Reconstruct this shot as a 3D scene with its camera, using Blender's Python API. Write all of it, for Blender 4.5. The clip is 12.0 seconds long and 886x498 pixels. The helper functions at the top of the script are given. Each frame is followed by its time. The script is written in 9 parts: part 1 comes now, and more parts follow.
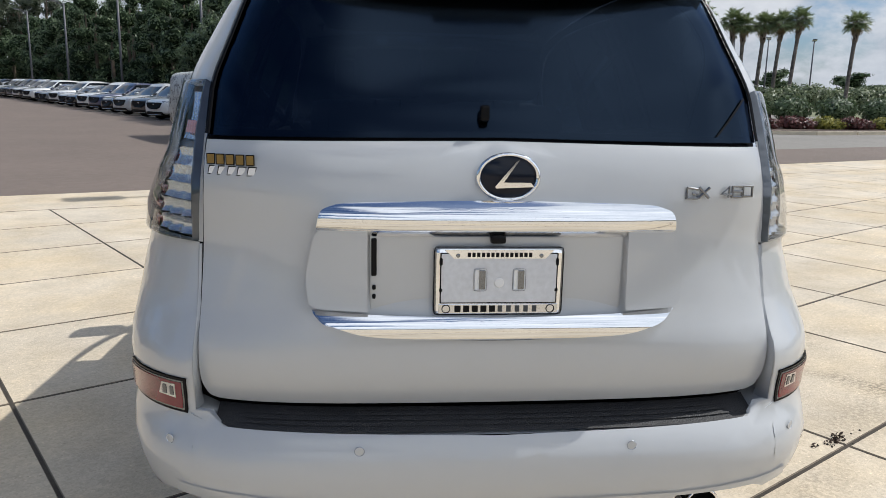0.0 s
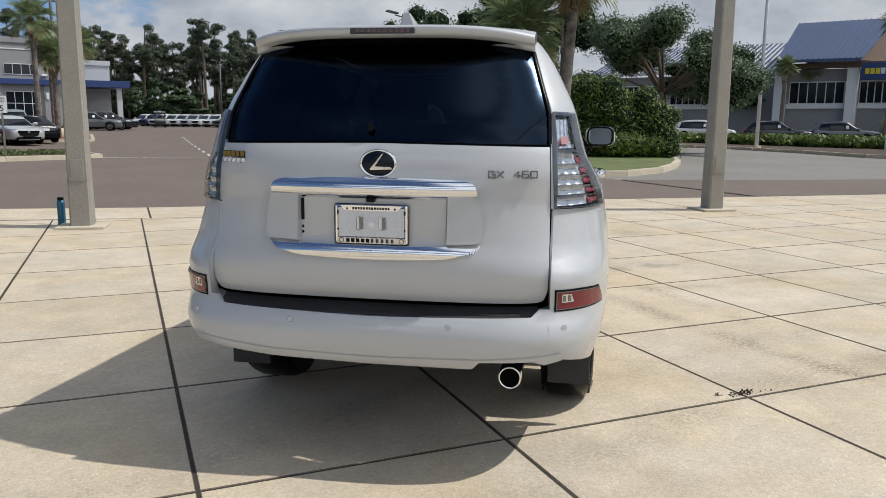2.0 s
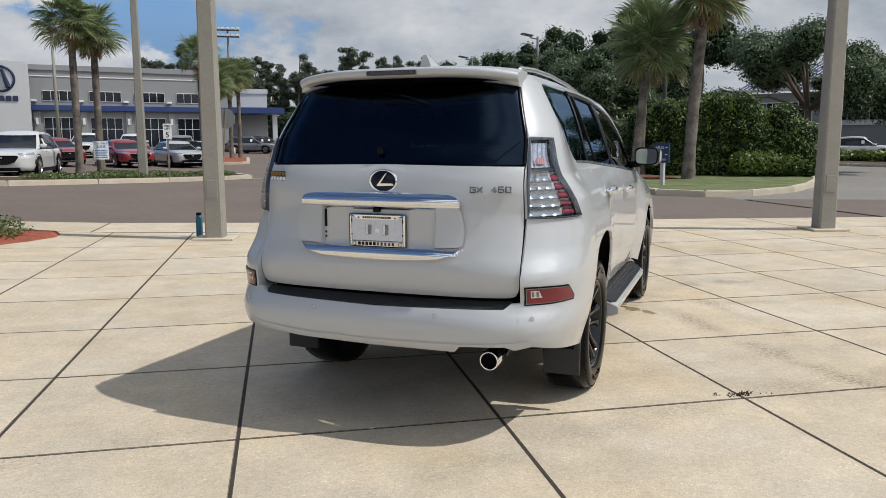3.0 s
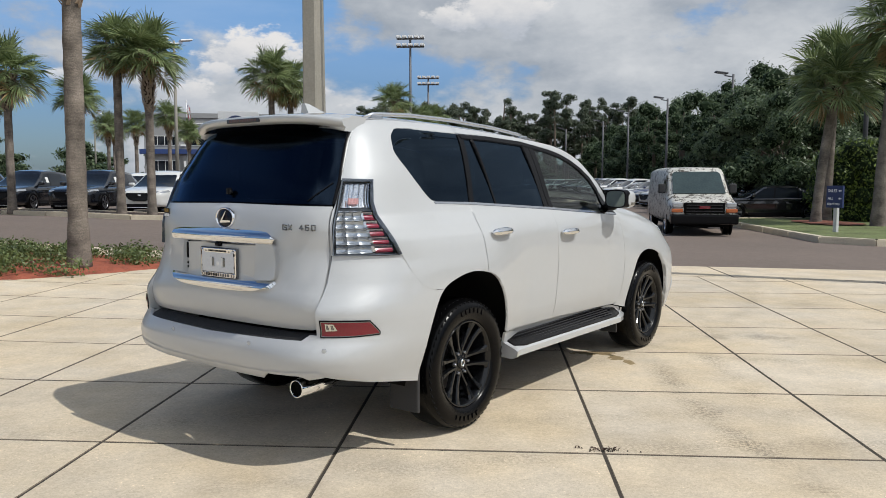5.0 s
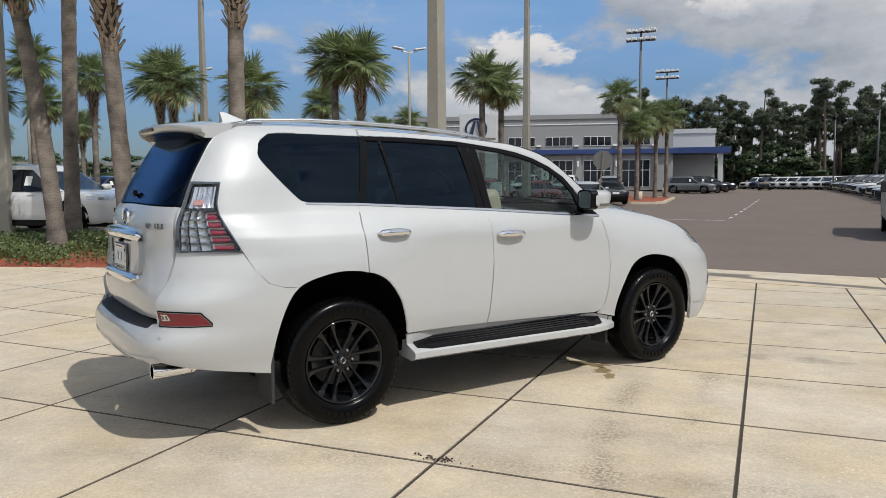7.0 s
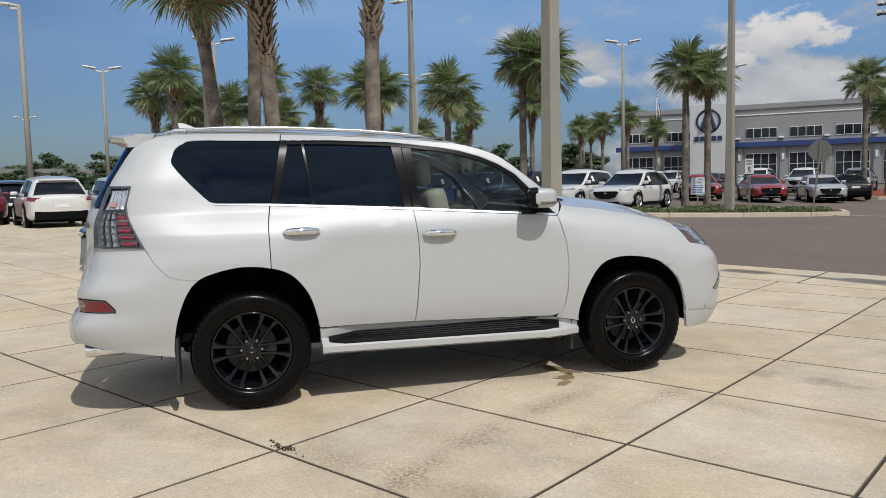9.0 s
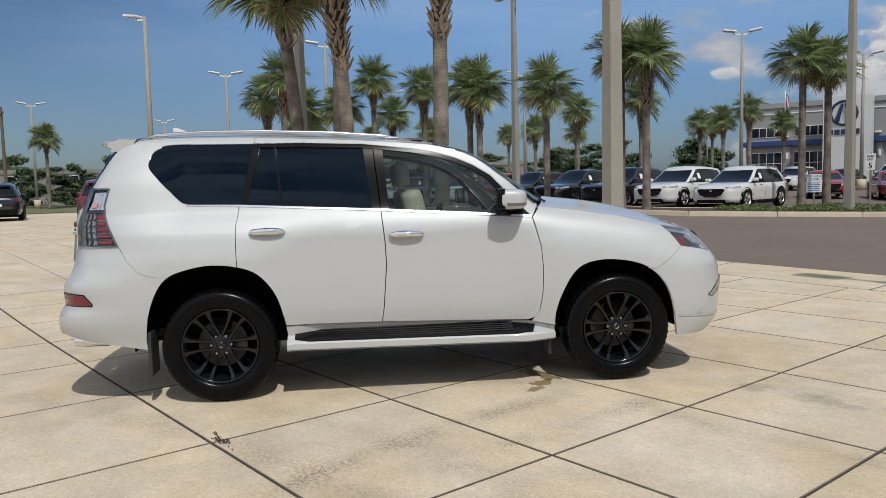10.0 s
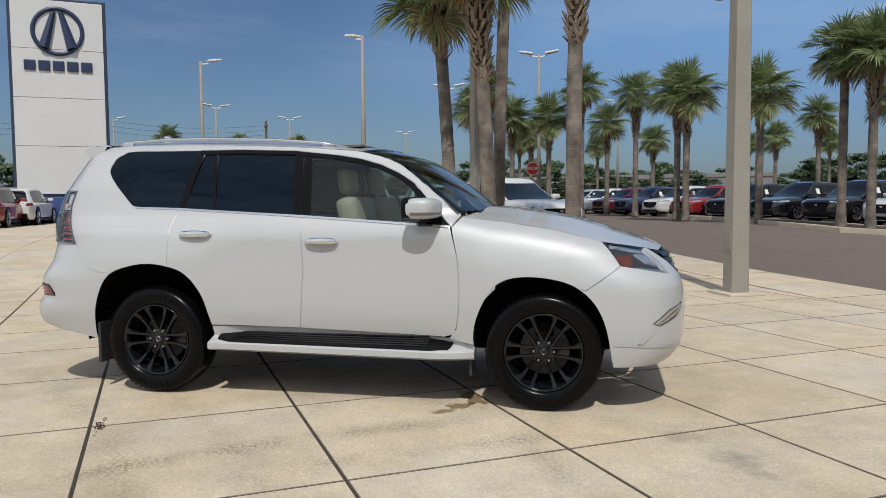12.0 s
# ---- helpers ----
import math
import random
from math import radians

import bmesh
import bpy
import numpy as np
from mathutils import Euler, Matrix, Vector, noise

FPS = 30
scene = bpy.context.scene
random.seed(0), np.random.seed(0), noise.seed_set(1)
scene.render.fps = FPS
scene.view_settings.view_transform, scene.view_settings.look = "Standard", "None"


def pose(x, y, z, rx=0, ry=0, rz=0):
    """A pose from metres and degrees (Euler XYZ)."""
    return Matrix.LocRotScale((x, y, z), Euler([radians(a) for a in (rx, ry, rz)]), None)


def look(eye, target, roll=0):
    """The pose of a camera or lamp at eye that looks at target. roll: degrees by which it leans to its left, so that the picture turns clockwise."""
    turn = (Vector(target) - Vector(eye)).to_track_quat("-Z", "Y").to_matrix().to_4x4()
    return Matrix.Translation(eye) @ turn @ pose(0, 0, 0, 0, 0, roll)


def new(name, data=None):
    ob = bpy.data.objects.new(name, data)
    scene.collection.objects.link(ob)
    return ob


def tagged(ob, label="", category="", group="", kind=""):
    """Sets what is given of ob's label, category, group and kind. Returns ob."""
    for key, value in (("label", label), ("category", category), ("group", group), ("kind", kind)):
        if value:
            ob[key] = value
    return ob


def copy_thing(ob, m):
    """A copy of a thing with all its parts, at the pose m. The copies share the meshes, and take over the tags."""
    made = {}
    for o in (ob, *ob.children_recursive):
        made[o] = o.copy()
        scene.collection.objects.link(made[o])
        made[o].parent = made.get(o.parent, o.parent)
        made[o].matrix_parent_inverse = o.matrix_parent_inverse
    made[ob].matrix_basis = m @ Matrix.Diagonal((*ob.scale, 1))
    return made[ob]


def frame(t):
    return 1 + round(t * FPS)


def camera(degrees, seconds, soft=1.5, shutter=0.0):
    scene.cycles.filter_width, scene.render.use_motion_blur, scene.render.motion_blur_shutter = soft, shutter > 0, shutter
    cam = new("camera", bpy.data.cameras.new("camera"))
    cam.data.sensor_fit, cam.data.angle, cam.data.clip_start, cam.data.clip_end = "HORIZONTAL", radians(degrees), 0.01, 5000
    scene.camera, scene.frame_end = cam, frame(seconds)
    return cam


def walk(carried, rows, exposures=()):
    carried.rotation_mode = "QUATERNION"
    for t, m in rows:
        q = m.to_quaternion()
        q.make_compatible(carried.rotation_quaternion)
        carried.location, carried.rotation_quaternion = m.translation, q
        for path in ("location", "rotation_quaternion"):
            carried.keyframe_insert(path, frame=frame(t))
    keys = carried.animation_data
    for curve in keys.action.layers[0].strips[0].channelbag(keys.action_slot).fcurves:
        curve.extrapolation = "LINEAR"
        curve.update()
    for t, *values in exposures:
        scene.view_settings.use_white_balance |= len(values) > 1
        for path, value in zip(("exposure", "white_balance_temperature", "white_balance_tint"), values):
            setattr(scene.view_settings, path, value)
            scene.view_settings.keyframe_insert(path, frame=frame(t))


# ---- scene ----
cam = camera(60.7, 12.0, soft=0.65)
METRES, EYE, TILT, LEAN, TURN = 12.265, 1.448, 0.0, 0.0, -38.1
ROWS = [
    (0.0, 0.0, 0.0, 0.0, 0.23, -11.56, -1.14),
    (0.5, 0.024, -0.0238, -0.0034, 2.79, -11.52, -1.19),
    (1.0, 0.0441, -0.0465, -0.001, 5.88, -11.08, -0.95),
    (1.5, 0.0659, -0.0728, -0.0002, 10.16, -10.33, -0.8),
    (2.0, 0.0977, -0.0891, -0.0016, 15.32, -9.55, -0.51),
    (2.5, 0.1324, -0.1061, -0.0022, 20.81, -8.89, -0.17),
    (3.0, 0.1664, -0.1177, 0.0002, 26.03, -8.07, 0.18),
    (5.0, 0.3066, -0.04, -0.0002, 41.95, -4.92, -0.02),
    (5.5, 0.3378, -0.0076, 0.0001, 46.3, -4.73, -0.09),
    (6.0, 0.3716, 0.0244, 0.0017, 51.16, -4.67, -0.05),
    (6.5, 0.3933, 0.0621, 0.0002, 56.22, -4.75, 0.1),
    (7.0, 0.4195, 0.1007, 0.0002, 61.19, -4.92, 0.36),
    (9.0, 0.482, 0.2634, -0.0012, 79.43, -4.84, 1.27),
    (9.5, 0.4917, 0.3063, -0.0003, 84.02, -4.83, 1.38),
    (10.0, 0.4898, 0.35, -0.0011, 88.66, -4.82, 1.43),
    (10.5, 0.4872, 0.3965, -0.0014, 93.26, -4.72, 1.32),
    (11.0, 0.4758, 0.4412, -0.0037, 97.9, -4.52, 1.06),
    (11.5, 0.4646, 0.4863, -0.0032, 102.56, -4.15, 0.71),
    (12.0, 0.4477, 0.5279, -0.0047, 107.19, -3.8, 0.38),
]
walk(cam, [(t, pose(0, 0, EYE, TILT, LEAN, TURN) @ pose(METRES * x, METRES * y, METRES * z, 90 + pitch, roll, yaw)) for t, x, y, z, yaw, pitch, roll in ROWS],
     exposures=[(0.0, 0.28, 6200, 9), (1.5, 0.13, 6260, 9), (3.0, 0.07, 6340, 9), (5.0, 0.10, 6350, 8), (9.0, -0.10, 6420, 9), (12.0, -0.12, 6380, 9)])

# ---- world, sun, exposure ----
SUN_DIR = Vector((1.256, -0.448, 1.78)).normalized()          # towards the sun
sun = new("sun", bpy.data.lights.new("sun", "SUN"))
sun.data.energy, sun.data.angle, sun.data.color = 3.3, radians(0.55), (1.0, 0.955, 0.885)
sun.matrix_world = look(SUN_DIR * 60, (0, 0, 0))
world = bpy.data.worlds.new("sky")
scene.world = world
world.use_nodes = True
nt = world.node_tree
nt.nodes.clear()


def w_math(op, *args):
    n = nt.nodes.new("ShaderNodeMath")
    n.operation = op
    for i, v in enumerate(args):
        if isinstance(v, (int, float)):
            n.inputs[i].default_value = v
        else:
            nt.links.new(v, n.inputs[i])
    return n.outputs[0]


def w_vec(op, a, c, value=False):
    n = nt.nodes.new("ShaderNodeVectorMath")
    n.operation = op
    for i, v in enumerate((a, c)):
        if isinstance(v, tuple):
            n.inputs[i].default_value = v
        else:
            nt.links.new(v, n.inputs[i])
    return n.outputs["Value" if value else 0]


def w_span(v, a, c, lo, hi, smooth=True):
    n = nt.nodes.new("ShaderNodeMapRange")
    n.interpolation_type = "SMOOTHSTEP" if smooth else "LINEAR"
    for k, x in zip(("From Min", "From Max", "To Min", "To Max"), (a, c, lo, hi)):
        n.inputs[k].default_value = x
    nt.links.new(v, n.inputs["Value"])
    return n.outputs[0]


def w_mix(f, a, c):
    n = nt.nodes.new("ShaderNodeMix")
    n.data_type = "RGBA"
    for k, v in (("Factor", f), ("A", a), ("B", c)):
        if isinstance(v, tuple):
            n.inputs[k].default_value = (*v, 1)
        elif isinstance(v, (int, float)):
            n.inputs[k].default_value = v
        else:
            nt.links.new(v, n.inputs[k])
    return n.outputs["Result"]


def w_noise(v, scale, detail, rough=.6):
    n = nt.nodes.new("ShaderNodeTexNoise")
    n.inputs["Scale"].default_value, n.inputs["Detail"].default_value, n.inputs["Roughness"].default_value = scale, detail, rough
    nt.links.new(v, n.inputs["Vector"])
    return n.outputs["Fac"]


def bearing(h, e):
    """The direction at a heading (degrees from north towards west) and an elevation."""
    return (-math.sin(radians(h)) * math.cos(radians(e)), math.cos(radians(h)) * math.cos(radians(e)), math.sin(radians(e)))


way = nt.nodes.new("ShaderNodeTexCoord").outputs["Generated"]
height = nt.nodes.new("ShaderNodeSeparateXYZ")
nt.links.new(way, height.inputs[0])
height = height.outputs["Z"]
air = nt.nodes.new("ShaderNodeTexSky")
air.sky_type, air.sun_disc = "NISHITA", False
air.sun_elevation, air.sun_rotation = math.asin(SUN_DIR.z), math.atan2(SUN_DIR.x, SUN_DIR.y)
air.dust_density, air.ozone_density = 1.2, 2.0
blue = w_vec("MULTIPLY", air.outputs[0], (0.66, 0.78, 0.95))
# thin high veil over the north, with faint streaks
streak = w_span(w_noise(w_vec("MULTIPLY", way, (1.0, 1.0, 5.0)), 2.4, 6), .40, .66, 0, 1)
north = w_math("MULTIPLY", w_span(w_vec("DOT_PRODUCT", way, bearing(22, 10), True), .52, .92, 0, 1), w_span(height, .03, .22, .12, 1))
blue = w_mix(w_math("MULTIPLY", north, .50), blue, (3.7, 6.9, 12.0))
blue = w_mix(w_math("MULTIPLY", streak, w_math("MULTIPLY", w_span(height, .08, .25, 0, 1), .16)), blue, (7.5, 8.6, 10.4))
# banks of cloud in the north-east, lit from the sun's side, and an unseen one added in the south
flat = w_vec("MULTIPLY", way, (1.0, 1.0, 1.9))
toward = tuple(.055 * k for k in SUN_DIR)
dens, dens_sun = w_noise(flat, 3.1, 10, .58), w_noise(w_vec("ADD", flat, toward), 3.1, 10, .58)
east = w_vec("DOT_PRODUCT", way, (0.62, 0.72, 0.25), True)
south = w_vec("DOT_PRODUCT", way, (0.15, -0.94, 0.30), True)
body = w_math("ADD", dens, w_span(w_math("MAXIMUM", east, south), -.2, .93, -.30, .19, False))
cover = w_span(body, .485, .575, 0, 1)
lit = w_math("ADD", w_math("MULTIPLY", w_math("SUBTRACT", dens, dens_sun), 3.6), w_span(w_noise(flat, 4.4, 8), .3, .7, .18, .78, False))
cloud = w_mix(w_math("MINIMUM", 1.0, w_math("MAXIMUM", 0.0, lit)), (5.0, 5.5, 6.3), (9.3, 9.4, 9.7))
cloud = w_vec("SCALE", cloud, (0, 0, 0))
# the unseen southern clouds are made brighter to lift the car's shaded tail
nt.links.new(w_span(south, -.3, .7, .86, 1.5, False), cloud.node.inputs["Scale"])
paint_sky = w_mix(cover, blue, cloud)
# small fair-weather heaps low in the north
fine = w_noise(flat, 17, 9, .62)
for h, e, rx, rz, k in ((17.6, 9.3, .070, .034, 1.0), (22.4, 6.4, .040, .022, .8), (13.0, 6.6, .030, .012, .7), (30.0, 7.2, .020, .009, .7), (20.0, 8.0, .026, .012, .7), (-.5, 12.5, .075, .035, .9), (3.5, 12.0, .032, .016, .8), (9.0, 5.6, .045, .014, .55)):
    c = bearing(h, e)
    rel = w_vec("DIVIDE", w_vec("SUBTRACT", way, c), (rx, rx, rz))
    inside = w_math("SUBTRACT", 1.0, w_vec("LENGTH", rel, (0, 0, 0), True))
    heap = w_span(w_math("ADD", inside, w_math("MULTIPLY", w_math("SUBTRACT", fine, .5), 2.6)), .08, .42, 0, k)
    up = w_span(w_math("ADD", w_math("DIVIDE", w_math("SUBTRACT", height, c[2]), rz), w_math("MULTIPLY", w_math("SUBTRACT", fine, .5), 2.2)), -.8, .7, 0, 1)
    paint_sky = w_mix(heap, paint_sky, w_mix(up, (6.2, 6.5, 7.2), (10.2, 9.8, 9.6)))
bg, wout = nt.nodes.new("ShaderNodeBackground"), nt.nodes.new("ShaderNodeOutputWorld")
bg.inputs["Strength"].default_value = 0.074
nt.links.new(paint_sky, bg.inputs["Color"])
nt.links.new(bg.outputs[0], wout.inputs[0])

# ---- materials ----
def shader(name):
    m = bpy.data.materials.new(name)
    m.use_nodes = True
    return m, m.node_tree, m.node_tree.nodes["Principled BSDF"]


def mat(name, col, rough=0.5, metal=0.0, var=0.12, scale=6.0, bump=0.0, bscale=40.0, coat=0.0, spots=0.0, perob=0.0, spec=0.5):
    """A procedural surface: base colour with broad stains and fine grain, and a fine relief."""
    m, t, b = shader(name)
    b.inputs["Roughness"].default_value, b.inputs["Metallic"].default_value = rough, metal
    b.inputs["Coat Weight"].default_value = coat
    b.inputs["Specular IOR Level"].default_value = spec
    b.inputs["Coat Roughness"].default_value = 0.03
    co = t.nodes.new("ShaderNodeTexCoord")
    big, fine = t.nodes.new("ShaderNodeTexNoise"), t.nodes.new("ShaderNodeTexNoise")
    big.inputs["Scale"].default_value, big.inputs["Detail"].default_value = scale, 5
    fine.inputs["Scale"].default_value, fine.inputs["Detail"].default_value = scale * 14, 3
    hsv = t.nodes.new("ShaderNodeHueSaturation")
    hsv.inputs["Color"].default_value = (*col, 1)
    add = t.nodes.new("ShaderNodeMath")
    add.operation = "ADD"
    rng = t.nodes.new("ShaderNodeMapRange")
    rng.inputs["From Min"].default_value, rng.inputs["From Max"].default_value = 0.6, 1.4
    rng.inputs["To Min"].default_value, rng.inputs["To Max"].default_value = 1 - var, 1 + var
    for n in (big, fine):
        t.links.new(co.outputs["Object"], n.inputs["Vector"])
    t.links.new(big.outputs["Fac"], add.inputs[0])
    t.links.new(fine.outputs["Fac"], add.inputs[1])
    t.links.new(add.outputs[0], rng.inputs["Value"])
    val = rng.outputs[0]
    if perob:
        oi = t.nodes.new("ShaderNodeObjectInfo")
        r2 = t.nodes.new("ShaderNodeMapRange")
        r2.inputs["To Min"].default_value, r2.inputs["To Max"].default_value = 1 - perob, 1 + perob
        mu = t.nodes.new("ShaderNodeMath")
        mu.operation = "MULTIPLY"
        t.links.new(oi.outputs["Random"], r2.inputs["Value"])
        t.links.new(val, mu.inputs[0])
        t.links.new(r2.outputs[0], mu.inputs[1])
        val = mu.outputs[0]
    t.links.new(val, hsv.inputs["Value"])
    t.links.new(hsv.outputs[0], b.inputs["Base Color"])
    if bump:
        bn, bp = t.nodes.new("ShaderNodeTexNoise"), t.nodes.new("ShaderNodeBump")
        bn.inputs["Scale"].default_value, bn.inputs["Detail"].default_value = bscale, 4
        bp.inputs["Strength"].default_value, bp.inputs["Distance"].default_value = bump, 0.02
        t.links.new(co.outputs["Object"], bn.inputs["Vector"])
        t.links.new(bn.outputs["Fac"], bp.inputs["Height"])
        t.links.new(bp.outputs[0], b.inputs["Normal"])
    return m


def leaf_mat(name, col, col2, rough=0.5):
    """Foliage: hue differs leaf by leaf, light passes a little."""
    m, t, b = shader(name)
    b.inputs["Roughness"].default_value = rough
    g = t.nodes.new("ShaderNodeNewGeometry")
    mix = t.nodes.new("ShaderNodeMix")
    mix.data_type = "RGBA"
    mix.inputs["A"].default_value, mix.inputs["B"].default_value = (*col, 1), (*col2, 1)
    t.links.new(g.outputs["Random Per Island"], mix.inputs["Factor"])
    t.links.new(mix.outputs["Result"], b.inputs["Base Color"])
    tr = t.nodes.new("ShaderNodeBsdfTranslucent")
    ms = t.nodes.new("ShaderNodeMixShader")
    ms.inputs[0].default_value = 0.25
    t.links.new(mix.outputs["Result"], tr.inputs["Color"])
    t.links.new(b.outputs[0], ms.inputs[1])
    t.links.new(tr.outputs[0], ms.inputs[2])
    t.links.new(ms.outputs[0], t.nodes["Material Output"].inputs["Surface"])
    return m


def glass_mat(name, tint, ior=1.5, rough=0.0, film=(1, 1, 1)):
    """Thin pane: tinted see-through with a mirror on it that grows towards grazing angles, alike from both sides."""
    m, t, b = shader(name)
    t.nodes.remove(b)
    tr, gl, lw, ms = (t.nodes.new(k) for k in ("ShaderNodeBsdfTransparent", "ShaderNodeBsdfGlossy", "ShaderNodeLayerWeight", "ShaderNodeMixShader"))
    tr.inputs[0].default_value = (*tint, 1)
    gl.inputs["Roughness"].default_value = rough
    gl.inputs["Color"].default_value = (*film, 1)
    lw.inputs["Blend"].default_value = .5
    f0 = ((ior - 1) / (ior + 1)) ** 2
    five, share = t.nodes.new("ShaderNodeMath"), t.nodes.new("ShaderNodeMath")
    five.operation, five.inputs[1].default_value = "POWER", 5.0
    share.operation, share.inputs[1].default_value, share.inputs[2].default_value = "MULTIPLY_ADD", 1 - f0, f0
    t.links.new(lw.outputs["Facing"], five.inputs[0])
    t.links.new(five.outputs[0], share.inputs[0])
    t.links.new(share.outputs[0], ms.inputs[0])
    t.links.new(tr.outputs[0], ms.inputs[1])
    t.links.new(gl.outputs[0], ms.inputs[2])
    t.links.new(ms.outputs[0], t.nodes["Material Output"].inputs["Surface"])
    return m


def concrete(name, col):
    """Broom-finished slab: aggregate specks, broad stains and faint curved tyre marks, laid out over the whole pad."""
    m, t, b = shader(name)
    N, K = t.nodes.new, t.links.new
    geo, oi = N("ShaderNodeNewGeometry"), N("ShaderNodeObjectInfo")

    def noise_at(scale, detail, rough=.6):
        n = N("ShaderNodeTexNoise")
        n.inputs["Scale"].default_value, n.inputs["Detail"].default_value, n.inputs["Roughness"].default_value = scale, detail, rough
        K(geo.outputs["Position"], n.inputs["Vector"])
        return n.outputs["Fac"]

    def calc(op, a, c=None, d=None):
        n = N("ShaderNodeMath")
        n.operation = op
        for i, v in enumerate((a, c, d)):
            if v is not None:
                if isinstance(v, (int, float)):
                    n.inputs[i].default_value = v
                else:
                    K(v, n.inputs[i])
        return n.outputs[0]

    def span(v, a, c, lo, hi):
        n = N("ShaderNodeMapRange")
        for k, x in zip(("From Min", "From Max", "To Min", "To Max"), (a, c, lo, hi)):
            n.inputs[k].default_value = x
        K(v, n.inputs["Value"])
        return n.outputs[0]

    val = span(noise_at(.45, 4), .3, .7, .90, 1.07)
    val = calc("MULTIPLY", val, span(noise_at(2.1, 7, .7), .36, .66, .84, 1.06))
    val = calc("MULTIPLY", val, span(noise_at(26, 6, .7), .3, .7, .91, 1.06))
    val = calc("MULTIPLY", val, span(oi.outputs["Random"], 0, 1, .955, 1.03))
    vo = N("ShaderNodeTexVoronoi")
    vo.inputs["Scale"].default_value = 95
    K(geo.outputs["Position"], vo.inputs["Vector"])
    speck = N("ShaderNodeSeparateXYZ")
    K(vo.outputs["Color"], speck.inputs[0])
    val = calc("MULTIPLY", val, span(speck.outputs["X"], 0, 1, .90, 1.08))
    # pale chips of aggregate, and pits where the paste has worn off
    worn = span(noise_at(1.1, 5, .7), .44, .62, .15, 1)
    vc = N("ShaderNodeTexVoronoi")
    vc.inputs["Scale"].default_value = 46
    K(geo.outputs["Position"], vc.inputs["Vector"])
    chip = N("ShaderNodeSeparateXYZ")
    K(vc.outputs["Color"], chip.inputs[0])
    near = span(vc.outputs["Distance"], .12, .30, 1, 0)
    val = calc("MULTIPLY", val, calc("ADD", 1.0, calc("MULTIPLY", calc("MULTIPLY", calc("MULTIPLY", near, calc("GREATER_THAN", chip.outputs["Y"], .80)), worn), .55)))
    val = calc("MULTIPLY", val, calc("SUBTRACT", 1.0, calc("MULTIPLY", calc("MULTIPLY", near, calc("LESS_THAN", chip.outputs["Y"], .16)), .20)))
    sep = N("ShaderNodeSeparateXYZ")
    K(geo.outputs["Position"], sep.inputs[0])
    patch = calc("MULTIPLY", span(noise_at(2.4, 5), .38, .56, .15, 1), span(noise_at(46, 3, .75), .44, .58, .12, 1))

    def from_point(cx, cy, rx=1.0, ry=1.0):
        dx, dy = calc("DIVIDE", calc("SUBTRACT", sep.outputs["X"], cx), rx), calc("DIVIDE", calc("SUBTRACT", sep.outputs["Y"], cy), ry)
        return calc("SQRT", calc("ADD", calc("MULTIPLY", dx, dx), calc("MULTIPLY", dy, dy)))

    # rubber left by turning wheels: centre and radius of the turn, width, depth, and the stretch that still shows
    for cx, cy, r, w, k, mx, my, mr in ((13.24, 2.98, 9.27, .17, .46, 4.05, 2.1, 1.7), (13.24, 2.98, 8.80, .15, .40, 4.43, 3.0, 1.1), (5.2, 12.6, 9.0, .15, .38, 5.15, 3.6, 1.0),
                                        (10.5, -5.5, 7.3, .16, .28, 6, 2, 9), (-3.0, 10.5, 9.6, .18, .26, 4, 4, 9), (5.6, -9.0, 10.6, .20, .30, 6, 1, 6), (5.6, -9.0, 11.2, .16, .22, 6, 1, 6)):
        band = span(calc("ABSOLUTE", calc("SUBTRACT", from_point(cx, cy), r)), 0, w, 1, 0)
        band = calc("MULTIPLY", band, span(from_point(mx, my), mr * .65, mr, 1, 0))
        val = calc("MULTIPLY", val, calc("SUBTRACT", 1.0, calc("MULTIPLY", calc("MULTIPLY", band, patch), k)))
    # damp stain that ran out by a wheel, and darker old blots
    damp = None
    for cx, cy, rx, ry, k in ((3.52, 3.74, .22, .12, .60), (3.68, 3.58, .10, .15, .58), (3.76, 3.46, .07, .12, .55), (3.2, 4.05, .5, .22, .30), (4.78, 4.56, .16, .14, .28), (5.24, 4.54, .22, .16, .22), (7.4, 2.2, .32, .25, .16), (5.3, 4.6, .30, .22, .15), (6.4, 6.6, .4, .3, .15), (2.3, -.2, .35, .28, .14), (4.9, .6, .25, .2, .14)):
        dist = calc("ADD", from_point(cx, cy, rx, ry), span(noise_at(7.0, 4), .3, .7, -.55, .55))
        blot = span(dist, .55 if k > .5 else .2, .72 if k > .5 else 1.1, 1, 0)
        val = calc("MULTIPLY", val, calc("SUBTRACT", 1.0, calc("MULTIPLY", blot, k)))
        if k > .5:
            damp = blot if damp is None else calc("MAXIMUM", damp, blot)
    hsv = N("ShaderNodeHueSaturation")
    hsv.inputs["Color"].default_value = (*col, 1)
    K(val, hsv.inputs["Value"])
    K(calc("ADD", span(noise_at(.8, 3), .35, .65, .85, 1.2), calc("MULTIPLY", damp, .75)), hsv.inputs["Saturation"])
    K(hsv.outputs[0], b.inputs["Base Color"])
    b.inputs["Roughness"].default_value = .88
    bp = N("ShaderNodeBump")
    bp.inputs["Strength"].default_value, bp.inputs["Distance"].default_value = .35, .01
    K(calc("ADD", noise_at(90, 4), calc("MULTIPLY", speck.outputs["X"], .5)), bp.inputs["Height"])
    K(bp.outputs[0], b.inputs["Normal"])
    return m


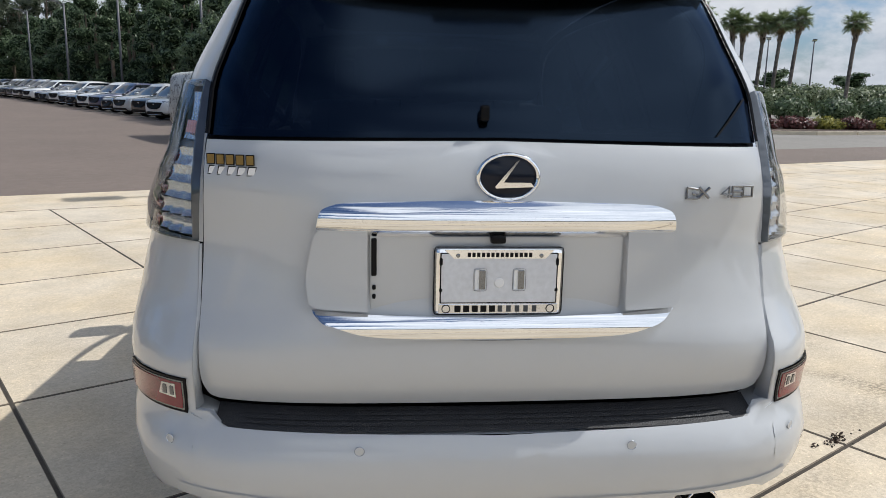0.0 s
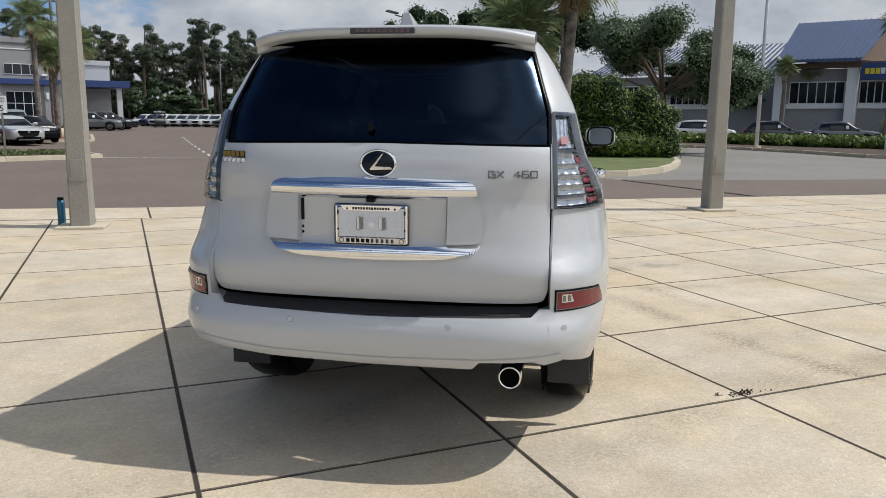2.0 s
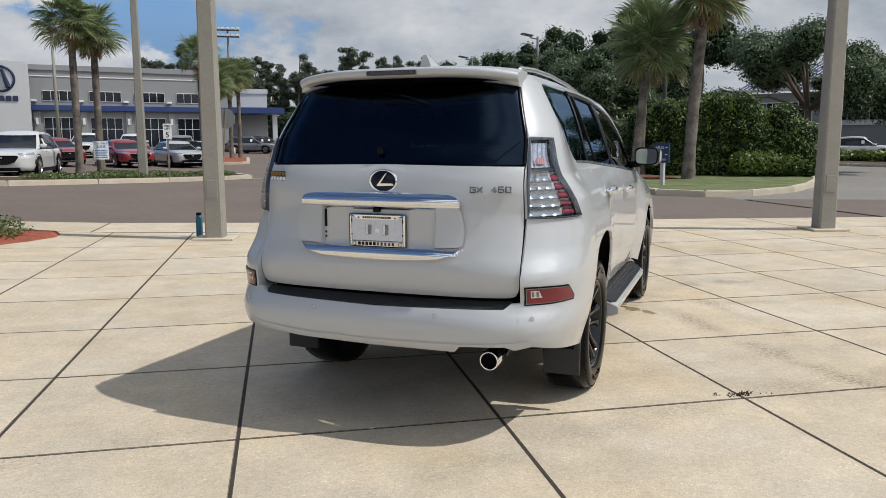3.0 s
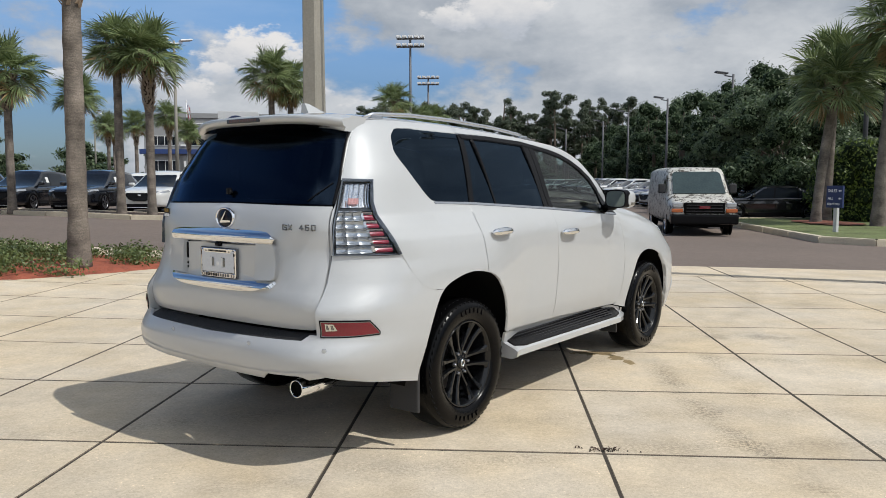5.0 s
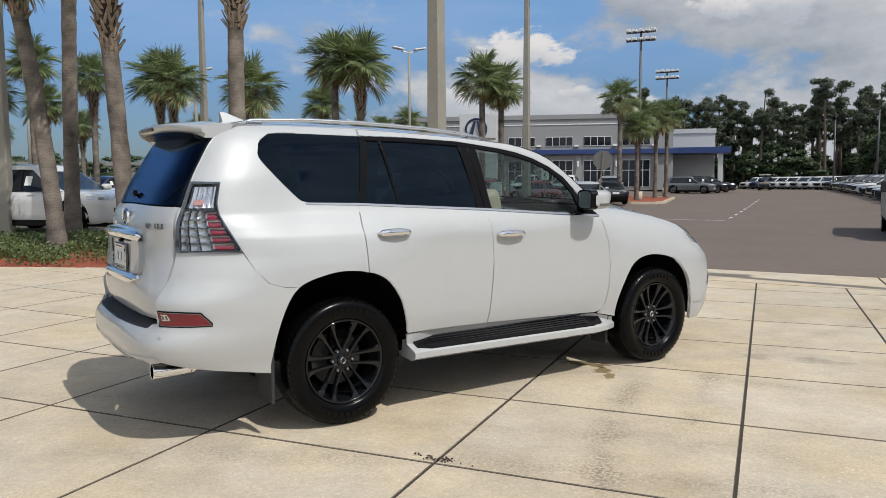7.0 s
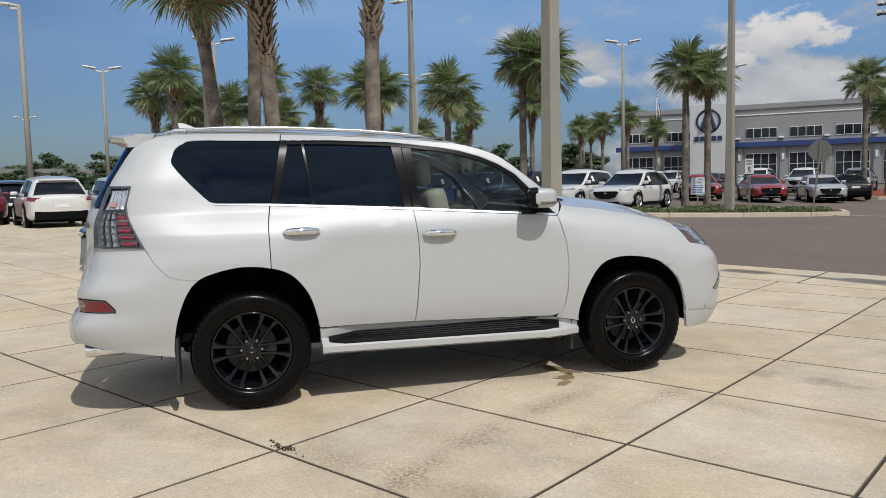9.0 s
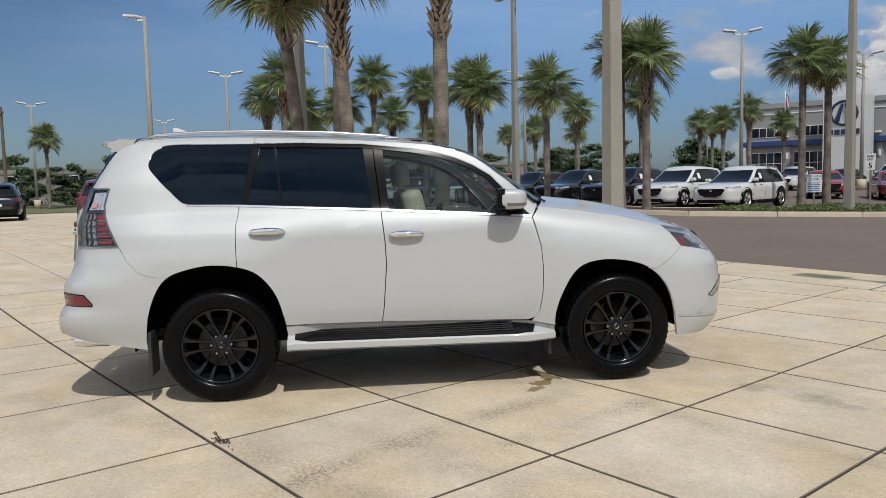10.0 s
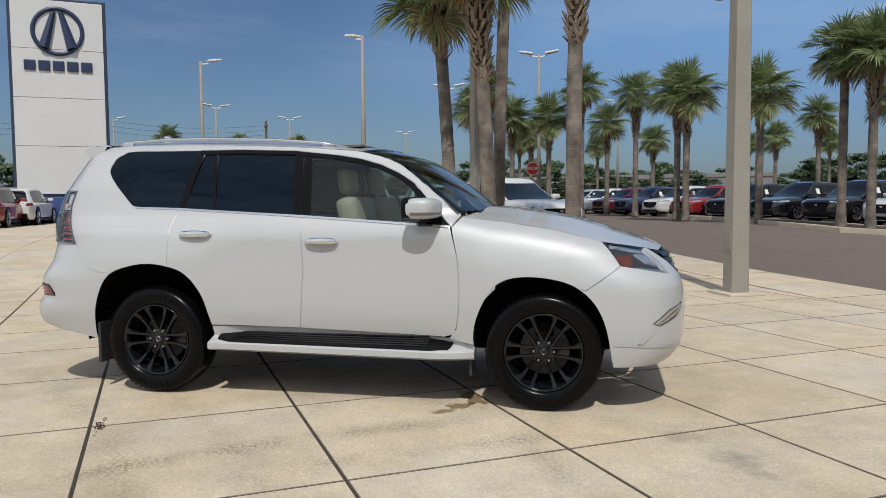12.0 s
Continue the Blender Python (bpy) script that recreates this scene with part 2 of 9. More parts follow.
def ringed_bark(name, col):
    """Palm trunk: close uneven rings of old leaf scars, pale blotches and fine fibre."""
    m, t, b = shader(name)
    N, K = t.nodes.new, t.links.new
    co, wave, blot, fibre = N("ShaderNodeTexCoord"), N("ShaderNodeTexWave"), N("ShaderNodeTexNoise"), N("ShaderNodeTexNoise")
    wave.bands_direction = "Z"
    for k, v in (("Scale", 5.5), ("Distortion", 9.0), ("Detail", 3.0), ("Detail Scale", 1.6)):
        wave.inputs[k].default_value = v
    blot.inputs["Scale"].default_value, blot.inputs["Detail"].default_value = 3.2, 6
    fibre.inputs["Scale"].default_value, fibre.inputs["Detail"].default_value = 60, 4
    hsv = N("ShaderNodeHueSaturation")
    hsv.inputs["Color"].default_value = (*col, 1)
    val = None
    for src, lo, hi in ((wave.outputs["Fac"], .92, 1.06), (blot.outputs["Fac"], .42, 1.5), (fibre.outputs["Fac"], .7, 1.3)):
        r = N("ShaderNodeMapRange")
        r.inputs["From Min"].default_value, r.inputs["From Max"].default_value = (0, 1) if src is wave.outputs["Fac"] else (.3, .7)
        r.inputs["To Min"].default_value, r.inputs["To Max"].default_value = lo, hi
        K(src, r.inputs["Value"])
        if val is None:
            val = r.outputs[0]
        else:
            mu = N("ShaderNodeMath")
            mu.operation = "MULTIPLY"
            K(val, mu.inputs[0])
            K(r.outputs[0], mu.inputs[1])
            val = mu.outputs[0]
    for n in (wave, blot, fibre):
        K(co.outputs["Object"], n.inputs["Vector"])
    K(val, hsv.inputs["Value"])
    K(hsv.outputs[0], b.inputs["Base Color"])
    b.inputs["Roughness"].default_value = .95
    bp = N("ShaderNodeBump")
    bp.inputs["Strength"].default_value, bp.inputs["Distance"].default_value = .45, .02
    K(val, bp.inputs["Height"])
    K(bp.outputs[0], b.inputs["Normal"])
    return m


M_CONCRETE = concrete("pad_concrete", (0.585, 0.495, 0.372))
M_ARRIS = mat("stained_slab_edge", (0.165, 0.135, 0.10), 0.95, var=0.5, scale=12)
M_JOINT = mat("joint_dirt", (0.045, 0.036, 0.027), 0.95, var=0.4, scale=9)
M_ASPHALT = mat("worn_asphalt", (0.152, 0.118, 0.098), 0.9, var=0.16, scale=0.35, bump=0.35, bscale=70)
M_ASPHALT_GREY = mat("grey_asphalt", (0.21, 0.195, 0.175), 0.9, var=0.16, scale=0.3, bump=0.35, bscale=70)
M_KERB = mat("kerb_concrete", (0.50, 0.44, 0.34), 0.85, var=0.18, scale=2.5, bump=0.2, perob=0.06)
M_GRASS = mat("lawn", (0.125, 0.150, 0.055), 0.9, var=0.6, scale=1.2, bump=0.8, bscale=60)
M_FAR = mat("far_ground", (0.13, 0.14, 0.07), 0.95, var=0.3, scale=0.1)
M_MULCH = mat("red_mulch", (0.28, 0.075, 0.04), 0.95, var=0.5, scale=6, bump=1.0, bscale=45)
M_SOIL = mat("brown_mulch", (0.075, 0.05, 0.038), 0.95, var=0.4, scale=6, bump=1.0, bscale=45)
M_POLE = mat("spun_concrete", (0.27, 0.255, 0.22), 0.8, var=0.15, scale=2.2, bump=0.25, bscale=50)
M_WHITE = mat("white_road_paint", (0.62, 0.60, 0.56), 0.8, var=0.2, scale=4)
M_LAMPHEAD = mat("lamp_head_paint", (0.72, 0.72, 0.72), 0.5, var=0.05)
M_DARKHEAD = mat("dark_lamp_paint", (0.09, 0.09, 0.10), 0.5, var=0.05)
M_BARK = ringed_bark("palm_bark", (0.165, 0.140, 0.118))
M_FIBRE = mat("shaded_palm_fibre", (0.040, 0.027, 0.019), 0.95, var=0.5, scale=14, bump=0.8, bscale=30)
M_BOOT = mat("palm_boot", (0.25, 0.195, 0.145), 0.95, var=0.5, scale=8, bump=0.6, bscale=20)
M_FROND = leaf_mat("palm_frond", (0.085, 0.125, 0.045), (0.27, 0.325, 0.145), 0.34)
M_DEAD = leaf_mat("dead_frond", (0.24, 0.16, 0.07), (0.34, 0.25, 0.12), 0.8)
M_OAKBARK = mat("oak_bark", (0.13, 0.10, 0.075), 0.95, var=0.3, scale=5, bump=0.8)
M_LEAF = leaf_mat("oak_leaf", (0.038, 0.066, 0.030), (0.135, 0.185, 0.088))
# near-black green: the shade deep inside foliage is put into this colour
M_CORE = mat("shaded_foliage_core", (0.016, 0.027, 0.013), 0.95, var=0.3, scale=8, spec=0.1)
M_LEAF2 = leaf_mat("hedge_leaf", (0.032, 0.064, 0.012), (0.205, 0.275, 0.050))
M_PINE = leaf_mat("pine_needle", (0.040, 0.056, 0.034), (0.105, 0.125, 0.075))
M_COVER = leaf_mat("juniper", (0.055, 0.085, 0.022), (0.165, 0.205, 0.072))
M_STUCCO = mat("grey_stucco", (0.272, 0.275, 0.278), 0.9, var=0.06, scale=0.6, bump=0.1)
M_PANEL = mat("metal_panel", (0.55, 0.555, 0.56), 0.5, 0.1, var=0.05, scale=0.4)
M_BLUE = mat("blue_fascia", (0.022, 0.048, 0.165), 0.5, var=0.08)
M_ROOFBLUE = mat("blue_metal_roof", (0.055, 0.085, 0.165), 0.5, 0.1, var=0.1, scale=0.3)
M_WOOD = mat("timber_gable", (0.13, 0.085, 0.06), 0.8, var=0.2, scale=1)
M_TAN = mat("tan_block", (0.46, 0.38, 0.29), 0.9, var=0.08)
M_WINDOW = mat("dark_window_glass", (0.010, 0.013, 0.019), 0.06, var=0.1, scale=0.3, spec=0.35)
M_SIGNINK = mat("dark_blue_sign_metal", (0.016, 0.028, 0.075), 0.4, var=0.05)
M_FRAME = mat("white_frame", (0.7, 0.7, 0.7), 0.5, var=0.05)

# ---- building helpers ----
def thing(name, label, category, group="", m=Matrix()):
    ob = new(name)
    ob.empty_display_size = 0.2
    ob.matrix_basis = m
    return tagged(ob, label, category, group)


def part(name, bm, material, parent=None, label="", smooth=False):
    me = bpy.data.meshes.new(name)
    bm.to_mesh(me)
    bm.free()
    for x in (material if isinstance(material, (list, tuple)) else (material,)):
        me.materials.append(x)
    if smooth:
        me.polygons.foreach_set("use_smooth", [True] * len(me.polygons))
    ob = new(name, me)
    ob.parent = parent
    return tagged(ob, label)


def raw(name, verts, faces, material, parent=None, label="", smooth=False):
    me = bpy.data.meshes.new(name)
    me.from_pydata([tuple(v) for v in verts], [], faces)
    for x in (material if isinstance(material, (list, tuple)) else (material,)):
        me.materials.append(x)
    if smooth:
        me.polygons.foreach_set("use_smooth", [True] * len(me.polygons))
    ob = new(name, me)
    ob.parent = parent
    return tagged(ob, label)


def box(bm, x0, y0, z0, x1, y1, z1, bevel=0.0, m=None):
    """A box between two corners, its edges bevelled."""
    g = bmesh.ops.create_cube(bm, size=1.0)
    c = Vector(((x0 + x1) / 2, (y0 + y1) / 2, (z0 + z1) / 2))
    for v in g["verts"]:
        v.co = Vector((v.co.x * (x1 - x0), v.co.y * (y1 - y0), v.co.z * (z1 - z0))) + c
    vs = g["verts"]
    if bevel:
        es = list({e for v in vs for e in v.link_edges})
        r = bmesh.ops.bevel(bm, geom=es, offset=bevel, segments=2, profile=0.6, affect="EDGES")
        vs = r["verts"]
    if m is not None:
        bmesh.ops.transform(bm, matrix=m, verts=list({v for v in vs}))
    return bm


def boxed(*a, **k):
    return box(bmesh.new(), *a, **k)


def tube(bm, pts, radii, n=10, caps=True):
    """A tapered tube along points."""
    rings = []
    for i, p in enumerate(pts):
        p = Vector(p)
        d = (Vector(pts[min(i + 1, len(pts) - 1)]) - Vector(pts[max(i - 1, 0)])).normalized()
        u = d.orthogonal().normalized() if i == 0 else (u - d * u.dot(d)).normalized()
        w = d.cross(u)
        rings.append([bm.verts.new(p + (u * math.cos(2 * math.pi * k / n) + w * math.sin(2 * math.pi * k / n)) * radii[i]) for k in range(n)])
    for a, b in zip(rings, rings[1:]):
        for k in range(n):
            bm.faces.new((a[k], a[(k + 1) % n], b[(k + 1) % n], b[k]))
    if caps:
        bm.faces.new(rings[0][::-1])
        bm.faces.new(rings[-1])
    return bm


def spin(bm, prof, n=32, m=None):
    """A body of revolution round the x axis from (x, r) pairs."""
    rings = []
    vs = []
    for x, r in prof:
        ring = [bm.verts.new((x, r * math.cos(2 * math.pi * k / n), r * math.sin(2 * math.pi * k / n))) for k in range(n)]
        rings.append(ring)
        vs += ring
    for a, b in zip(rings, rings[1:]):
        for k in range(n):
            bm.faces.new((a[k], b[k], b[(k + 1) % n], a[(k + 1) % n]))
    if m is not None:
        bmesh.ops.transform(bm, matrix=m, verts=vs)
    return bm


def poly_slab(q, th):
    """A thin plate over four points."""
    bm = bmesh.new()
    q = [Vector(p) for p in q]
    n = (q[1] - q[0]).cross(q[2] - q[0]).normalized() * th
    a = [bm.verts.new(p) for p in q]
    b = [bm.verts.new(p - n) for p in q]
    bm.faces.new(a)
    bm.faces.new(b[::-1])
    k = len(q)
    for i in range(k):
        bm.faces.new((a[(i + 1) % k], a[i], b[i], b[(i + 1) % k]))
    bmesh.ops.recalc_face_normals(bm, faces=bm.faces)
    return bm


def sstep(a, b, v):
    u = min(1.0, max(0.0, (v - a) / (b - a)))
    return u * u * (3 - 2 * u)


def land(x, y):
    """Height of the ground: level by the pad, rising gently to the west and north."""
    return 0.34 * sstep(0, 14, -x) + 0.45 * sstep(30, 95, y)


def prism(poly, z0, z1, follow=True):
    """An upright slab over a plan polygon, from z0 to z1 above the ground."""
    bm = bmesh.new()
    a = [bm.verts.new((x, y, z0 + (land(x, y) if follow else 0))) for x, y in poly]
    b = [bm.verts.new((x, y, z1 + (land(x, y) if follow else 0))) for x, y in poly]
    bm.faces.new(a[::-1])
    bm.faces.new(b)
    for i in range(len(poly)):
        j = (i + 1) % len(poly)
        bm.faces.new((a[i], a[j], b[j], b[i]))
    bmesh.ops.recalc_face_normals(bm, faces=bm.faces)
    return bm


def clip(poly, a, b, c):
    """Keeps the part of a plan polygon where a*x + b*y <= c."""
    out = []
    for i, p in enumerate(poly):
        q = poly[(i + 1) % len(poly)]
        fp, fq = a * p[0] + b * p[1] - c, a * q[0] + b * q[1] - c
        if fp <= 0:
            out.append(p)
        if fp * fq < 0:
            k = fp / (fp - fq)
            out.append((p[0] + k * (q[0] - p[0]), p[1] + k * (q[1] - p[1])))
    return out


def sheet(name, x0, y0, x1, y1, step, material, dz, keep=None, label=""):
    """Ground sheet on a grid that follows the land; keep: half-planes (a, b, c)."""
    bm = bmesh.new()
    nx, ny = max(1, round((x1 - x0) / step)), max(1, round((y1 - y0) / step))
    g = [[bm.verts.new((x0 + (x1 - x0) * i / nx, y0 + (y1 - y0) * j / ny, 0)) for j in range(ny + 1)] for i in range(nx + 1)]
    for i in range(nx):
        for j in range(ny):
            bm.faces.new((g[i][j], g[i + 1][j], g[i + 1][j + 1], g[i][j + 1]))
    for a, b, c in keep or ():
        n = Vector((a, b, 0))
        bmesh.ops.bisect_plane(bm, geom=bm.verts[:] + bm.edges[:] + bm.faces[:], plane_co=n * (c / n.length_squared), plane_no=n, clear_outer=True)
    for v in bm.verts:
        v.co.z = land(v.co.x, v.co.y) + dz
    return tagged(part(name, bm, material, smooth=True), label, kind="structure")


# ---- ground, road, pad ----
EDGE = (0.15, 1.0, 11.75)          # pad ends at the road where 0.15 x + y = 11.75
APRON = (0.16, 1.0, 10.25)
sheet("ground", -160, -160, 160, 240, 10, M_FAR, -0.06, label="dry green far ground")
big = bmesh.new()
for x0, y0, x1, y1 in ((-2500, 240, 2500, 2500), (-2500, -2500, 2500, -160), (-2500, -160, -160, 240), (160, -160, 2500, 240)):
    z = 0.7 if y0 == 240 else 0.1
    big.faces.new([big.verts.new(p) for p in ((x0, y0, z), (x1, y0, z), (x1, y1, z), (x0, y1, z))])
tagged(part("ground", big, M_FAR), "flat land to the horizon", kind="structure")
sheet("road", -75, -5, 12, 115, 3, M_ASPHALT, -0.012, [(-EDGE[0], -EDGE[1], -EDGE[2])], "worn brownish asphalt of lot and lane")
sheet("road", 12, -25, 75, 115, 3, M_ASPHALT_GREY, -0.012, [(-EDGE[0], -EDGE[1], -EDGE[2])], "pale grey worn asphalt lane")
tagged(raw("road_band", [(x, y, 0.004) for x, y in ((12.0, 9.95), (40, 5.75), (40, 9.2), (21.3, 12.2), (16.3, 13.2), (12.0, 14.6))], [(0, 1, 2, 3, 4, 5)], M_ASPHALT), "darker resurfaced band of asphalt", kind="structure")


def kerbed(name, poly, top, label, h=0.15, w=0.22, piece=2.4):
    """A raised island: a ring of cast kerb lengths round a filled top."""
    root = tagged(new(name), label, kind="structure")
    c = Vector((sum(p[0] for p in poly) / len(poly), sum(p[1] for p in poly) / len(poly)))
    inner = []
    n = len(poly)
    P = [Vector(p) for p in poly]
    area = sum(P[i].x * P[(i + 1) % n].y - P[(i + 1) % n].x * P[i].y for i in range(n))
    sgn = 1 if area > 0 else -1
    for i in range(n):
        d0, d1 = (P[i] - P[i - 1]).normalized(), (P[(i + 1) % n] - P[i]).normalized()
        n0, n1 = Vector((-d0.y, d0.x)) * sgn, Vector((-d1.y, d1.x)) * sgn
        b = (n0 + n1).normalized()
        inner.append(P[i] + b * (w / max(0.4, b.dot(n0))))
    for i in range(n):
        a, b, ia, ib = P[i], P[(i + 1) % n], inner[i], inner[(i + 1) % n]
        k = max(1, round((b - a).length / piece))
        for j in range(k):
            u0, u1 = j / k + 0.004, (j + 1) / k - 0.004
            q = [a.lerp(b, u0), a.lerp(b, u1), ia.lerp(ib, u1), ia.lerp(ib, u0)]
            bm = prism([tuple(v) for v in q], -0.05, h)
            es = [e for e in bm.edges if all(v.co.z > land(v.co.x, v.co.y) + h - 0.01 for v in e.verts)]
            bmesh.ops.bevel(bm, geom=es, offset=0.025, segments=2, affect="EDGES")
            part("kerb_stone", bm, M_KERB, root)
    bm = bmesh.new()
    vs = [bm.verts.new((p.x, p.y, 0)) for p in inner]
    bm.faces.new(vs)
    bm.normal_update()
    bmesh.ops.triangulate(bm, faces=bm.faces)
    bmesh.ops.subdivide_edges(bm, edges=bm.edges, cuts=3, use_grid_fill=True)
    for v in bm.verts:
        v.co.z = land(v.co.x, v.co.y) + h - 0.015 + 0.03 * noise.noise(v.co * 0.9)
    part("planting_soil", bm, top, root, smooth=True)
    return root


kerbed("traffic_island", [(10.7, 16.6), (11.6, 15.6), (13.0, 15.6), (15.0, 16.6), (17.0, 18.4), (19.0, 20.6), (22.5, 25.5), (23.0, 27.0), (21.0, 28.0), (12.5, 27.6), (11.0, 27.0), (10.8, 22.8)], M_GRASS,
       "kerbed traffic island with thin grass")
kerbed("planting_strip", [(-0.4, 29.2), (-1.4, 28.1), (-3.2, 26.4), (-5.2, 24.6), (-7.3, 22.6), (-9.5, 21.9), (-13.0, 22.8), (-24.0, 27.2), (-40.0, 32.6), (-40.0, 34.2), (-24.0, 29.2), (-13.4, 24.6), (-9.6, 24.1), (-7.3, 26.2),
                          (-6.4, 29.0), (-5.0, 31.0), (-3.0, 32.0), (-1.0, 31.0)], M_SOIL, "kerbed strip of mulch along the lot")
kerbed("aisle_island", [(-1.2, 48.5), (-1.6, 46.8), (-3.0, 46.2), (-5.5, 46.6), (-6.0, 58.0), (-3.5, 59.0), (-1.6, 58.0)], M_MULCH, "kerbed island with red mulch under palms")
kerbed("verge", [(31.0, 39.5), (33.0, 33.0), (32.2, 27.0), (31.0, 22.5), (31.5, 18.6), (34.0, 16.6), (44.0, 14.0), (60.0, 11.5), (60.0, 18.0), (46.0, 24.0), (42.5, 34.0), (40.0, 44.0), (33.0, 47.0)], M_SOIL, "kerbed verge of dark mulch across the lane")

# red mulch ring round the palms of the traffic island
rm = random.Random(41)
bm = bmesh.new()
P_ = [bm.verts.new((13.75 + .95 * math.cos(a) * q, 23.3 + 1.7 * math.sin(a) * q, land(13.5, 22.9) + .172)) for a, q in [(2 * math.pi * k / 28, rm.uniform(.82, 1.12)) for k in range(28)]]
top_ = bm.verts.new((13.75, 23.3, land(13.5, 22.9) + .21))
for k in range(28):
    bm.faces.new((top_, P_[k], P_[(k + 1) % 28]))
tagged(part("mulch_bed", bm, mat("faded_mulch", (0.17, 0.062, 0.04), 0.95, var=0.6, scale=5, bump=1.0, bscale=45), smooth=True), "thin patch of red mulch under the island palms", kind="structure")

# planting bed on the pad
BED = [(-2.66, 10.35), (-2.64, 9.95), (-2.92, 9.35), (-3.3, 8.7), (-4.2, 7.5), (-5.4, 6.8), (-6.6, 6.1), (-8.2, 5.7), (-9.6, 6.2), (-10.2, 7.4), (-9.6, 9.4), (-8.0, 11.3), (-5.9, 11.3), (-4.6, 11.15), (-3.3, 10.85)]
bm = bmesh.new()
bm.faces.new([bm.verts.new((x, y, 0)) for x, y in BED])
bm.normal_update()
bmesh.ops.triangulate(bm, faces=bm.faces)
bmesh.ops.subdivide_edges(bm, edges=bm.edges, cuts=7, use_grid_fill=True)
for v in bm.verts:
    edge = min(((v.co.xy - Vector(p)).length for p in BED))
    v.co.z = land(v.co.x, v.co.y) + (-0.01 if v.is_boundary else 0.05 + 0.03 * noise.noise(v.co * 2.1))
tagged(part("planting_bed", bm, M_MULCH, smooth=True), "planting bed of red wood mulch on the pad", kind="structure")


def leaf_cloud(name, boxes, count, size, material, parent=None, label="", seed=1, flat=0.5):
    """Many small leaf cards filling uneven clumps; boxes: (x, y, z, rx, ry, rz)."""
    rnd = np.random.RandomState(seed)
    vol = np.array([b[3] * b[4] * b[5] for b in boxes]) ** 0.75
    pick = rnd.choice(len(boxes), count, p=vol / vol.sum())
    B = np.array(boxes)[pick]
    d = rnd.normal(size=(count, 3))
    d /= np.linalg.norm(d, axis=1)[:, None]
    r = rnd.uniform(0.35, 1.0, count) ** 0.45
    r *= rnd.uniform(0.82, 1.12, count)
    C = B[:, :3] + d * B[:, 3:] * r[:, None]
    n = d * np.array([1, 1, 1]) + rnd.normal(scale=flat, size=(count, 3))
    n /= np.linalg.norm(n, axis=1)[:, None]
    a = np.cross(n, rnd.normal(size=(count, 3)))
    a /= np.linalg.norm(a, axis=1)[:, None]
    b = np.cross(n, a)
    s = size * rnd.uniform(0.6, 1.4, count)[:, None]
    V = np.stack([C - a * s, C - b * s * 0.45, C + a * s, C + b * s * 0.45], 1).reshape(-1, 3)
    F = np.arange(count * 4).reshape(-1, 4)
    me = bpy.data.meshes.new(name)
    me.from_pydata(V.tolist(), [], F.tolist())
    me.materials.append(material)
    ob = new(name, me)
    ob.parent = parent
    return tagged(ob, label)


# ---- tall concrete lamp poles at the pad ----
def square_pole(x, y, h, w0, w1, arms, label, plate=True, head=None, turn=0):
    root = thing("lamp_pole", label, "lamp pole", "lamp poles", pose(x, y, land(x, y), rz=turn))
    bm = bmesh.new()
    prof = [(0.0, w0), (h, w1)]
    ring = []
    for z, w in prof:
        c = w * 0.18
        ring.append([bm.verts.new((sx * a, sy * b, z)) for sx, sy, a, b in ((1, 1, w, w - c), (1, 1, w - c, w), (-1, 1, w - c, w), (-1, 1, w, w - c), (-1, -1, w, w - c), (-1, -1, w - c, w), (1, -1, w - c, w), (1, -1, w, w - c))])
    for k in range(8):
        bm.faces.new((ring[0][k], ring[0][(k + 1) % 8], ring[1][(k + 1) % 8], ring[1][k]))
    bm.faces.new(ring[1])
    part("shaft", bm, M_POLE, root)
    if plate:
        part("base_plate", boxed(-0.30, -0.27, 0.0, 0.30, 0.27, 0.035, 0.01), M_KERB, root, "square concrete footing pad")
        part("hand_hole_cover", boxed(-0.08, -w0 - 0.004, 0.62, 0.08, -w0 + 0.03, 0.9, 0.006), M_POLE, root, "grey cover plate")
        part("hand_hole_cover", boxed(-w0 - 0.004, -0.08, 0.62, -w0 + 0.03, 0.08, 0.9, 0.006), M_POLE, root, "grey cover plate")
    for a in range(arms):
        ang = 90 + a * 360 / max(arms, 1) if arms != 2 else a * 180
        m = pose(0, 0, h - 0.12, rz=ang)
        part("arm", boxed(0, -0.04, 0.0, 0.75, 0.04, 0.07, 0.01, m=m), M_LAMPHEAD, root)
        part("lamp_head", boxed(0.55, -0.2, 0.02, 1.25, 0.2, 0.13, 0.04, m=m), M_LAMPHEAD if head is None else head, root, "flat shoebox lamp head")
    return root


square_pole(-0.27, 9.47, 8.6, 0.137, 0.085, 2, "tall square tapered concrete lamp pole on the pad", turn=-9)
square_pole(9.40, 8.38, 8.6, 0.140, 0.085, 2, "tall square tapered concrete lamp pole on the pad", turn=-9)
square_pole(-12.05, 10.49, 9.8, 0.128, 0.085, 2, "tall square concrete lamp pole behind the mulch bed", plate=False, turn=20)
square_pole(-4.37, 28.15, 9.5, 0.16, 0.09, 2, "tall square concrete lamp pole in the planting strip", plate=False)
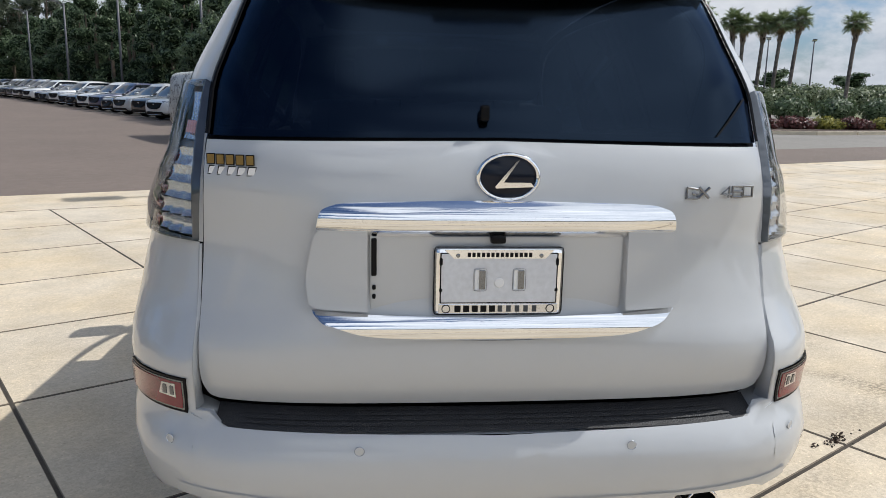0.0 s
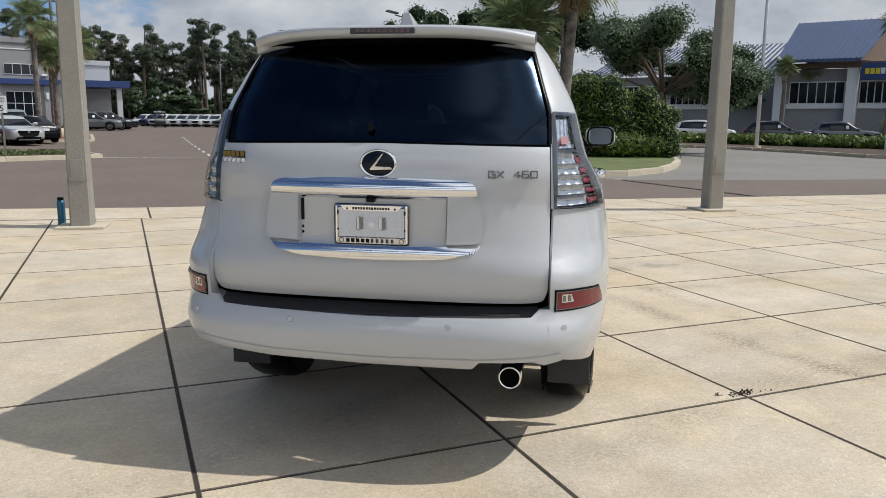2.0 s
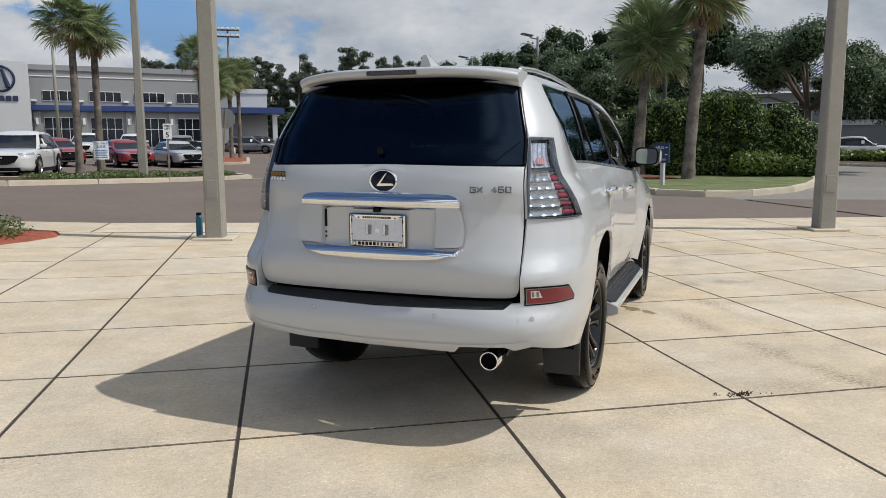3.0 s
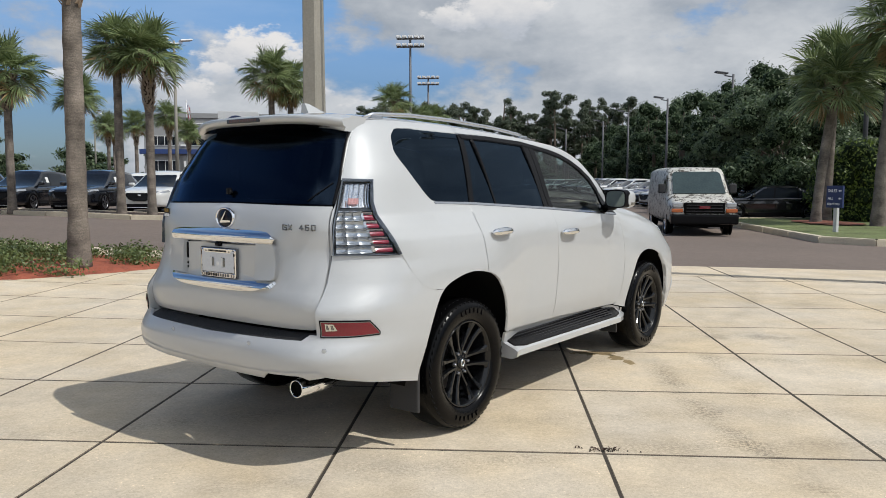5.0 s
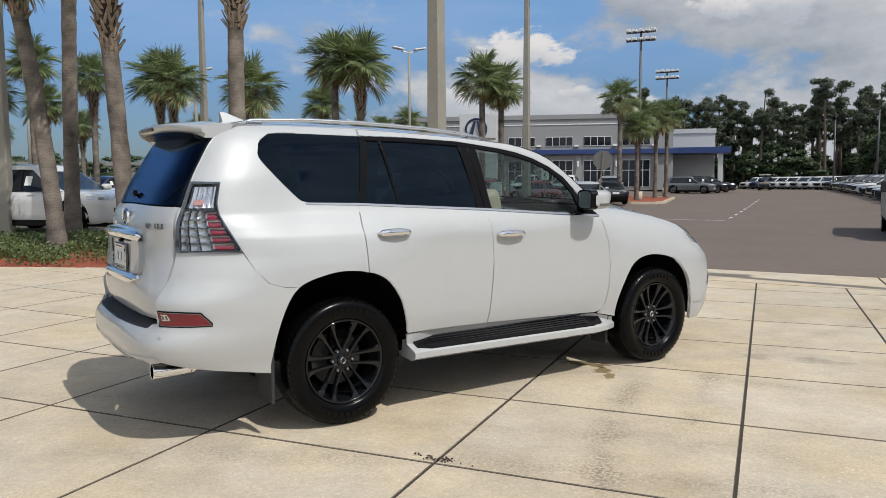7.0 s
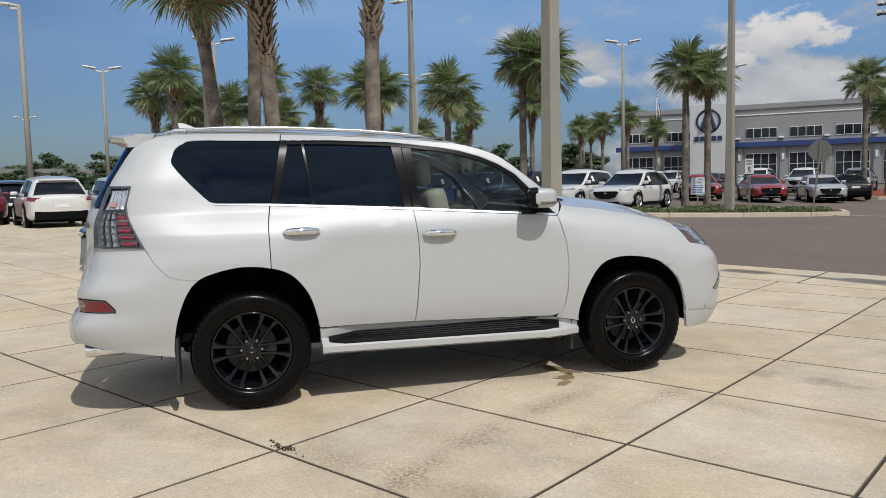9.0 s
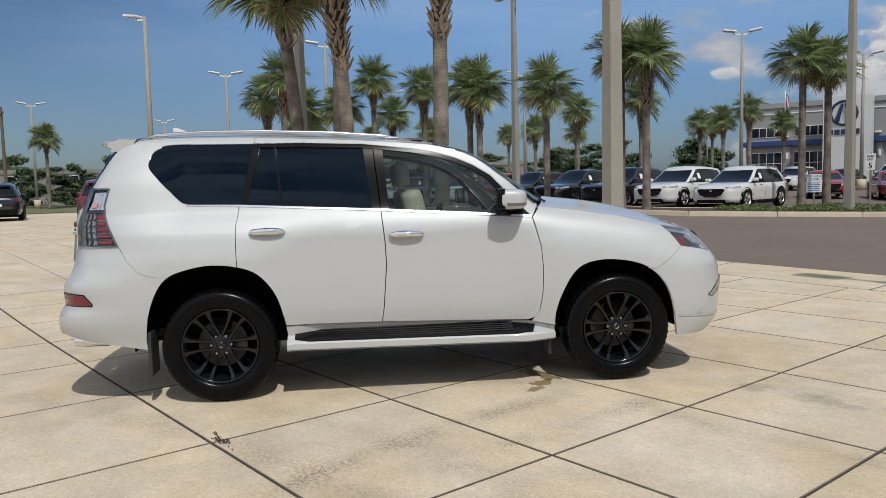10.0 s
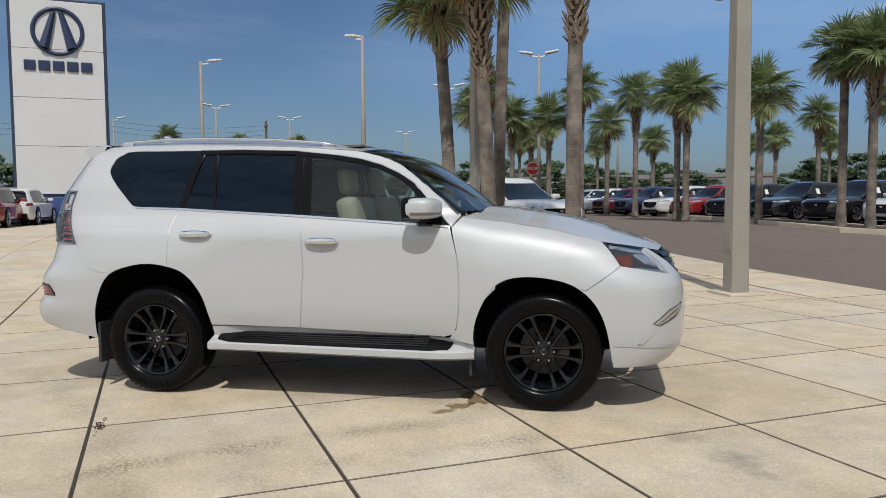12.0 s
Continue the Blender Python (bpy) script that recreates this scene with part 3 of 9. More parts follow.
# ---- the white suv ----
M_PEARL = mat("pearl_white_paint", (0.452, 0.462, 0.471), 0.46, 0.15, var=0.012, scale=1.5, coat=1.0, spec=0.2)
M_CHROME = mat("chrome", (0.82, 0.83, 0.85), 0.07, 1.0, var=0.02)
M_SATIN = mat("satin_chrome", (0.62, 0.63, 0.65), 0.22, 1.0, var=0.03)
M_BLACKTRIM = mat("black_trim", (0.006, 0.006, 0.007), 0.22, var=0.1, spec=0.10)
M_RUBBER = mat("tyre_rubber", (0.002, 0.002, 0.0023), 0.24, var=0.2, scale=10, bump=0.03, spec=0.14)
M_PLASTIC = mat("textured_black_plastic", (0.022, 0.022, 0.024), 0.6, var=0.2, scale=20, bump=0.3, bscale=300)
M_RIM = mat("gloss_black_alloy", (0.005, 0.0055, 0.0065), 0.13, 0.0, var=0.1, spec=0.42)
M_UNDER = mat("underbody_black", (0.004, 0.004, 0.004), 0.85, spec=0.1)
M_PRIVACY = glass_mat("privacy_glass", (0.014, 0.019, 0.028), 1.47, film=(.50, .72, 1.0))
M_CLEAR = glass_mat("green_tint_glass", (0.50, 0.59, 0.57), 1.5)
M_LENS = glass_mat("lamp_lens", (0.88, 0.90, 0.92), 1.33)
M_RED = mat("red_lamp_plastic", (0.145, 0.003, 0.012), 0.2, var=0.1, scale=30, coat=0.5)
M_REDBAR = mat("red_lamp_bar", (0.22, 0.008, 0.028), 0.25, var=0.1, scale=30, coat=0.6)
M_DULLRED = mat("unlit_brake_cell", (0.10, 0.055, 0.050), 0.25, var=0.15, scale=60, coat=0.5)
M_BEIGE = mat("beige_leather", (0.44, 0.385, 0.30), 0.55, var=0.08, scale=5, bump=0.1)
# beige lining greyed down: the dim cabin's shade is put into the colour
M_LINER = mat("unlit_beige_lining", (0.11, 0.10, 0.085), 0.9, var=0.1, scale=20)
M_MIRROR = mat("mirror_glass", (0.62, 0.68, 0.76), 0.01, 1.0, var=0.0)
M_AMBER = mat("amber_lamp", (0.12, 0.02, 0.010), 0.2, var=0.1, coat=0.5)
M_BLUEBLACK = mat("blue_black_enamel", (0.005, 0.008, 0.018), 0.12, var=0.05, spec=0.25)
M_PINK = mat("pale_pink_bulb", (0.52, 0.27, 0.26), 0.25, var=0.2, scale=60, coat=0.5)
M_GOLD = mat("gold_lettering", (0.20, 0.125, 0.028), 0.4, 0.3)
M_SMOKE = mat("smoked_silver_reflector", (0.52, 0.545, 0.58), 0.24, 0.75, var=0.25, scale=60)
M_CLEARCELL = mat("pale_silver_cell", (0.66, 0.67, 0.70), 0.14, 0.85, var=0.3, scale=90)
M_SIDEWALL = mat("lamp_side_wall", (0.12, 0.135, 0.16), 0.16, 0.5, var=0.1, coat=1.0)
M_RAIL = mat("satin_rail", (0.60, 0.61, 0.63), 0.26, 0.9, var=0.04)
M_TREAD = mat("dull_tread_rubber", (0.0035, 0.0035, 0.004), 0.6, var=0.3, scale=10, spec=0.15)
M_TYREMARK = mat("raised_tyre_marks", (0.003, 0.003, 0.0034), 0.27, var=0.3, scale=30, spec=0.16)
M_DARKCELL = mat("dark_lamp_housing", (0.035, 0.04, 0.048), 0.3, 0.2, var=0.2)
M_DARKCHROME = mat("dark_chrome", (0.20, 0.205, 0.215), 0.25, 0.8, var=0.05)
M_DULL = mat("brake_steel", (0.05, 0.05, 0.05), 0.5, 0.6)

CAR = pose(1.746, 2.178, 0, rz=-32.6)
suv = thing("suv", "pearl white suv with tinted rear glass parked on the concrete pad", "car", m=CAR)


def curve(knots):
    """A smooth curve through (u, v) knots."""
    U, V = [k[0] for k in knots], [k[1] for k in knots]
    n = len(U)
    d = [(V[i + 1] - V[i]) / (U[i + 1] - U[i]) for i in range(n - 1)]
    m = [d[0]] + [0 if d[i - 1] * d[i] <= 0 else 2 * d[i - 1] * d[i] / (d[i - 1] + d[i]) for i in range(1, n - 1)] + [d[-1]]

    def f(u):
        if u <= U[0]:
            return V[0]
        if u >= U[-1]:
            return V[-1]
        i = next(k for k in range(n - 1) if u <= U[k + 1])
        h = U[i + 1] - U[i]
        t = (u - U[i]) / h
        return V[i] * (1 + 2 * t) * (1 - t) ** 2 + m[i] * h * t * (1 - t) ** 2 + V[i + 1] * t * t * (3 - 2 * t) + m[i + 1] * h * t * t * (t - 1)
    return f


P_DOOR = curve([(.28, 0.830), (.36, 0.842), (.45, 0.856), (.52, 0.872), (.62, 0.888), (.80, 0.896), (1.0, 0.897), (1.10, 0.8955), (1.145, 0.8925), (1.17, 0.885), (1.195, 0.8745), (1.215, 0.866), (1.26, 0.842), (1.285, 0.827), (1.36, 0.798), (1.46, 0.767), (1.58, 0.726),
                (1.70, 0.675), (1.76, 0.637), (1.80, 0.595), (1.83, 0.545)])
P_FLARE = curve([(.3, .050), (.5, .062), (.75, .070), (.95, .060), (1.08, .040), (1.2, .014), (1.3, 0.0), (1.9, 0.0)])
P_UPPER = curve([(1.05, 0.0), (1.2, .018), (1.35, .034), (1.47, .036), (1.6, .020), (1.74, 0.0)])        # rear shoulder swell
P_POWER = curve([(.40, 4.6), (.57, 4.8), (.70, 4.3), (.82, 4.4), (.95, 3.7), (1.10, 3.3), (1.29, 4.2), (1.465, 4.9), (1.8, 5.5)])
P_TOP = curve([(1.9, 1.30), (2.2, 1.275), (2.55, 1.235), (2.85, 1.185), (3.05, 1.135), (3.2, 1.085), (3.4, 1.02), (3.7, 0.93)])     # fender crest
P_FEND = curve([(-.05, 0.730), (0.0, 0.775), (.025, 0.815), (.06, 0.855), (.11, 0.888), (.17, 0.912), (.27, 0.935), (.40, 0.945), (.55, 0.942), (.70, 0.925), (.85, 0.898), (.95, 0.880)])
YC, YF = -0.20, 2.86
P_REAR = curve([(.30, -1.00), (.38, -1.050), (.43, -1.095), (.47, -1.128), (.52, -1.148), (.57, -1.153), (.62, -1.146), (.655, -1.128), (.685, -1.108), (.72, -1.103), (.78, -1.111), (.82, -1.108), (.86, -1.088), (.90, -1.067), (.97, -1.050), (1.08, -1.050), (1.2, -1.035), (1.27, -1.015), (1.335, -.985), (1.47, -.915),
                (1.6, -.835), (1.72, -.765), (1.80, -.70)])
P_GATE = curve([(.60, -1.00), (.66, -1.025), (.71, -1.050), (.76, -1.069), (.81, -1.077), (.86, -1.074), (.91, -1.064), (.96, -1.054), (1.02, -1.049), (1.10, -1.046), (1.2, -1.037), (1.27, -1.022), (1.31, -1.006), (1.335, -.985), (1.47, -.915), (1.6, -.835), (1.72, -.765), (1.80, -.70)])
P_FRONT = curve([(.28, 3.57), (.33, 3.64), (.42, 3.705), (.52, 3.722), (.70, 3.725), (.80, 3.715), (.91, 3.68), (1.0, 3.635), (1.06, 3.585), (1.12, 3.50), (1.2, 3.35)])


def power(z):
    return P_POWER(z)


def width(y, z):
    w = P_DOOR(z) + P_FLARE(z) * sstep(-.75, -.1, -y)
    f = sstep(1.95, 2.45, y)
    if f > 0:
        g = P_FEND(P_TOP(min(y, 3.4)) - z)
        w = w * (1 - f) + g * f
    return w


def corner_table(w, d, n):
    T, s, last = [], 0.0, None
    for i in range(181):
        a = math.pi / 2 * i / 180
        r = (math.cos(a) ** n + math.sin(a) ** n) ** (-1 / n)
        p = Vector((w * r * math.cos(a), d * r * math.sin(a)))
        s += (p - last).length if last else 0
        last = p
        T.append((s, a, p.x, p.y))
    return np.array(T)


TR, TF = corner_table(.93, .86, 3.9), corner_table(.93, .86, 3.0)


def solve(f, lo, hi, want):
    """The argument between lo and hi at which a rising f reaches a value."""
    for _ in range(26):
        mid = (lo + hi) / 2
        lo, hi = (mid, hi) if f(mid) < want else (lo, mid)
    return (lo + hi) / 2


KX = 1.008          # the tail's outlines are drawn a little narrow


def s_x(x, z):
    """Way along the skin of a point of the tail at this half-width."""
    return solve(lambda s: skin(s, z).x, YC - 1.45, YC, x * KX)


def s_y(y, z):
    """Way along the skin of a point of the flank at this length."""
    return y if y >= YC else solve(lambda s: skin(s, z).y, YC - 1.2, YC, y)


def s_f(y, z):
    return y if y <= YF else solve(lambda s: skin(s, z).y, YF, YF + 1.1, y)


def s_fx(x, z):
    return solve(lambda s: -skin(s, z).x, YF, YF + 1.25, -x)


def skin(s, z, rear=P_REAR):
    """The outer skin on the right: s runs along the flank, round the tail and the nose."""
    if s < YC:
        a = float(np.interp(YC - s, TR[:, 0], TR[:, 1]))
        n = power(z)
        r = (math.cos(a) ** n + math.sin(a) ** n) ** (-1 / n)
        return Vector(((width(YC, z) + P_UPPER(z) * sstep(0, .55, a)) * r * math.cos(a), YC + (rear(z) - YC) * r * math.sin(a), z))
    if s > YF:
        a = float(np.interp(s - YF, TF[:, 0], TF[:, 1]))
        n = 4.0 - sstep(.80, 1.0, z)
        r = (max(math.cos(a), 0) ** n + math.sin(a) ** n) ** (-1 / n)
        return Vector((width(YF, z + (P_TOP(YF) - P_TOP(YF + (s - YF) * .6))) * r * math.cos(a), YF + (P_FRONT(z) - YF) * r * math.sin(a), z))
    return Vector((width(s, z), s, z))


def gate_skin(x, z):
    n, w = power(z), width(YC, z) + P_UPPER(z)
    q = 1 - min(abs(x) / w, .995) ** n
    return Vector((x, YC + (P_GATE(z) - YC) * q ** (1 / n), z))


def tail_skin(x, z):
    n, w = power(z), width(YC, z) + P_UPPER(z)
    q = 1 - min(abs(x) / w, .995) ** n
    return Vector((x, YC + (P_REAR(z) - YC) * q ** (1 / n), z))


def shrink(poly, d):
    n = len(poly)
    P = [Vector(p) for p in poly]
    if sum(P[i].x * P[(i + 1) % n].y - P[(i + 1) % n].x * P[i].y for i in range(n)) < 0:
        P.reverse()
    if not d:
        return P
    out = []
    for i in range(n):
        a, b = (P[i] - P[i - 1]).normalized(), (P[(i + 1) % n] - P[i]).normalized()
        na, nb = Vector((-a.y, a.x)), Vector((-b.y, b.x))
        m = (na + nb)
        m = m.normalized() if m.length > 1e-6 else na
        out.append(P[i] + m * (d / max(0.35, m.dot(na))))
    return out


def smooth_poly(poly, hard=(), k=3):
    """Rounds the corners of an outline except those listed."""
    out, n = [], len(poly)
    for i in range(n):
        p, a, b = Vector(poly[i]), Vector(poly[i - 1]), Vector(poly[(i + 1) % n])
        if i in hard:
            out.append(tuple(p))
            continue
        u, v = p.lerp(a, .28), p.lerp(b, .28)
        for j in range(k + 1):
            t = j / k
            out.append(tuple(u * (1 - t) ** 2 + p * 2 * t * (1 - t) + v * t * t))
    return out


def panel(name, poly, surf, material, parent, label="", step=.05, inset=.0035, depth=.016, off=0.0, sides=(1, -1)):
    """A curved sheet cut to an outline on a surface, with a turned-in rim."""
    P = shrink(poly, inset)
    bm = bmesh.new()
    bm.faces.new([bm.verts.new((p.x, p.y, 0)) for p in P])
    bm.normal_update()
    bmesh.ops.triangulate(bm, faces=bm.faces)
    for ax in (0, 1):
        lo, hi = min(p[ax] for p in P), max(p[ax] for p in P)
        for k in range(math.floor(lo / step) + 1, math.ceil(hi / step)):
            co, no = Vector((0, 0, 0)), Vector((0, 0, 0))
            co[ax], no[ax] = k * step + 1e-5, 1
            bmesh.ops.bisect_plane(bm, geom=bm.verts[:] + bm.edges[:] + bm.faces[:], plane_co=co, plane_no=no, dist=1e-5)
    bm.verts.index_update()
    uv = [(v.co.x, v.co.y) for v in bm.verts]
    faces = [[v.index for v in f.verts] if f.normal.z > 0 else [v.index for v in f.verts][::-1] for f in bm.faces]
    rim = [(l.vert.index, l.link_loop_next.vert.index) for e in bm.edges if len(e.link_faces) == 1 for l in e.link_loops]
    bm.free()
    pos, nor = [], []
    for u, v in uv:
        p = surf(u, v)
        n = (surf(u + .004, v) - surf(u - .004, v)).cross(surf(u, v + .004) - surf(u, v - .004)).normalized()
        pos.append(p + n * off)
        nor.append(n)
    made = []
    for side in sides:
        V, N, F = list(pos), list(nor), list(faces)
        back = {}
        for a, b in rim:
            for i in (a, b):
                if i not in back:
                    back[i] = (len(V), len(V) + 1)
                    V += [pos[i], pos[i] - nor[i] * depth]
                    N += [nor[i], nor[i]]
        for a, b in rim:
            F.append([back[b][0], back[a][0], back[a][1], back[b][1]])
        k = len(faces)
        if side < 0:
            V, N = [Vector((-p.x, p.y, p.z)) for p in V], [Vector((-p.x, p.y, p.z)) for p in N]
            F = [f[::-1] for f in F]
        me = bpy.data.meshes.new(name)
        me.from_pydata(V, [], F)
        me.materials.append(material)
        me.polygons.foreach_set("use_smooth", [i < k for i in range(len(me.polygons))])
        me.normals_split_custom_set_from_vertices(N)
        ob = new(name, me)
        ob.parent = parent
        made.append(tagged(ob, label))
    return made


# outlines on the flank: (length, height)
ARCH_R = [(.44, .50), (.43, .57), (.38, .73), (.28, .86), (.15, .92), (-.02, .94), (-.17, .92), (-.31, .87), (-.39, .77), (-.45, .60), (-.48, .39)]
ARCH_F = [(2.33, .30), (2.33, .51), (2.39, .69), (2.49, .83), (2.64, .88), (2.84, .87), (3.00, .82), (3.12, .71), (3.19, .55), (3.23, .31)]
def flow(pts, k=4):
    """A smooth line through the given points."""
    out = []
    for i in range(len(pts) - 1):
        a, b, c, d = pts[max(i - 1, 0)], pts[i], pts[i + 1], pts[min(i + 2, len(pts) - 1)]
        for j in range(k):
            t = j / k
            out.append(tuple(.5 * (2 * b[m] + (c[m] - a[m]) * t + (2 * a[m] - 5 * b[m] + 4 * c[m] - d[m]) * t * t + (3 * b[m] - a[m] - 3 * c[m] + d[m]) * t ** 3) for m in (0, 1)))
    return out + [tuple(pts[-1])]


RIM_R, RIM_F = flow(ARCH_R), flow(ARCH_F)
SEAM = [(-.618, 1.083), (-.56, .98), (-.49, .905), (-.40, .875), (-.31, .87)]
SD = lambda poly: [(s_y(a, b), b) for a, b in poly]
SX = lambda poly: [(s_x(a, b), b) for a, b in poly]
ROOF = [(-.70, 1.775), (-.55, 1.795), (-.3, 1.805), (0, 1.806), (.3, 1.802), (.8, 1.782), (1.2, 1.757), (1.45, 1.735), (1.65, 1.69), (1.8, 1.63), (1.95, 1.515), (2.1, 1.395), (2.235, 1.285)]
roof_z = curve(ROOF)

# rear quarter: from the lamp to the rear door, round the side window
QWIN = [(.155, 1.335), (-.17, 1.345), (-.23, 1.36), (-.455, 1.605), (-.425, 1.705), (-.34, 1.762), (.247, 1.757)]
QWIN = smooth_poly(QWIN, hard=(0, 6), k=5)
quarter = (SD([(.139, .92), (.134, 1.20), (.155, 1.335)] + QWIN[1:] + [(.255, 1.803), (0, 1.806), (-.3, 1.805), (-.55, 1.795)])
           + SX([(.596, 1.768), (.614, 1.71), (.632, 1.65), (.650, 1.59), (.668, 1.53), (.687, 1.47)]) + SD([(-.688, 1.468), (-.718, 1.35), (-.712, 1.285), (-.672, 1.19)] + SEAM + [p for p in RIM_R[::-1] if -.30 < p[0] < .12 and p[1] > .87]))
panel("rear_quarter_panel", quarter, skin, M_PEARL, suv, inset=.002, step=.022)
door_r = [(.156, 1.325), (.135, 1.20), (.14, .922)] + [p for p in RIM_R[::-1] if p[0] > .15 and p[1] > .52] + [(.445, .505), (1.10, .497), (1.115, .60), (1.14, .90), (1.135, 1.05), (1.115, 1.268)]
rear_doors = panel("rear_door", door_r, skin, M_PEARL, suv, inset=.0032)
door_f = [(1.115, 1.268), (1.135, 1.05), (1.14, .90), (1.115, .60), (1.10, .497), (2.13, .465), (2.19, .485), (2.215, .53), (2.235, .66), (2.24, .83), (2.228, .99), (2.175, 1.195)]
front_doors = panel("front_door", door_f, skin, M_PEARL, suv, inset=.0032)
fender = [(2.18, 1.20), (2.228, .99), (2.24, .83), (2.235, .66), (2.215, .53), (2.16, .455), (2.33, .42)] + [p for p in RIM_F if p[0] < 3.0 and p[1] > .44] + [(3.00, .82), (3.06, .80)] + [(s_f(y, z), z) for y, z in ((3.20, .900), (3.275, .956), (3.154, 1.108), (3.05, 1.136))] + [(2.85, 1.182), (2.55, 1.232), (2.24, 1.268)]
panel("front_fender", fender, skin, M_PEARL, suv, inset=.0022)
# roof side rail and windscreen pillar
rail = [(.255, 1.803)] + [(y, roof_z(y)) for y in (.5, .8, 1.0, 1.2, 1.45, 1.55, 1.65, 1.72, 1.8, 1.88, 1.95, 2.03, 2.1, 2.235)] + [(2.18, 1.20), (2.10, 1.285), (1.99, 1.40), (1.90, 1.50), (1.78, 1.575), (1.65, 1.632), (1.5, 1.675), (1.36, 1.70), (1.13, 1.727), (1.0, 1.742), (.6, 1.757), (.25, 1.757)]
panel("roof_side_rail", rail, skin, M_PEARL, suv, step=.02)
# black window surrounds
TOPW = [(.26, 1.754), (.6, 1.754), (1.0, 1.739), (1.13, 1.724), (1.36, 1.697), (1.5, 1.672), (1.65, 1.629), (1.78, 1.572), (1.90, 1.497), (1.99, 1.397)]
LOWW = [(1.965, 1.365), (1.87, 1.475), (1.76, 1.548), (1.63, 1.603), (1.48, 1.645), (1.35, 1.67), (1.13, 1.697), (1.0, 1.712), (.6, 1.727), (.28, 1.727)]
panel("window_surround", TOPW + LOWW, skin, M_BLACKTRIM, suv, inset=.001, off=.004, step=.02)
panel("door_pillar", [(1.055, 1.275), (1.112, 1.272), (1.075, 1.705), (1.005, 1.712)], skin, M_BLACKTRIM, suv, inset=.001)
panel("door_pillar", [(1.118, 1.272), (1.175, 1.268), (1.145, 1.695), (1.08, 1.703)], skin, M_BLACKTRIM, suv, inset=.001)
panel("door_pillar", [(.16, 1.33), (.205, 1.33), (.295, 1.727), (.25, 1.755)], skin, M_BLACKTRIM, suv, inset=.001)
panel("window_divider", [(.432, 1.32), (.452, 1.32), (.402, 1.728), (.385, 1.728)], skin, M_BLACKTRIM, suv, off=.002, inset=.001)
panel("mirror_sail", [(2.175, 1.20), (2.09, 1.29), (1.985, 1.395), (1.965, 1.365), (2.01, 1.225)], skin, M_BLACKTRIM, suv, inset=.001)
panel("belt_moulding", [(-.20, 1.345), (.16, 1.335), (1.115, 1.282), (2.17, 1.21), (2.17, 1.197), (1.115, 1.268), (.16, 1.322), (-.19, 1.334)], skin, M_SATIN, suv, off=.004, inset=0, label="bright chrome belt moulding")
# glass: the rear door panes bow evenly between belt and roof
def pane_skin(s, z):
    t = (z - 1.29) / .455
    p = skin(s, 1.29).lerp(skin(s, 1.745), t)
    return Vector((p.x + .010 * 4 * t * (1 - t), p.y, z))


for nm, poly, m_ in (("quarter_glass", QWIN, M_PRIVACY), ("rear_door_glass", [(.205, 1.33), (.435, 1.32), (.39, 1.728), (.295, 1.728)], M_PRIVACY), ("rear_door_glass", [(.45, 1.318), (1.055, 1.285), (1.005, 1.713), (.6, 1.728), (.40, 1.729)], M_PRIVACY),
                     ("front_door_glass", [(1.175, 1.275), (2.01, 1.225), (1.965, 1.365), (1.87, 1.475), (1.76, 1.548), (1.63, 1.603), (1.48, 1.645), (1.35, 1.67), (1.145, 1.695)], M_CLEAR)):
    for g in panel(nm, SD(poly) if nm == "quarter_glass" else poly, pane_skin if nm == "rear_door_glass" else skin, m_, suv, off=-.006, depth=.003, inset=-.003, step=.022, label="dark privacy glass" if m_ is M_PRIVACY else "lightly tinted clear glass"):
        g.visible_shadow = m_ is M_PRIVACY

# roof, windscreen, bonnet
def roof_skin(x, y):
    xs = P_DOOR(roof_z(y))
    q = min(1, abs(x) / xs)
    crown = .062 - .012 * sstep(.8, 1.6, y) - .02 * sstep(-.2, -.75, y)
    return Vector((x, y, roof_z(y) - .002 + crown * (1 - q ** 2.6)))


def grid(name, f, nu, nv, material, parent, label=""):
    V = [f(i / nu, j / nv) for i in range(nu + 1) for j in range(nv + 1)]
    F = [(i * (nv + 1) + j, (i + 1) * (nv + 1) + j, (i + 1) * (nv + 1) + j + 1, i * (nv + 1) + j + 1) for i in range(nu) for j in range(nv)]
    return raw(name, V, F, material, parent, label, True)


def roof_f(u, v):
    y = -.57 + v * (1.50 + .57)
    return roof_skin((2 * u - 1) * P_DOOR(roof_z(y)), y + .05 * v ** 6 * (1 - (2 * u - 1) ** 2))


grid("roof", roof_f, 32, 40, M_PEARL, suv)


def screen_f(u, v):
    y = 1.50 + v * (2.215 - 1.50)
    q = 2 * u - 1
    xs = P_DOOR(roof_z(y)) - .004
    b = 1 - q * q
    return Vector((q * xs, y + b * (.05 + .12 * v), roof_z(y) + b * (.040 - .025 * v)))


grid("windscreen", lambda u, v: screen_f(u, v), 24, 16, M_CLEAR, suv, "clear laminated windscreen").visible_shadow = False
grid("windscreen_band", lambda u, v: screen_f(u, v * .055) + Vector((0, .002, .004)), 24, 3, M_BLACKTRIM, suv)
for sg in (0, 1):
    grid("windscreen_band", lambda u, v: screen_f((u * .03) if sg == 0 else 1 - .03 + u * .03, v) + Vector((0, .002, .004)), 2, 16, M_BLACKTRIM, suv)


CREST = curve([(2.235, 1.268), (2.55, 1.232), (2.85, 1.182), (s_f(3.05, 1.136), 1.136), (s_f(3.154, 1.108), 1.108), (s_fx(.70, 1.083), 1.083), (s_fx(.60, 1.058), 1.058), (s_fx(.45, 1.03), 1.03), (s_fx(.30, 1.02), 1.02)])
S_LIP = s_fx(.50, 1.037)


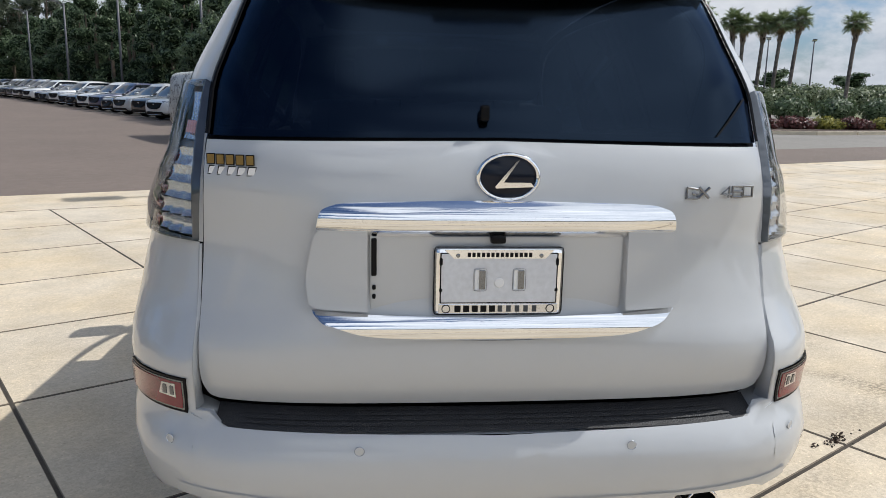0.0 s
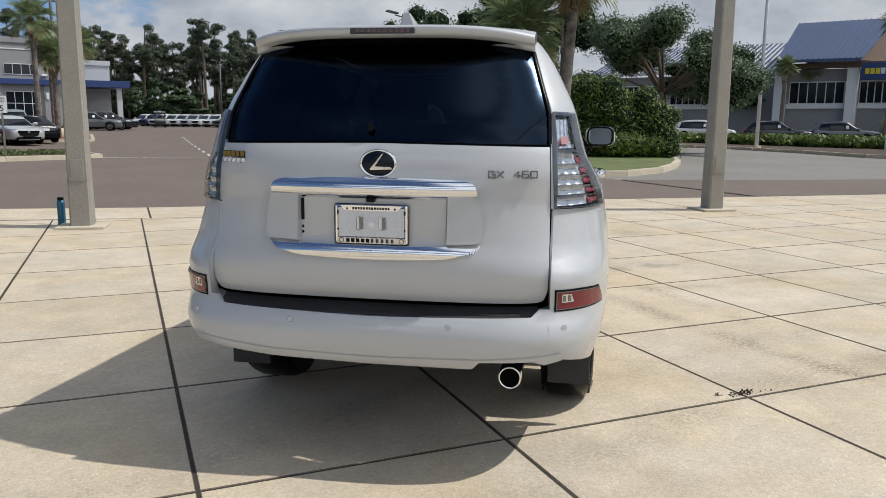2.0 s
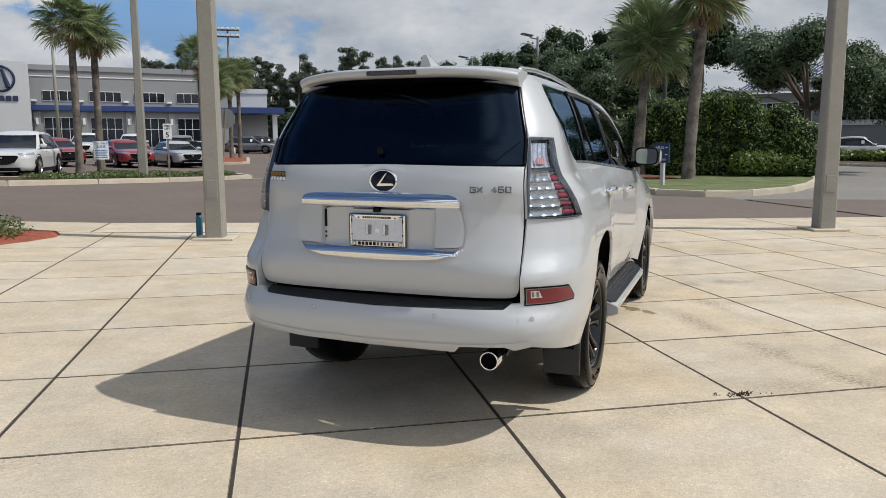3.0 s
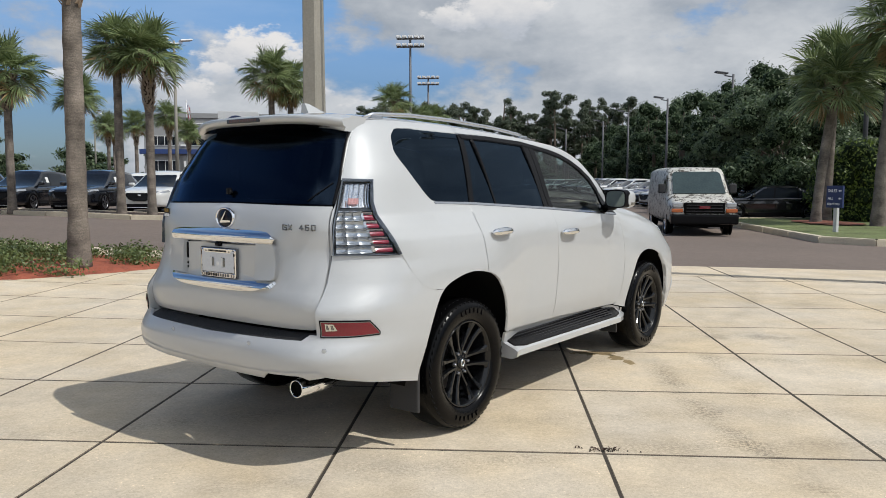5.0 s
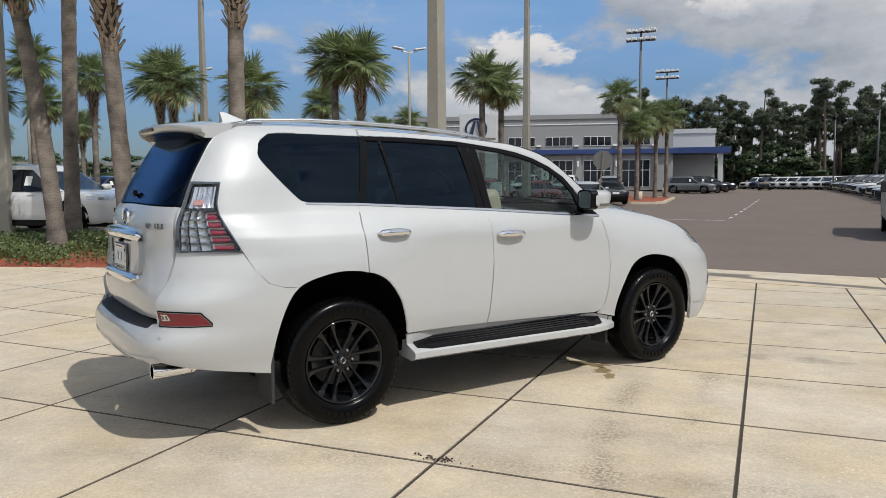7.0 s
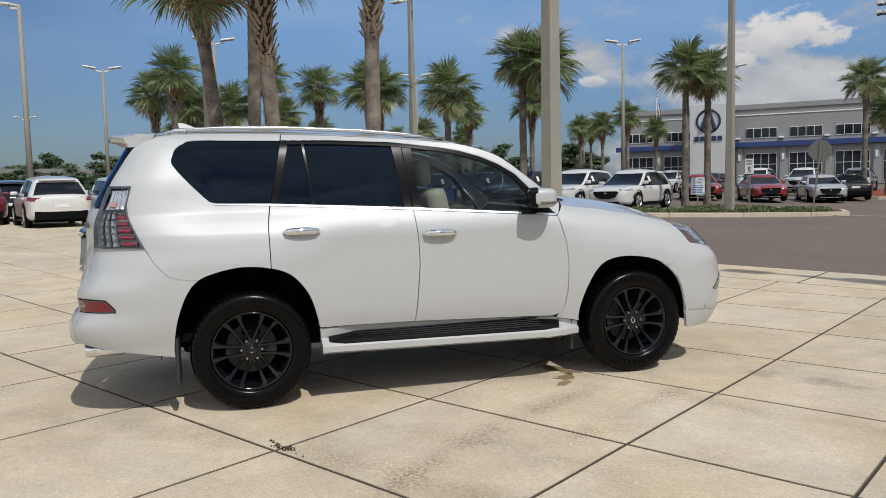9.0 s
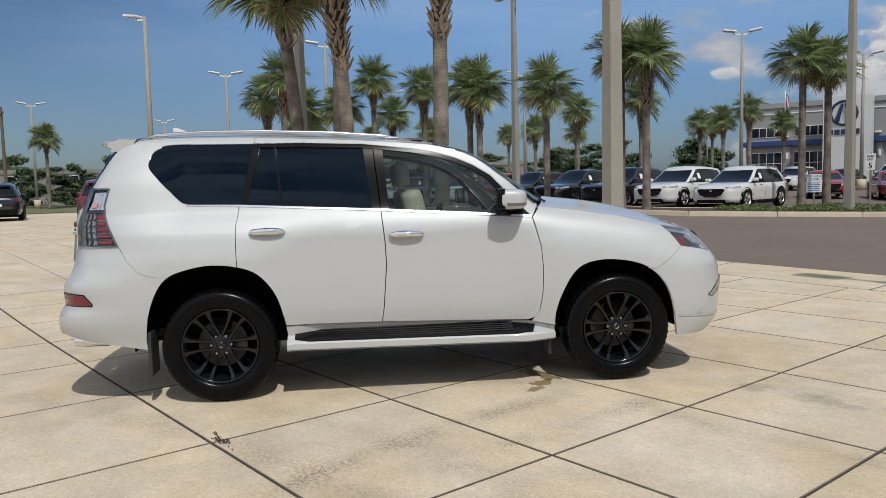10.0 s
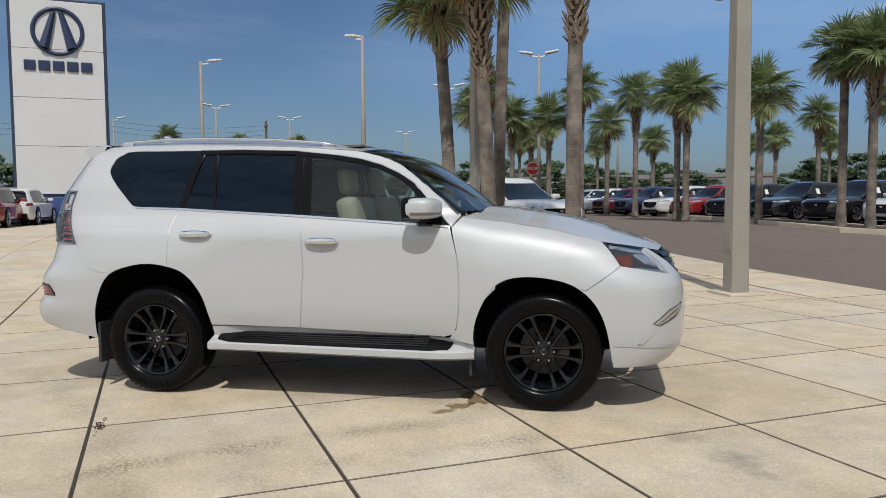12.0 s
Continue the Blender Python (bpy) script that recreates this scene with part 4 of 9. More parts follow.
def hood_f(u, v):
    """The bonnet spans from crest to crest, its rim following the fender and lamp tops."""
    q = 2 * u - 1
    s = 2.235 + v * (S_LIP - 2.235)
    e = skin(s, CREST(s))
    b = 1 - abs(q) ** 2.2
    z = e.z - .002 + b * (.062 - .045 * sstep(.55, 1, v)) + .016 * math.exp(-((abs(q) - .45) / .16) ** 2) * (1 - v * .7)
    return Vector((q * (e.x + .001), e.y + b * (.16 - .11 * sstep(.2, 1, v)), z))


grid("bonnet", hood_f, 40, 30, M_PEARL, suv)
grid("cowl", lambda u, v: Vector(((2 * u - 1) * .72, 2.22 + (1 - (2 * u - 1) ** 2) * .17 + v * .06, 1.262 + v * .012 + (1 - (2 * u - 1) ** 2) * .012)), 16, 4, M_BLACKTRIM, suv)
for sx in (.12, -.45):
    part("wiper", tube(bmesh.new(), [(sx + .5, 2.33, 1.30), (sx + .1, 2.36, 1.325), (sx - .25, 2.33, 1.335)], [.008, .007, .005], 6), M_BLACKTRIM, suv)

# tailgate, rear window
GATE = smooth_poly([(-.69, 1.335), (-.70, 1.10), (-.705, .85), (-.703, .765), (-.686, .722), (-.650, .711), (0, .707), (.650, .711), (.686, .722), (.703, .765), (.705, .85), (.70, 1.10), (.69, 1.335), (0, 1.345)], hard=(0, 13, 12))
GATE = [(x * KX, z) for x, z in GATE]
panel("tailgate", GATE, gate_skin, M_PEARL, suv, sides=(1,), depth=.05)
# dark strip added behind the gap below the glass to hide the bright cabin
panel("gap_strip", [(-.706, 1.322), (0, 1.332), (.706, 1.322), (.704, 1.366), (0, 1.374), (-.704, 1.366)], gate_skin, M_BLACKTRIM, suv, sides=(1,), off=-.016, depth=.01)
RG = [(-.690, 1.340), (0, 1.349), (.690, 1.340), (.683, 1.47), (.645, 1.59), (.609, 1.71), (.588, 1.775), (0, 1.79), (-.588, 1.775), (-.609, 1.71), (-.645, 1.59), (-.683, 1.47)]
RG = [(x * KX, z) for x, z in RG]
panel("rear_window", RG, gate_skin, glass_mat("rear_privacy_glass", (0.014, 0.020, 0.032), 1.5, 0.16, (.42, .64, 1.0)), suv, "dark privacy rear window", sides=(1,), off=-.004, depth=.004)
panel("glass_line", [(.558, 1.358), (.563, 1.358), (.664, 1.45), (.660, 1.453)], gate_skin, M_BLACKTRIM, suv, off=.001, sides=(1,), inset=0, depth=.002)
# rubber along the sides of the rear window
for sg in (1, -1):
    zs_ = [1.345 + .43 * k / 12 for k in range(13)]
    edge_x = [float(np.interp(z, (1.345, 1.47, 1.59, 1.71, 1.775), (.690, .683, .645, .609, .588))) * KX for z in zs_]
    def rubber(u, v):
        z = 1.345 + .425 * u
        x = float(np.interp(z, zs_, edge_x)) - .010 + .014 * v
        p = gate_skin(x, z)
        return Vector((sg * p.x, p.y - .007 + .006 * (2 * v - 1) ** 2, p.z))
    grid("window_rubber", rubber, 24, 4, M_BLACKTRIM, suv)

    def pillar_return(u, v):
        """White return from the rear pillar's edge in to the glass."""
        z = 1.465 + .30 * u
        xq = float(np.interp(z, (1.47, 1.53, 1.59, 1.65, 1.71, 1.768), (.687, .668, .650, .632, .614, .596)))
        p, g = skin(s_x(xq, z), z), gate_skin(float(np.interp(z, zs_, edge_x)) + .003, z)
        q = Vector((p.x, p.y + .003, z)).lerp(Vector((g.x, g.y - .003, z)), v)
        return Vector((sg * q.x, q.y, q.z))
    grid("pillar_return", pillar_return, 24, 3, M_PEARL, suv)
# jambs beside the tailgate: from the corner panels in to the gate
for sg in (1, -1):
    def jamb(u, v):
        z = .56 + u * .52
        p, g = skin(s_x(.711, z), z) + Vector((0, .002, 0)), gate_skin(.704 * KX, z)
        q = p.lerp(Vector((.7030 * KX, g.y + .008, z)), v)
        return Vector((sg * q.x, q.y, q.z))
    grid("gate_jamb", jamb, 16, 2, M_PEARL, suv)

    def jamb_up(u, v):
        z = 1.085 + u * .375
        x = .712 - .024 * u
        p, g = skin(s_x(x, z), z), gate_skin(float(np.interp(z, (1.085, 1.335, 1.46), (.7000, .6905, .6845))) * KX, z)
        q = Vector((p.x, p.y + .004, z)).lerp(Vector((g.x, g.y + .005, z)), v)
        return Vector((sg * q.x, q.y + .002, q.z))
    grid("gate_jamb", jamb_up, 24, 2, M_PEARL, suv)
part("wiper_pivot", spin(bmesh.new(), [(0, 0), (0, .016), (.02, .013), (.026, .0)], 16, m=pose(-.03, -.950, 1.40, rz=-90, rx=0)), M_BLACKTRIM, suv, smooth=True)
part("wiper_arm", boxed(-.041, -.977, 1.388, -.019, -.951, 1.425, .006), M_BLACKTRIM, suv)


def spoiler_f(u, v):
    """A loop round the spoiler's section, swept across its width."""
    q = 2 * u - 1
    e = abs(q) ** 4
    x = q * .612
    yb = -.885 + .15 * abs(q) ** 3
    top = roof_skin(x * .92, -.57).z
    tip = 1.812 - .028 * e
    sec = [(-.545, top + .001), (-.66, (top + tip) / 2 + .014), (yb + .05, tip + .008), (yb + .012, tip + .002), (yb, tip - .008), (yb + .008, tip - .034), (yb + .026, tip - .042), (-.72, tip - .060 - .004 * e), (-.60, tip - .064)]
    k = v * (len(sec) - 1)
    i = min(int(k), len(sec) - 2)
    a, b = sec[i], sec[i + 1]
    t = k - i
    return Vector((x, a[0] + (b[0] - a[0]) * t, a[1] + (b[1] - a[1]) * t))


spoiler = grid("rear_spoiler", spoiler_f, 36, 16, M_PEARL, suv, "white roof spoiler")
for sg in (0, 1):
    raw("spoiler_end", [spoiler_f(sg, k / 16) for k in range(17)], [tuple(range(17)) if sg else tuple(range(16, -1, -1))], M_PEARL, spoiler)
grid("spoiler_underside", lambda u, v: Vector(((2 * u - 1) * .585, -.845 + .13 * abs(2 * u - 1) ** 3 + v * .17, 1.766 - .03 * abs(2 * u - 1) ** 4 - v * .03)), 24, 3, M_BLACKTRIM, spoiler)
part("third_brake_light", boxed(-.135, -.889, 1.780, .135, -.85, 1.803, .004), M_DARKCELL, spoiler, "dark high brake light strip")
for i in range(10):
    part("brake_light_cell", boxed(-.112 + i * .0235, -.8915, 1.785, -.096 + i * .0235, -.87, 1.799, .002), M_DULLRED, spoiler)
bm = bmesh.new()
fin = [(-.42, 1.86), (-.43, 1.925), (-.40, 1.925), (-.25, 1.872), (-.22, 1.858)]
for sgn in (-1, 1):
    bm.faces.new([bm.verts.new((sgn * (.012 if z > 1.9 else .035), y, z)) for y, z in (fin if sgn > 0 else fin[::-1])])
fs = bm.faces[:]
bm.verts.ensure_lookup_table()
for i in range(5):
    j = (i + 1) % 5
    bm.faces.new((bm.verts[5 + i], bm.verts[5 + j], bm.verts[4 - j], bm.verts[4 - i]))
bmesh.ops.recalc_face_normals(bm, faces=bm.faces)
part("aerial_fin", bm, M_PEARL, suv, "white shark-fin aerial")
for sg in (-1, 1):
    pts = [(sg * .545, y, roof_skin(.545, y).z + h) for y, h in ((-.50, .004), (-.42, .022), (-.1, .034), (.3, .036), (.8, .032), (1.15, .024), (1.36, .002))]
    part("roof_rail", tube(bmesh.new(), pts, [.009, .0125, .0125, .0125, .0125, .012, .007], 10), M_RAIL, suv, "satin grey roof rail", True)
    for y in (-.40, 1.22):
        part("rail_foot", boxed(sg * .545 - .014, y - .05, roof_skin(.545, y).z - .01, sg * .545 + .014, y + .05, roof_skin(.545, y).z + .022, .008), M_SATIN, suv)

# rear bumper: upper corner wings and lower bar
wing = [(-.62, 1.08)] + SEAM[1:] + [p for p in RIM_R if p[0] < -.315 and p[1] > .42] + [(-.472, .385), (-.80, .445)]
wing_s = SD(wing)
wing_s += SX([(.711, z) for z in (.515, .55, .59, .64, .70, .76, .82, .88, .94, 1.0, 1.05, 1.085)])
panel("bumper_corner", wing_s, skin, M_PEARL, suv, depth=.004, inset=0)
panel("rear_bumper", [(x * KX, z) for x, z in ((-.711, .525), (-.45, .503), (0, .488), (.40, .488), (.46, .506), (.64, .510), (.711, .525), (.711, .70), (.675, .70), (.64, .672), (0, .658), (-.64, .672), (-.675, .70), (-.711, .70))], tail_skin, M_PEARL, suv, sides=(1,), inset=0, depth=.02)


def step_f(u, v):
    x = (2 * u - 1) * .668
    a, b = tail_skin(x, .672), gate_skin(x, .69)
    p = a.lerp(b, .08 + v * 1.1)
    return Vector((x, p.y, .668 - .006 * (1 - (2 * u - 1) ** 2) + .030 * v))


grid("bumper_shelf", lambda u, v: Vector(((2 * u - 1) * .725, tail_skin((2 * u - 1) * .725, .66).y * (1 - v) + v * (gate_skin((2 * u - 1) * .725, .70).y + .05) + .012 * (1 - v), .655 + .036 * abs(2 * u - 1) ** 8 + .006 * v)), 30, 3, M_PEARL, suv)
grid("bumper_step", step_f, 30, 6, M_PLASTIC, suv, "black ribbed plastic step pad")
for k in range(4):
    grid("step_rib", lambda u, v: step_f(.05 + u * .9, .2 + k * .2 + v * .06) + Vector((0, 0, .004)), 30, 1, M_PLASTIC, suv)
panel("bumper_lip", [(-.76, .505), (-.4, .474), (0, .463), (.42, .464), (.45, .496), (.66, .502), (.70, .484), (.77, .500), (.76, .530), (.66, .520), (.44, .506), (0, .496), (-.4, .507), (-.75, .534)], tail_skin, M_PEARL, suv, sides=(1,), inset=0, off=.004, depth=.03)
for x in (-.775, -.325, .325, .775):
    p, q = tail_skin(x, .632), tail_skin(x + .01, .632)
    ang = math.degrees(math.atan2(q.y - p.y, q.x - p.x))
    m = Matrix.Translation(p) @ pose(0, 0, 0, rz=ang - 90)
    part("parking_sensor", spin(bmesh.new(), [(.001, .0108), (.0018, .0114), (.001, .0120)], 20, m=m), M_SMOKE, suv)
    part("parking_sensor", spin(bmesh.new(), [(.002, 0), (.001, .0102)], 20, m=m), M_PEARL, suv)

# tail lamps
lamp = SD([(-.688, 1.465), (-.718, 1.35), (-.712, 1.285), (-.672, 1.19), (-.620, 1.083)]) + SX([(.7130, 1.088), (.7125, 1.13), (.712, 1.18), (.711, 1.23), (.708, 1.30), (.703, 1.36), (.696, 1.42), (.688, 1.468)])
tail_lamps = panel("tail_lamp", lamp, skin, M_DARKCELL, suv, "tail lamp with smoky grey, clear and red cells", off=-.034, depth=.01, inset=.004)


def on_lamp(name, poly, m_, off, depth=.008, label=""):
    for ob, par in zip(panel(name, poly, skin, m_, None, label, off=off + .012, depth=depth, inset=0, step=.04), tail_lamps):
        ob.parent = par


def lamp_y(z):
    return float(np.interp(z, (1.083, 1.19, 1.285, 1.35, 1.465), (-.620, -.672, -.712, -.718, -.688)))


LZ = [1.088 + .374 * k / 24 for k in range(25)]
LIN = [s_x(float(np.interp(z, (1.088, 1.13, 1.18, 1.23, 1.30, 1.36, 1.42, 1.468), (.7130, .7125, .712, .711, .708, .703, .696, .688))), z) for z in LZ]
LOUT = [s_y(lamp_y(z), z) for z in LZ]


def lamp_at(u, z, off):
    """A point in the lamp: u from its inner to its outer edge, off out from the skin."""
    a, b = float(np.interp(z, LZ, LIN)), float(np.interp(z, LZ, LOUT))
    q = a + (b - a) * u
    n = (skin(q + .004, z) - skin(q - .004, z)).cross(skin(q, z + .004) - skin(q, z - .004)).normalized()
    return skin(q, z) + n * off


def lamp_piece(name, m_, u0, u1, z0, z1, off, nu=8, nv=4, label=""):
    """A curved piece inside both lamps; off(a, b): its depth across its own width and height."""
    for par, sg in zip(tail_lamps, (1, -1)):
        def f(b, a):
            p = lamp_at(u0(b) + (u1(b) - u0(b)) * a, z0 + (z1 - z0) * b, off(a, b))
            return Vector((sg * p.x, p.y, p.z))
        ob = grid(name, f, nv, nu, m_, par, label)


cst = lambda v: (lambda *k: v)
for zz in range(5):
    z0, z1 = 1.097 + zz * .0425, 1.097 + zz * .0425 + .0385
    ub = .56 + .012 * zz
    for k in range(3):
        # long swept bowls of bright silver, each tipped behind the next
        lamp_piece("lamp_cell", M_SMOKE, cst(.035 + ub * .32 * k), cst(.035 + ub * .32 * (k + .985)), z0, z1, lambda a, b: -.024 + .018 * a ** 3 + .005 * (1 - a) ** 4 - .009 * math.sin(math.pi * b), 10, 6, "bright silver reflector bowl")
    lamp_piece("clear_wedge", M_CLEARCELL, cst(ub), cst(ub + .07), z0 + .006, z1 - .004, lambda a, b: -.022 + .010 * a, 2, 2)
    lamp_piece("red_bar", M_REDBAR, cst(ub + .06), lambda b: .90 + .02 * b, z0 + .001, z0 + .024, lambda a, b: -.007 - .006 * (2 * b - 1) ** 2, 8, 4, "red lamp bar")
    lamp_piece("lamp_blade", M_CHROME, cst(.03), cst(.95), z1 + .0002, z1 + .0036, lambda a, b: -.004 - .008 * (1 - b), 12, 2, "thin bright blade")
    lamp_piece("lamp_shelf", M_SMOKE, cst(ub + .05), cst(.95), z0 + .024, z1 - .001, lambda a, b: -.024 + .014 * b, 8, 2)
lamp_piece("divider", M_DARKCELL, cst(.02), cst(.96), 1.311, 1.327, lambda a, b: -.010 - .010 * b, 12, 3)
lamp_piece("reversing_cell", M_CLEARCELL, cst(.05), cst(.86), 1.330, 1.448, lambda a, b: -.022 + .007 * abs(math.sin(a * 13)) - .008 * math.sin(math.pi * b), 40, 8, "ribbed clear upper reflector")
lamp_piece("indicator_cell", M_PINK, cst(.26), cst(.58), 1.345, 1.375, lambda a, b: -.012 + .004 * abs(math.sin(a * 12)), 24, 3, "pale pink indicator bulb")
lamp_piece("inner_frame", M_SATIN, cst(.86), cst(.885), 1.330, 1.452, lambda a, b: -.008, 2, 8)
for ob, par in zip(panel("lens", lamp, skin, M_LENS, None, "clear outer lens", off=.014, depth=.03, inset=.004), tail_lamps):
    ob.parent = par
    ob.visible_shadow = False
edge = shrink(lamp, .0)
inner = shrink(lamp, .0045)
n_ = len(edge)
for i in range(n_):
    q = [tuple(edge[i]), tuple(edge[(i + 1) % n_]), tuple(inner[(i + 1) % n_]), tuple(inner[i])]
    on_lamp("lamp_edge", q, M_SIDEWALL, .001, .026)

# fog lamps in the bumper corners
fog = SX([(.728, .778), (.83, .778)]) + SD([(-.858, .773), (-.80, .712), (-.80, .694)]) + SX([(.83, .690), (.728, .689)])
for nm, d, o, m_, lb in (("fog_lamp_bezel", 0, .004, M_BLACKTRIM, "black bezel"), ("fog_lamp_rim", .006, .006, M_DARKCHROME, "dull inner rim"), ("fog_lamp", .0100, .008, M_RED, "red rear fog lamp")):
    panel(nm, fog, skin, m_, suv, lb, off=o, inset=d, step=.03)
panel("reversing_lamp", SX([(.750, .766), (.790, .765), (.802, .725), (.750, .722)]), skin, M_SATIN, suv, "grey clear reversing lamp", off=.0095, step=.03)
for k in range(2):
    panel("reversing_cell", SX([(.754 + .019 * k, .760), (.768 + .019 * k, .760), (.770 + .020 * k, .729), (.754 + .019 * k, .729)]), skin, M_DARKCHROME, suv, off=.011, step=.03, depth=.004)

# number plate group on the tailgate
def gate_box(name, x0, z0, x1, z1, d0, d1, m_, label="", bevel=.006):
    y = gate_skin((x0 + x1) / 2, (z0 + z1) / 2).y
    return part(name, boxed(x0, y - d1, z0, x1, y - d0, z1, bevel), m_, suv, label)


garn = smooth_poly([(-.302, 1.14), (-.425, 1.145), (-.449, 1.03), (-.442, .946), (-.302, .940)], hard=(0, 4))
panel("tailgate_garnish", garn, gate_skin, M_PEARL, suv, off=.030, depth=.03, step=.04)
bar = [(-.43, 1.14), (-.416, 1.182), (-.365, 1.196), (0, 1.203), (.365, 1.196), (.416, 1.182), (.43, 1.14), (.30, 1.128), (0, 1.130), (-.30, 1.128)]
panel("chrome_bar", smooth_poly(bar, hard=(8,)), lambda x, z: gate_skin(x, z) + Vector((0, -.032 * math.sin(math.pi * min(1, max(0, (z - 1.128) / .075))), 0)), M_CHROME, suv, "wide chrome bar over the plate", off=.012, depth=.03, step=.0125, sides=(1,))
low = [(-.444, .944), (-.30, .936), (0, .930), (.30, .936), (.444, .944), (.40, .912), (.30, .892), (0, .882), (-.30, .892), (-.40, .912)]
panel("chrome_strip", smooth_poly(low, hard=(0, 4)), lambda x, z: gate_skin(x, z) + Vector((0, -.020 * math.sin(math.pi * min(1, max(0, (z - .880) / .064))), 0)), M_CHROME, suv, "chrome strip under the plate", off=.012, depth=.03, step=.0125, sides=(1,))
gate_box("plate_recess", -.302, .938, .302, 1.13, -.02, .004, M_PEARL, "recessed white plate panel", .004)
ry = gate_skin(0, 1.034).y - .004
part("handle_slot", boxed(-.2985, ry - .006, 1.03, -.2855, ry + .01, 1.12, .004), M_BLACKTRIM, suv, "black slot")
for k in range(2):
    part("small_hole", boxed(-.2965, ry - .006, .975 + k * .022, -.2875, ry + .01, .987 + k * .022, .004), M_BLACKTRIM, suv)
gate_box("rear_camera", -.022, 1.110, .014, 1.13, 0, .03, M_BLACKTRIM, "small black rear camera")
py = gate_skin(0, 1.02).y
plate = part("plate_frame", boxed(-.154, py - .022, .938, .154, py - .008, 1.103, .012), M_DARKCHROME, suv, "dark-edged chrome plate frame")
part("frame_face", boxed(-.150, py - .0232, .942, .150, py - .012, 1.099, .010), M_CHROME, plate, "bright chrome frame face")
part("plate_border", boxed(-.140, py - .0240, .967, .140, py - .020, 1.090, .003), M_BLACKTRIM, plate, "black border")
part("plate_card", boxed(-.1365, py - .0248, .970, .1365, py - .020, 1.087, .002), mat("plate_card_grey", (0.56, 0.58, 0.62), 0.4, 0.2), plate, "blank white card")
for x in (-.060, .032):
    slot = part("card_slot", boxed(x, py - .0256, .998, x + .031, py - .021, 1.052, .006), M_DARKCHROME, plate)
    part("slot_wall", boxed(x + .002, py - .0262, 1.001, x + .012, py - .0255, 1.049, .003), M_FRAME, slot)
part("plate_bolt", spin(bmesh.new(), [(.003, 0), (.002, .010), (0, .012)], 16, m=pose(0, py - .0252, 1.018, rz=-90)), M_FRAME, plate)
band = [(-.128, 1.096), (-.108, 1.076), (.108, 1.076), (.128, 1.096)]
part("frame_band", poly_slab([(x, py - .0262, z) for x, z in band], .003), M_CHROME, plate, "chrome top band")
part("frame_band", boxed(-.142, py - .0258, .943, .142, py - .021, .967, .002), M_SATIN, plate, "dull chrome lower band")
for x in (-.098, .098):
    part("band_knot", spin(bmesh.new(), [(.002, 0), (.001, .005)], 10, m=pose(x, py - .0262, 1.083, rz=-90)), M_DARKCHROME, plate)
for x in (-.137, .137):
    part("frame_screw", boxed(x - .004, py - .0262, 1.060, x + .004, py - .022, 1.076, .002), M_BLACKTRIM, plate)
    part("frame_screw", boxed(x - .004, py - .0262, .996, x + .004, py - .022, 1.004, .002), M_BLACKTRIM, plate)
for k in range(14):
    part("lettering_bar", boxed(-.076 + k * .0111, py - .0272, 1.080, -.0685 + k * .0111, py - .0258, 1.090), M_BLACKTRIM, plate)
for k in range(10):
    w = .0145 if k < 5 else .011
    part("lettering_bar", boxed(-.104 + k * .0205, py - .0268, .9475, -.104 + k * .0205 + w, py - .0255, .963, .001), M_BLACKTRIM if k < 5 else M_DARKCELL, plate)
for x in (-.124, .124):
    part("frame_mark", spin(bmesh.new(), [(.001, .0085), (.002, .0095), (.001, .0105)], 16, m=pose(x, py - .0262, .955, rz=-90)), M_BLACKTRIM, plate)

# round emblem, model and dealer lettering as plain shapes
by = gate_skin(0, 1.258).y
EX = .020
emb = part("emblem", spin(bmesh.new(), [(.008, 0), (.008, .045), (.004, .050)], 40, m=pose(EX, by - .002, 1.262, rz=-90) @ Matrix.Diagonal((1, 1.40, 1.04, 1))), M_BLUEBLACK, suv, "dark oval emblem", True)
part("emblem_ring", spin(bmesh.new(), [(.0, .047), (.012, .047), (.015, .051), (.012, .055), (0, .055)], 48, m=pose(EX, by - .002, 1.262, rz=-90) @ Matrix.Diagonal((1, 1.39, 1.03, 1))), M_CHROME, emb, "chrome ring", True)
part("emblem_stroke", poly_slab([(EX + x, by - .014, 1.262 + z) for x, z in ((.016, .036), (.024, .040), (-.012, -.012), (.052, -.012), (.060, -.022), (-.030, -.026), (-.032, -.022))], .006), M_CHROME, emb, "broad chrome stroke")
for k, w in enumerate((.026, .026, 0, .026, .024, .024)):
    if w:
        x = .462 + k * .0325
        yy = min(gate_skin(x, z).y for z in (1.213, 1.239)) - .002
        shape = [[(w, .022), (0, .026), (0, 0), (w, 0), (w, .012), (w * .5, .012)], [(0, 0), (w, .026)], [], [(w * .7, 0), (w * .7, .026), (0, .008), (w, .008)], [(w, .026), (0, .026), (0, 0), (w, 0), (w, .014), (0, .014)], [(0, 0), (w, 0), (w, .026), (0, .026), (0, 0)]][k]
        part("model_letter", tube(bmesh.new(), [(x + a, yy, 1.213 + b) for a, b in shape], [.0036] * len(shape), 6), M_DARKCHROME, suv, "small chrome letter shape")
        if k == 1:
            part("model_letter", tube(bmesh.new(), [(x, yy, 1.239), (x + w, yy, 1.213)], [.0036] * 2, 6), M_DARKCHROME, suv, "small chrome letter shape")
